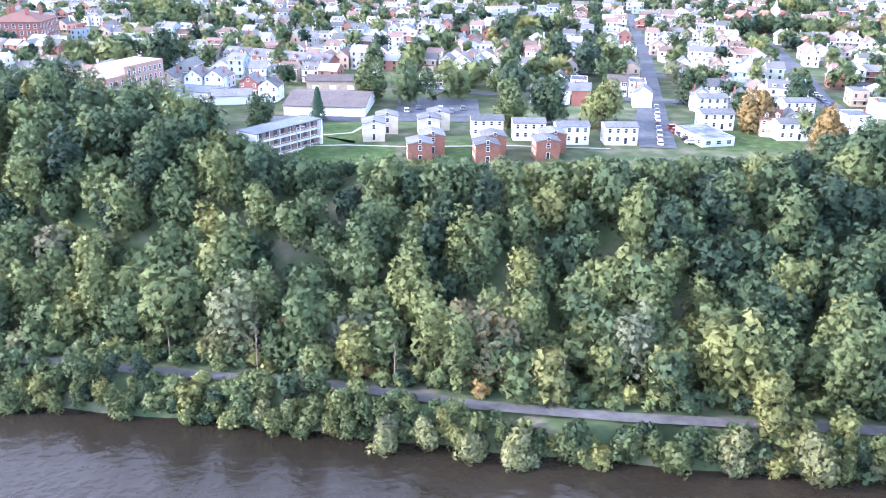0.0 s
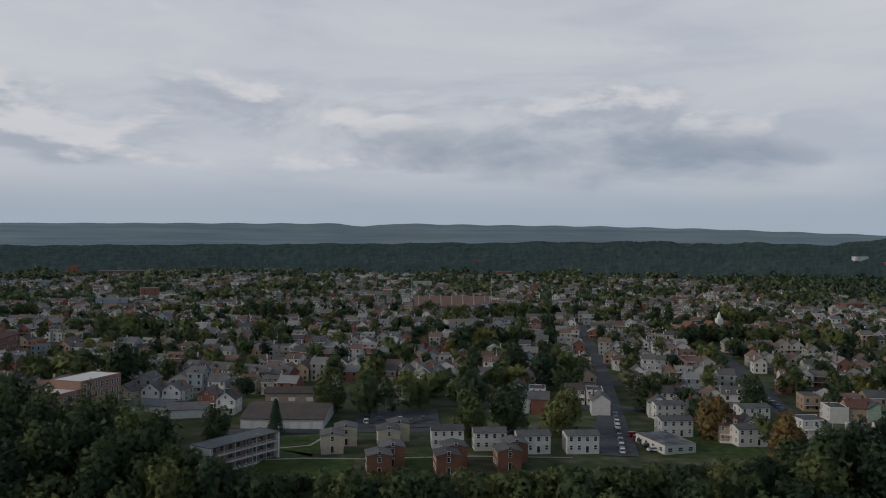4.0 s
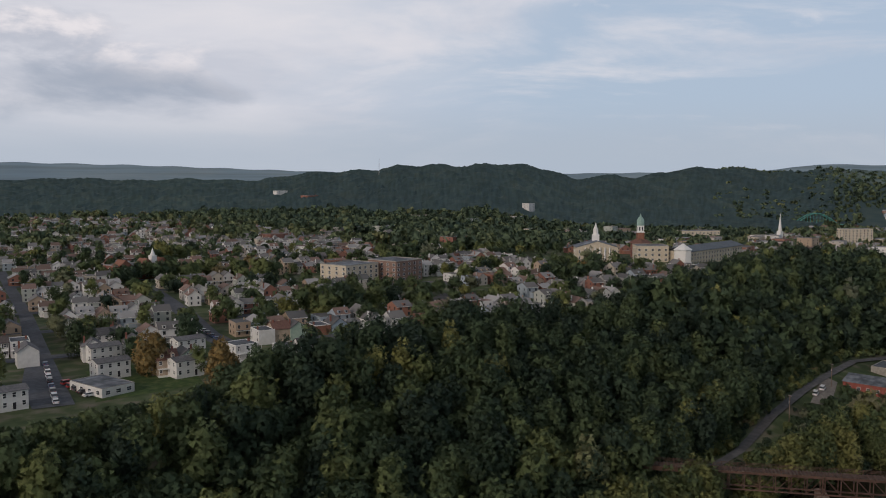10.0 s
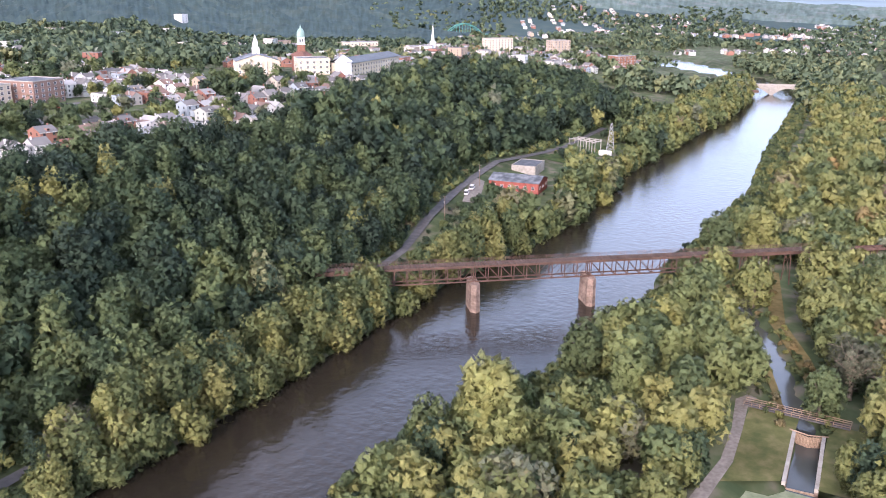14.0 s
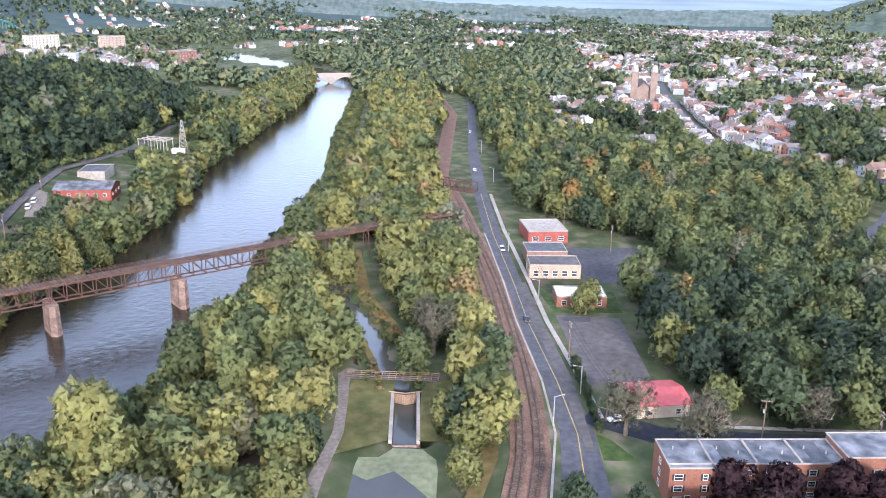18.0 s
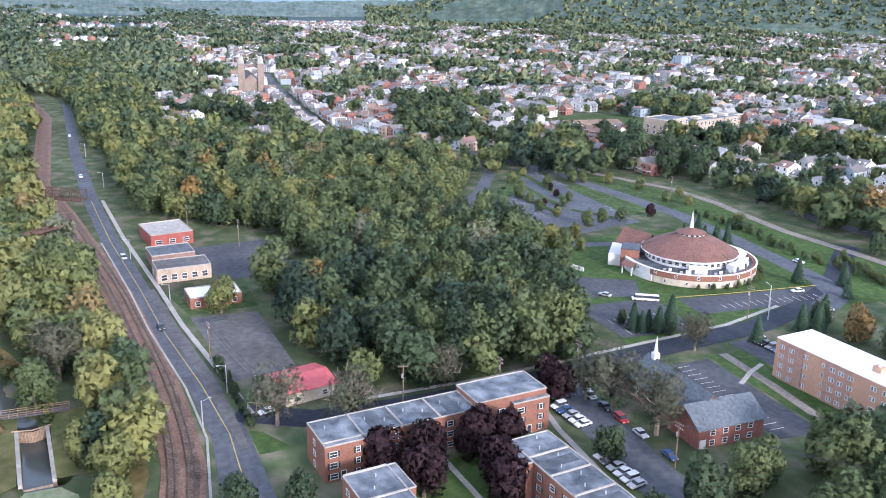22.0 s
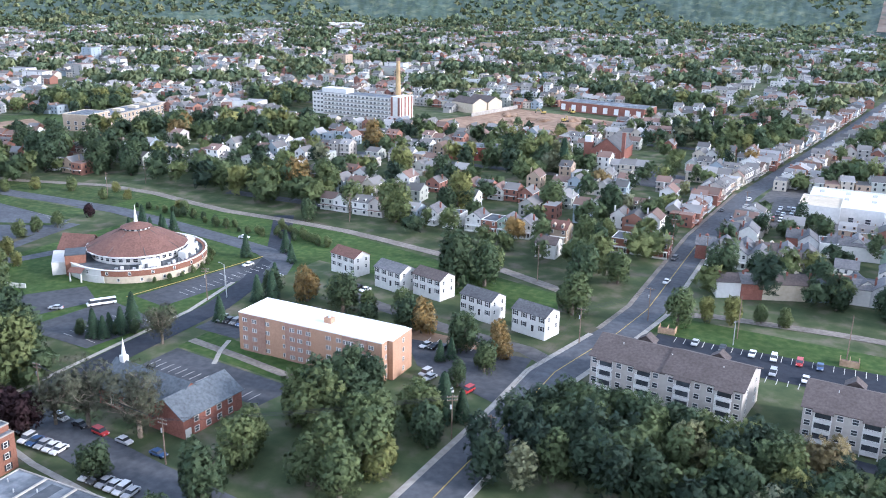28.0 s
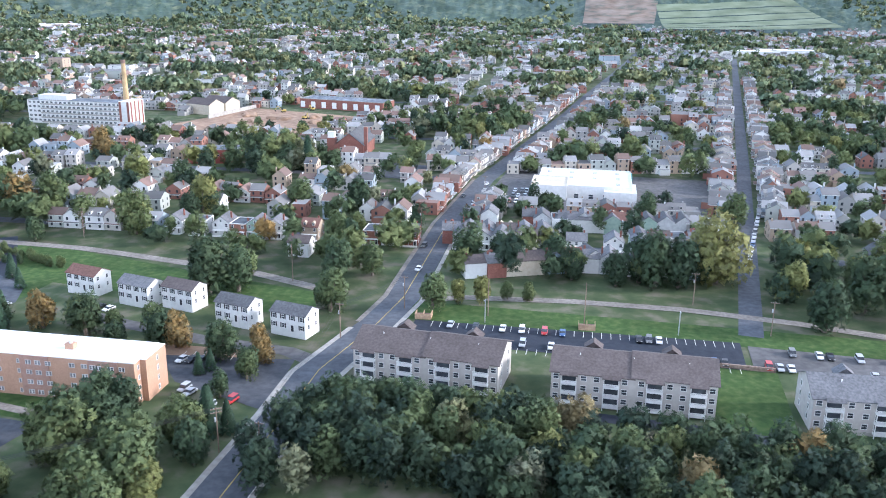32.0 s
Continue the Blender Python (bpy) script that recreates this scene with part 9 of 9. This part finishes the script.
# ---- landmarks further off ----
e = thing("river_workshop", "red brick riverside workshop with a grey gabled roof", "workshop", on_land(412, 184, 8))
bm = bmesh.new()
gable_wall(bm, 18, 27, -1, 4.6, 2.4, "y")
part("wall", bm, RED_PAINT, e)
bm = bmesh.new()
gable_roof(bm, 18, 27, 4.6, 2.4, 0.4, 0.2, "y")
part("roof", bm, MEMBRANE, e)
windows_on(e, "west", 6, 27, 1.2, 1.4, 1.5, 3, False, 9)
windows_on(e, "south", 3, 18, 1.2, 1.4, 1.5, 3, False, 13.5)
block(on_land(452, 196, 8), 20, 14, 4, CONCRETE, TAR, "low grey riverside shed", "shed")
patch("yard_river", [(360, 190), (400, 205), (400, 198), (366, 184)], GRAVEL, 0.3, "gravel yard beside the road", "yard")
patch("yard_substation", [(488, 206), (565, 196), (556, 174), (490, 184)], GRASS, 0.3, "grass yard round the substation", "yard")
sub = thing("substation", "grey steel electrical substation frames", "substation", on_land(534, 192, 75))
for x in (-9, -4.5, 0, 4.5, 9):
    for y in (-5, 5):
        bm = bmesh.new()
        tube(bm, (x, y, -0.5), (x, y, 9), 0.3, 0.25, 4)
        part("post", bm, CONCRETE, sub)
    bm = bmesh.new()
    box(bm, x - 0.25, x + 0.25, -5.5, 5.5, 7.6, 8.2)
    part("beam", bm, CONCRETE, sub)
for y in (-5, 0, 5):
    bm = bmesh.new()
    box(bm, -9.5, 9.5, y - 0.2, y + 0.2, 8.2, 8.6)
    part("beam", bm, CONCRETE, sub)
for x in (-14, -18):
    bm = bmesh.new()
    box(bm, x - 1.6, x + 1.6, -2, 2, 0, 3)
    part("transformer", bm, TRIM, sub)
tw = thing("lattice_tower", "steel lattice transmission tower", "pylon", on_land(547, 179, 20))
for sx, sy in ((-1, -1), (1, -1), (1, 1), (-1, 1)):
    bm = bmesh.new()
    tube(bm, (sx * 2.6, sy * 2.6, -0.5), (sx * 0.5, sy * 0.5, 19), 0.16, 0.1, 4)
    part("leg", bm, GALV, tw)
for k in range(7):
    z0, z1 = k * 2.7, (k + 1) * 2.7
    r0, r1 = 2.6 - 2.1 * z0 / 19, 2.6 - 2.1 * z1 / 19
    bm = bmesh.new()
    for a in range(4):
        c = [(-1, -1), (1, -1), (1, 1), (-1, 1)]
        p, q = c[a], c[(a + 1) % 4]
        tube(bm, (p[0] * r0, p[1] * r0, z0), (q[0] * r1, q[1] * r1, z1), 0.09, 0.09, 3)
        tube(bm, (q[0] * r0, q[1] * r0, z0), (p[0] * r1, p[1] * r1, z1), 0.09, 0.09, 3)
    part("bracing", bm, GALV, tw)
for z in (12, 15):
    bm = bmesh.new()
    box(bm, -4, 4, -0.15, 0.15, z, z + 0.3)
    part("crossarm", bm, GALV, tw)

# arched road bridge down the river
ab = thing("arch_bridge", "pale concrete road bridge with flat arches", "bridge", pose(1008, 190, 0, 0, 0, 288))
for i in range(2):
    x0 = 4 + i * 34
    bm = bmesh.new()
    n = 10
    for k in range(n):
        u0, u1 = k / n, (k + 1) / n
        za, zb = -6 + 7.5 * math.sin(math.pi * u0), -6 + 7.5 * math.sin(math.pi * u1)
        pts = [(x0 + 32 * u0, za), (x0 + 32 * u1, zb), (x0 + 32 * u1, 3.4), (x0 + 32 * u0, 3.4)]
        profile(bm, pts, 9)
    part("arch", bm, CONCRETE, ab)
for x in (2, 37, 72):
    bm = bmesh.new()
    box(bm, x - 2, x + 2, -5.5, 5.5, -8, 3.4)
    part("pier", bm, CONCRETE, ab)
bm = bmesh.new()
box(bm, -40, 110, -5.2, 5.2, 3.4, 4.4)
part("deck", bm, CONCRETE, ab)
for y in (-5.1, 5.1):
    bm = bmesh.new()
    box(bm, -40, 110, y - 0.15, y + 0.15, 4.4, 5.4)
    part("parapet", bm, CONCRETE, ab)
gb = thing("girder_bridge", "dark steel girder railway bridge", "bridge", pose(930, 210, 0, 0, 0, 300))
for y in (-2, 2):
    bm = bmesh.new()
    box(bm, -10, 60, y - 0.3, y + 0.3, 2, 4.2)
    part("girder", bm, RUST, gb)
# green arch bridge over the further river
gr = thing("steel_arch_bridge", "green steel arch road bridge", "bridge", pose(1690, 895, 8, 0, 0, 332))
for y in (-5, 5):
    bm = bmesh.new()
    n = 14
    for k in range(n):
        u0, u1 = k / n, (k + 1) / n
        p = (-50 + 100 * u0, y, 24 * math.sin(math.pi * u0))
        q = (-50 + 100 * u1, y, 24 * math.sin(math.pi * u1))
        tube(bm, p, q, 1.1, 1.1, 5)
    part("arch_rib", bm, GREEN_STEEL, gr)
    for k in range(1, n):
        bm = bmesh.new()
        u = k / n
        tube(bm, (-50 + 100 * u, y, 1), (-50 + 100 * u, y, 24 * math.sin(math.pi * u)), 0.45, 0.45, 4)
        part("hanger", bm, GREEN_STEEL, gr)
bm = bmesh.new()
box(bm, -60, 60, -6, 6, 0, 1.6)
part("deck", bm, GREEN_STEEL, gr)

# buildings round the court house and in the town centre
def office(x, y, w, d, h, rz, wall, roof, label, floors=4, category="office building"):
    e = block(on_land(x, y, rz), w, d, h, wall, roof, label, category, 0.5)
    for s in range(floors):
        z = 1.2 + s * (h - 1) / floors
        for face, span, dep in (("south", w, d / 2), ("west", d, w / 2)):
            windows_on(e, face, max(2, int(span / 5)), span, z, 1.9, 1.7, 2.2, False, dep)
    return e


e = office(585, 452, 26, 22, 13, 318, CREAM, MEMBRANE, "tan government building with a glazed bay", 3)
e = office(640, 436, 96, 22, 11, 8, CREAM, SLATE, "long tan government building with a grey metal roof", 3)
bm = bmesh.new()
gable_roof(bm, 98, 24, 11.4, 3.5, 0.4, 0.3, "x")
part("metal_roof", bm, SLATE, e)
bm = bmesh.new()
tube(bm, (-52, -6, -2), (-52, -6, 13), 7, 7, 8)
tube(bm, (-52, -6, 13), (-52, -6, 18), 8, 0.5, 8)
part("bay", bm, TRIM, e)
e = thing("clock_tower", "brick clock tower with white belfry and green dome", "tower", on_land(602, 476, 320))
bm = bmesh.new()
box(bm, -7, 7, -7, 7, -2, 13)
part("wall", bm, BRICK_RED, e)
bm = bmesh.new()
tube(bm, (0, 0, 13), (0, 0, 17), 10.5, 3, 4)
part("roof", bm, SHINGLE_MAROON, e)
bm = bmesh.new()
box(bm, -2.9, 2.9, -2.9, 2.9, 14, 22)
part("shaft", bm, BRICK, e)
bm = bmesh.new()
box(bm, -3.3, 3.3, -3.3, 3.3, 22, 22.6)
box(bm, -2.6, 2.6, -2.6, 2.6, 22.6, 28)
part("belfry", bm, TRIM, e)
for k in range(4):
    for x in (-1.2, 1.2):
        piece("louvre", window_mesh(1.1, 3.2, sash=False), pose(0, 0, 0, 0, 0, 90 * k) @ pose(x, -2.63, 23.6), e)
bm = bmesh.new()
tube(bm, (0, 0, 28), (0, 0, 32), 3.4, 3.2, 8)
tube(bm, (0, 0, 32), (0, 0, 35), 3.4, 2.0, 8)
tube(bm, (0, 0, 35), (0, 0, 38.5), 1.2, 0.1, 8)
part("dome", bm, COPPER, e)
office(308, 482, 30, 24, 13, 12, CREAM, MEMBRANE, "cream four-storey block with a pale roof")
office(342, 478, 26, 26, 14, 12, BRICK_DARK, MEMBRANE, "brown brick four-storey block")
office(1010, 700, 52, 22, 16, 330, CREAM, MEMBRANE, "yellow and brown brick office block")
e = office(1066, 634, 34, 18, 12, 330, WHITE, MEMBRANE, "white rendered hall beside the steeple", 3)
sp = thing("white_steeple", "slim white church steeple", "steeple", on_land(1082, 622))
bm = bmesh.new()
box(bm, -3, 3, -3, 3, -2, 18)
part("tower", bm, TRIM, sp)
bm = bmesh.new()
tube(bm, (0, 0, 18), (0, 0, 42), 2.6, 0.1, 8)
part("spire", bm, TRIM, sp)
office(1132, 545, 40, 18, 24, 328, CREAM, MEMBRANE, "pale concrete block of seven storeys", 7)
office(1184, 474, 28, 20, 24, 330, TAN, MEMBRANE, "tan concrete tower block of seven storeys", 7)
office(1068, 342, 30, 18, 17, 330, BRICK, MEMBRANE, "orange brick five-storey office block", 5)
e = office(208, 598, 40, 18, 10, 10, BRICK_RED, SHINGLE, "red brick school with a white cupola", 3, "school")
bm = bmesh.new()
box(bm, 5, 9, -11, -7, 9, 16)
tube(bm, (7, -9, 16), (7, -9, 21), 1.8, 0.1, 8)
part("cupola", bm, TRIM, e)
for x in (-14, 2, 14):
    bm = bmesh.new()
    gable_wall(bm, 9, 10, 8, 10, 4, "y", x, -6)
    gable_roof(bm, 9, 10, 10, 4, 0.3, 0.2, "y", x, -6)
    part("front_gable", bm, BRICK, e)
# stadium stand
st = thing("stadium_stand", "orange-brown stadium stand with pale stair stripes", "grandstand", on_land(45, 862, 0))
bm = bmesh.new()
profile(bm, [(-8, 0), (8, 0), (8, 12), (-8, 3)], 76)
o = part("stand", bm, BRICK_DARK, st)
o.matrix_local = pose(0, 0, 0, 0, 0, 90)
for i in range(7):
    bm = bmesh.new()
    profile(bm, [(-8, 3.1), (8, 12.1), (8, 12.4), (-8, 3.4)], 1.2)
    o = part("stair", bm, CONCRETE, st)
    o.matrix_local = pose(-33 + 11 * i, 0, 0, 0, 0, 90)
for x in (-40, 40):
    bm = bmesh.new()
    tube(bm, (x, 6, 0), (x, 6, 30), 0.5, 0.3, 6)
    part("floodlight_mast", bm, GALV, st)
office(-455, 1420, 84, 20, 12, 12, BRICK, MEMBRANE, "long orange brick school on the hill", 3, "school")
e = thing("radio_mast", "thin steel radio mast on the ridge", "mast", on_land(1075, 1560))
bm = bmesh.new()
tube(bm, (0, 0, 0), (0, 0, 44), 0.7, 0.3, 5)
part("shaft", bm, GALV, e)
# twin-towered church on the south-eastern hill
TOWER_STONE = material("brown_church_stone", [(0.20, 0.155, 0.125), (0.29, 0.23, 0.185)], 1.2, 0.9, 0.2, 6, stain=0.2)
e = thing("twin_tower_church", "brown stone church with two capped towers", "church", on_land(862, -176, 262))
bm = bmesh.new()
gable_wall(bm, 18, 44, -2, 11, 8, "y")
part("wall", bm, TOWER_STONE, e)
bm = bmesh.new()
gable_roof(bm, 18, 44, 11, 8, 0.5, 0.3, "y")
part("roof", bm, SHINGLE_BROWN, e)
for x in (-9, 9):
    bm = bmesh.new()
    box(bm, x - 3, x + 3, -25, -19, -2, 29)
    part("tower", bm, TOWER_STONE, e)
    bm = bmesh.new()
    tube(bm, (x, -22, 29), (x, -22, 35.5), 3.4, 2.2, 8)
    part("tower_cap", bm, CONCRETE, e)
# old truss beside the railway
e = thing("rail_truss", "rusty steel truss span beside the railway", "bridge", pose(452, 4, 0, 0, 0, 55))
for y in (-2.6, 2.6):
    bm = bmesh.new()
    for z in (0.4, 5):
        box(bm, -14, 14, y - 0.2, y + 0.2, z - 0.2, z + 0.2)
    for i in range(7):
        x = -14 + 28 * i / 6
        box(bm, x - 0.15, x + 0.15, y - 0.15, y + 0.15, 0.4, 5)
        if i < 6:
            tube(bm, (x, y, 0.4 if i % 2 else 5), (x + 28 / 6, y, 5 if i % 2 else 0.4), 0.15, 0.15, 4)
    part("truss", bm, RUST, e)
bm = bmesh.new()
box(bm, -14, 14, -2.6, 2.6, 0, 0.3)
part("deck", bm, RUST, e)
# landfill on the southern horizon, with haze painted in as emission
FILL = material("hazed_landfill_grass", [(0.06, 0.08, 0.04), (0.10, 0.12, 0.06)], 0.01, 1.0, stain=0.3, spec=0.05)
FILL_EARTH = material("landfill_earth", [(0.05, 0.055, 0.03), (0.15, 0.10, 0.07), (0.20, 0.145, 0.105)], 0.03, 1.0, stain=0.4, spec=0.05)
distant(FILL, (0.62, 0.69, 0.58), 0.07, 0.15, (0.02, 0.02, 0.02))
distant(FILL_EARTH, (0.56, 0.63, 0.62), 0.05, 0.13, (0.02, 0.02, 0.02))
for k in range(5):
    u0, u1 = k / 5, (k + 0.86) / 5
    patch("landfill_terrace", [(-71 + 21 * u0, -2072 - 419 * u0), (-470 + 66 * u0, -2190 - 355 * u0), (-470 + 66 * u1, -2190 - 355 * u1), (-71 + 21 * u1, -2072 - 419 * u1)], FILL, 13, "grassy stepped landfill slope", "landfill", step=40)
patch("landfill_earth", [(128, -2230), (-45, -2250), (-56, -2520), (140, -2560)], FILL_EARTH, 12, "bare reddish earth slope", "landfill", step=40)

# ---- sleepers ----
sv, sf = [], []
for off in (2.1, -2.1):
    xs = np.arange(112, 420, 0.62)
    ys = rail_line(xs)
    for x, y in zip(xs, ys):
        d = (rail_line(x + 3) - rail_line(x - 3)) / 6
        a = math.atan(d)
        c, s = math.cos(a), math.sin(a)
        cx, cy, z = x - s * off, y + c * off, 0.16
        b = len(sv)
        for u, v in ((-0.12, -1.3), (0.12, -1.3), (0.12, 1.3), (-0.12, 1.3)):
            sv.append((cx + c * u - s * v, cy + s * u + c * v, 0.1))
        for u, v in ((-0.12, -1.3), (0.12, -1.3), (0.12, 1.3), (-0.12, 1.3)):
            sv.append((cx + c * u - s * v, cy + s * u + c * v, 0.34))
        sf += [(b + 4, b + 5, b + 6, b + 7), (b, b + 1, b + 5, b + 4), (b + 1, b + 2, b + 6, b + 5), (b + 2, b + 3, b + 7, b + 6), (b + 3, b, b + 4, b + 7)]
tagged(mesh_object("sleepers", sv, sf, [TIE]), "weathered wooden railway sleepers", "sleepers", kind="stuff")

# old buff works, wall, machines and heaps at the building site
e = thing("old_works", "buff stone works with two broken gables", "works", on_land(336, -662, 70))
for x in (-9, 9):
    bm = bmesh.new()
    gable_wall(bm, 16, 26, -1, 8, 4, "y", x, 0)
    part("wall", bm, CREAM, e)
    bm = bmesh.new()
    gable_roof(bm, 16, 26, 8, 4, 0.3, 0.2, "y", x, 0)
    part("roof", bm, SHINGLE_BROWN, e)
for s in range(2):
    for x in (-13, -8, -4, 4, 8, 13):
        piece("window", window_mesh(1.3, 2.0, sash=False), pose(x, -13.05, 1.2 + 3.6 * s), e)
w = thing("site_wall", "long pale concrete retaining wall at the site", "wall", pose(0, 0, 0))
for (ax, ay), (bx, by) in (((322, -625), (310, -709)), ((310, -709), (312, -853))):
    bm = bmesh.new()
    d = Vector((bx - ax, by - ay, 0)).normalized()
    n = Vector((-d.y, d.x, 0)) * 0.6
    za = land_at(ax, ay)
    prism(bm, [(ax - n.x, ay - n.y), (bx - n.x, by - n.y), (bx + n.x, by + n.y), (ax + n.x, ay + n.y)], za - 1, za + 3)
    part("wall_length", bm, CONCRETE, w)
for x, y, rz in ((280, -675, 20), (250, -645, 140), (261, -693, 80), (207, -671, 200)):
    e = thing("excavator", "yellow tracked excavator on bare earth", "excavator", on_land(x, y, rz), "site machines")
    for s in (-1.2, 1.2):
        bm = bmesh.new()
        box(bm, -2.0, 2.0, s - 0.35, s + 0.35, 0.0, 0.9)
        bmesh.ops.bevel(bm, geom=list(bm.edges), offset=0.2, segments=1, affect="EDGES")
        part("track", bm, TYRE, e)
    bm = bmesh.new()
    box(bm, -2.2, 1.4, -1.3, 1.3, 1.0, 2.3)
    part("body", bm, YELLOW, e)
    bm = bmesh.new()
    box(bm, 0.2, 1.5, 0.3, 1.3, 2.3, 3.4)
    part("cab", bm, GLASS, e)
    bm = bmesh.new()
    tube(bm, (1.2, 0, 1.8), (4.6, 0, 5.2), 0.35, 0.28, 6)
    part("boom", bm, YELLOW, e)
    bm = bmesh.new()
    tube(bm, (4.6, 0, 5.2), (6.6, 0, 2.0), 0.26, 0.2, 6)
    part("arm", bm, YELLOW, e)
    bm = bmesh.new()
    box(bm, 6.1, 7.1, -0.6, 0.6, 0.9, 2.0)
    part("bucket", bm, DARK, e)
hp = random.Random(5)
for x, y in ((280, -618), (269, -638), (246, -653), (218, -641), (300, -650), (232, -628), (290, -600)):
    bm = bmesh.new()
    r = hp.uniform(5, 10)
    bmesh.ops.create_icosphere(bm, subdivisions=3, radius=1.0)
    for v in bm.verts:
        k = 1 + 0.22 * math.sin(v.co.x * 5 + x) + 0.18 * math.sin(v.co.y * 6 + y)
        v.co = Vector((v.co.x * r * k, v.co.y * r * 0.7 * k, v.co.z * 2.2 * k))
    o = part("earth_mound", bm, DIRT)
    o.matrix_world = on_land(x, y, hp.uniform(0, 180))
    tagged(o, "mound of bare reddish earth on the site", "earth mound", "earth mounds")
# long pale works on the southern edge of the town
for x, y, w_, rz in ((1255, -1780, 120, 40), (1068, -1833, 90, 35), (-157, -1456, 110, 4), (-240, -1500, 90, 6)):
    block(on_land(x, y, rz), w_, 34, 9, WHITE, WHITE_ROOF, "long low white warehouse with a pale roof", "warehouse")
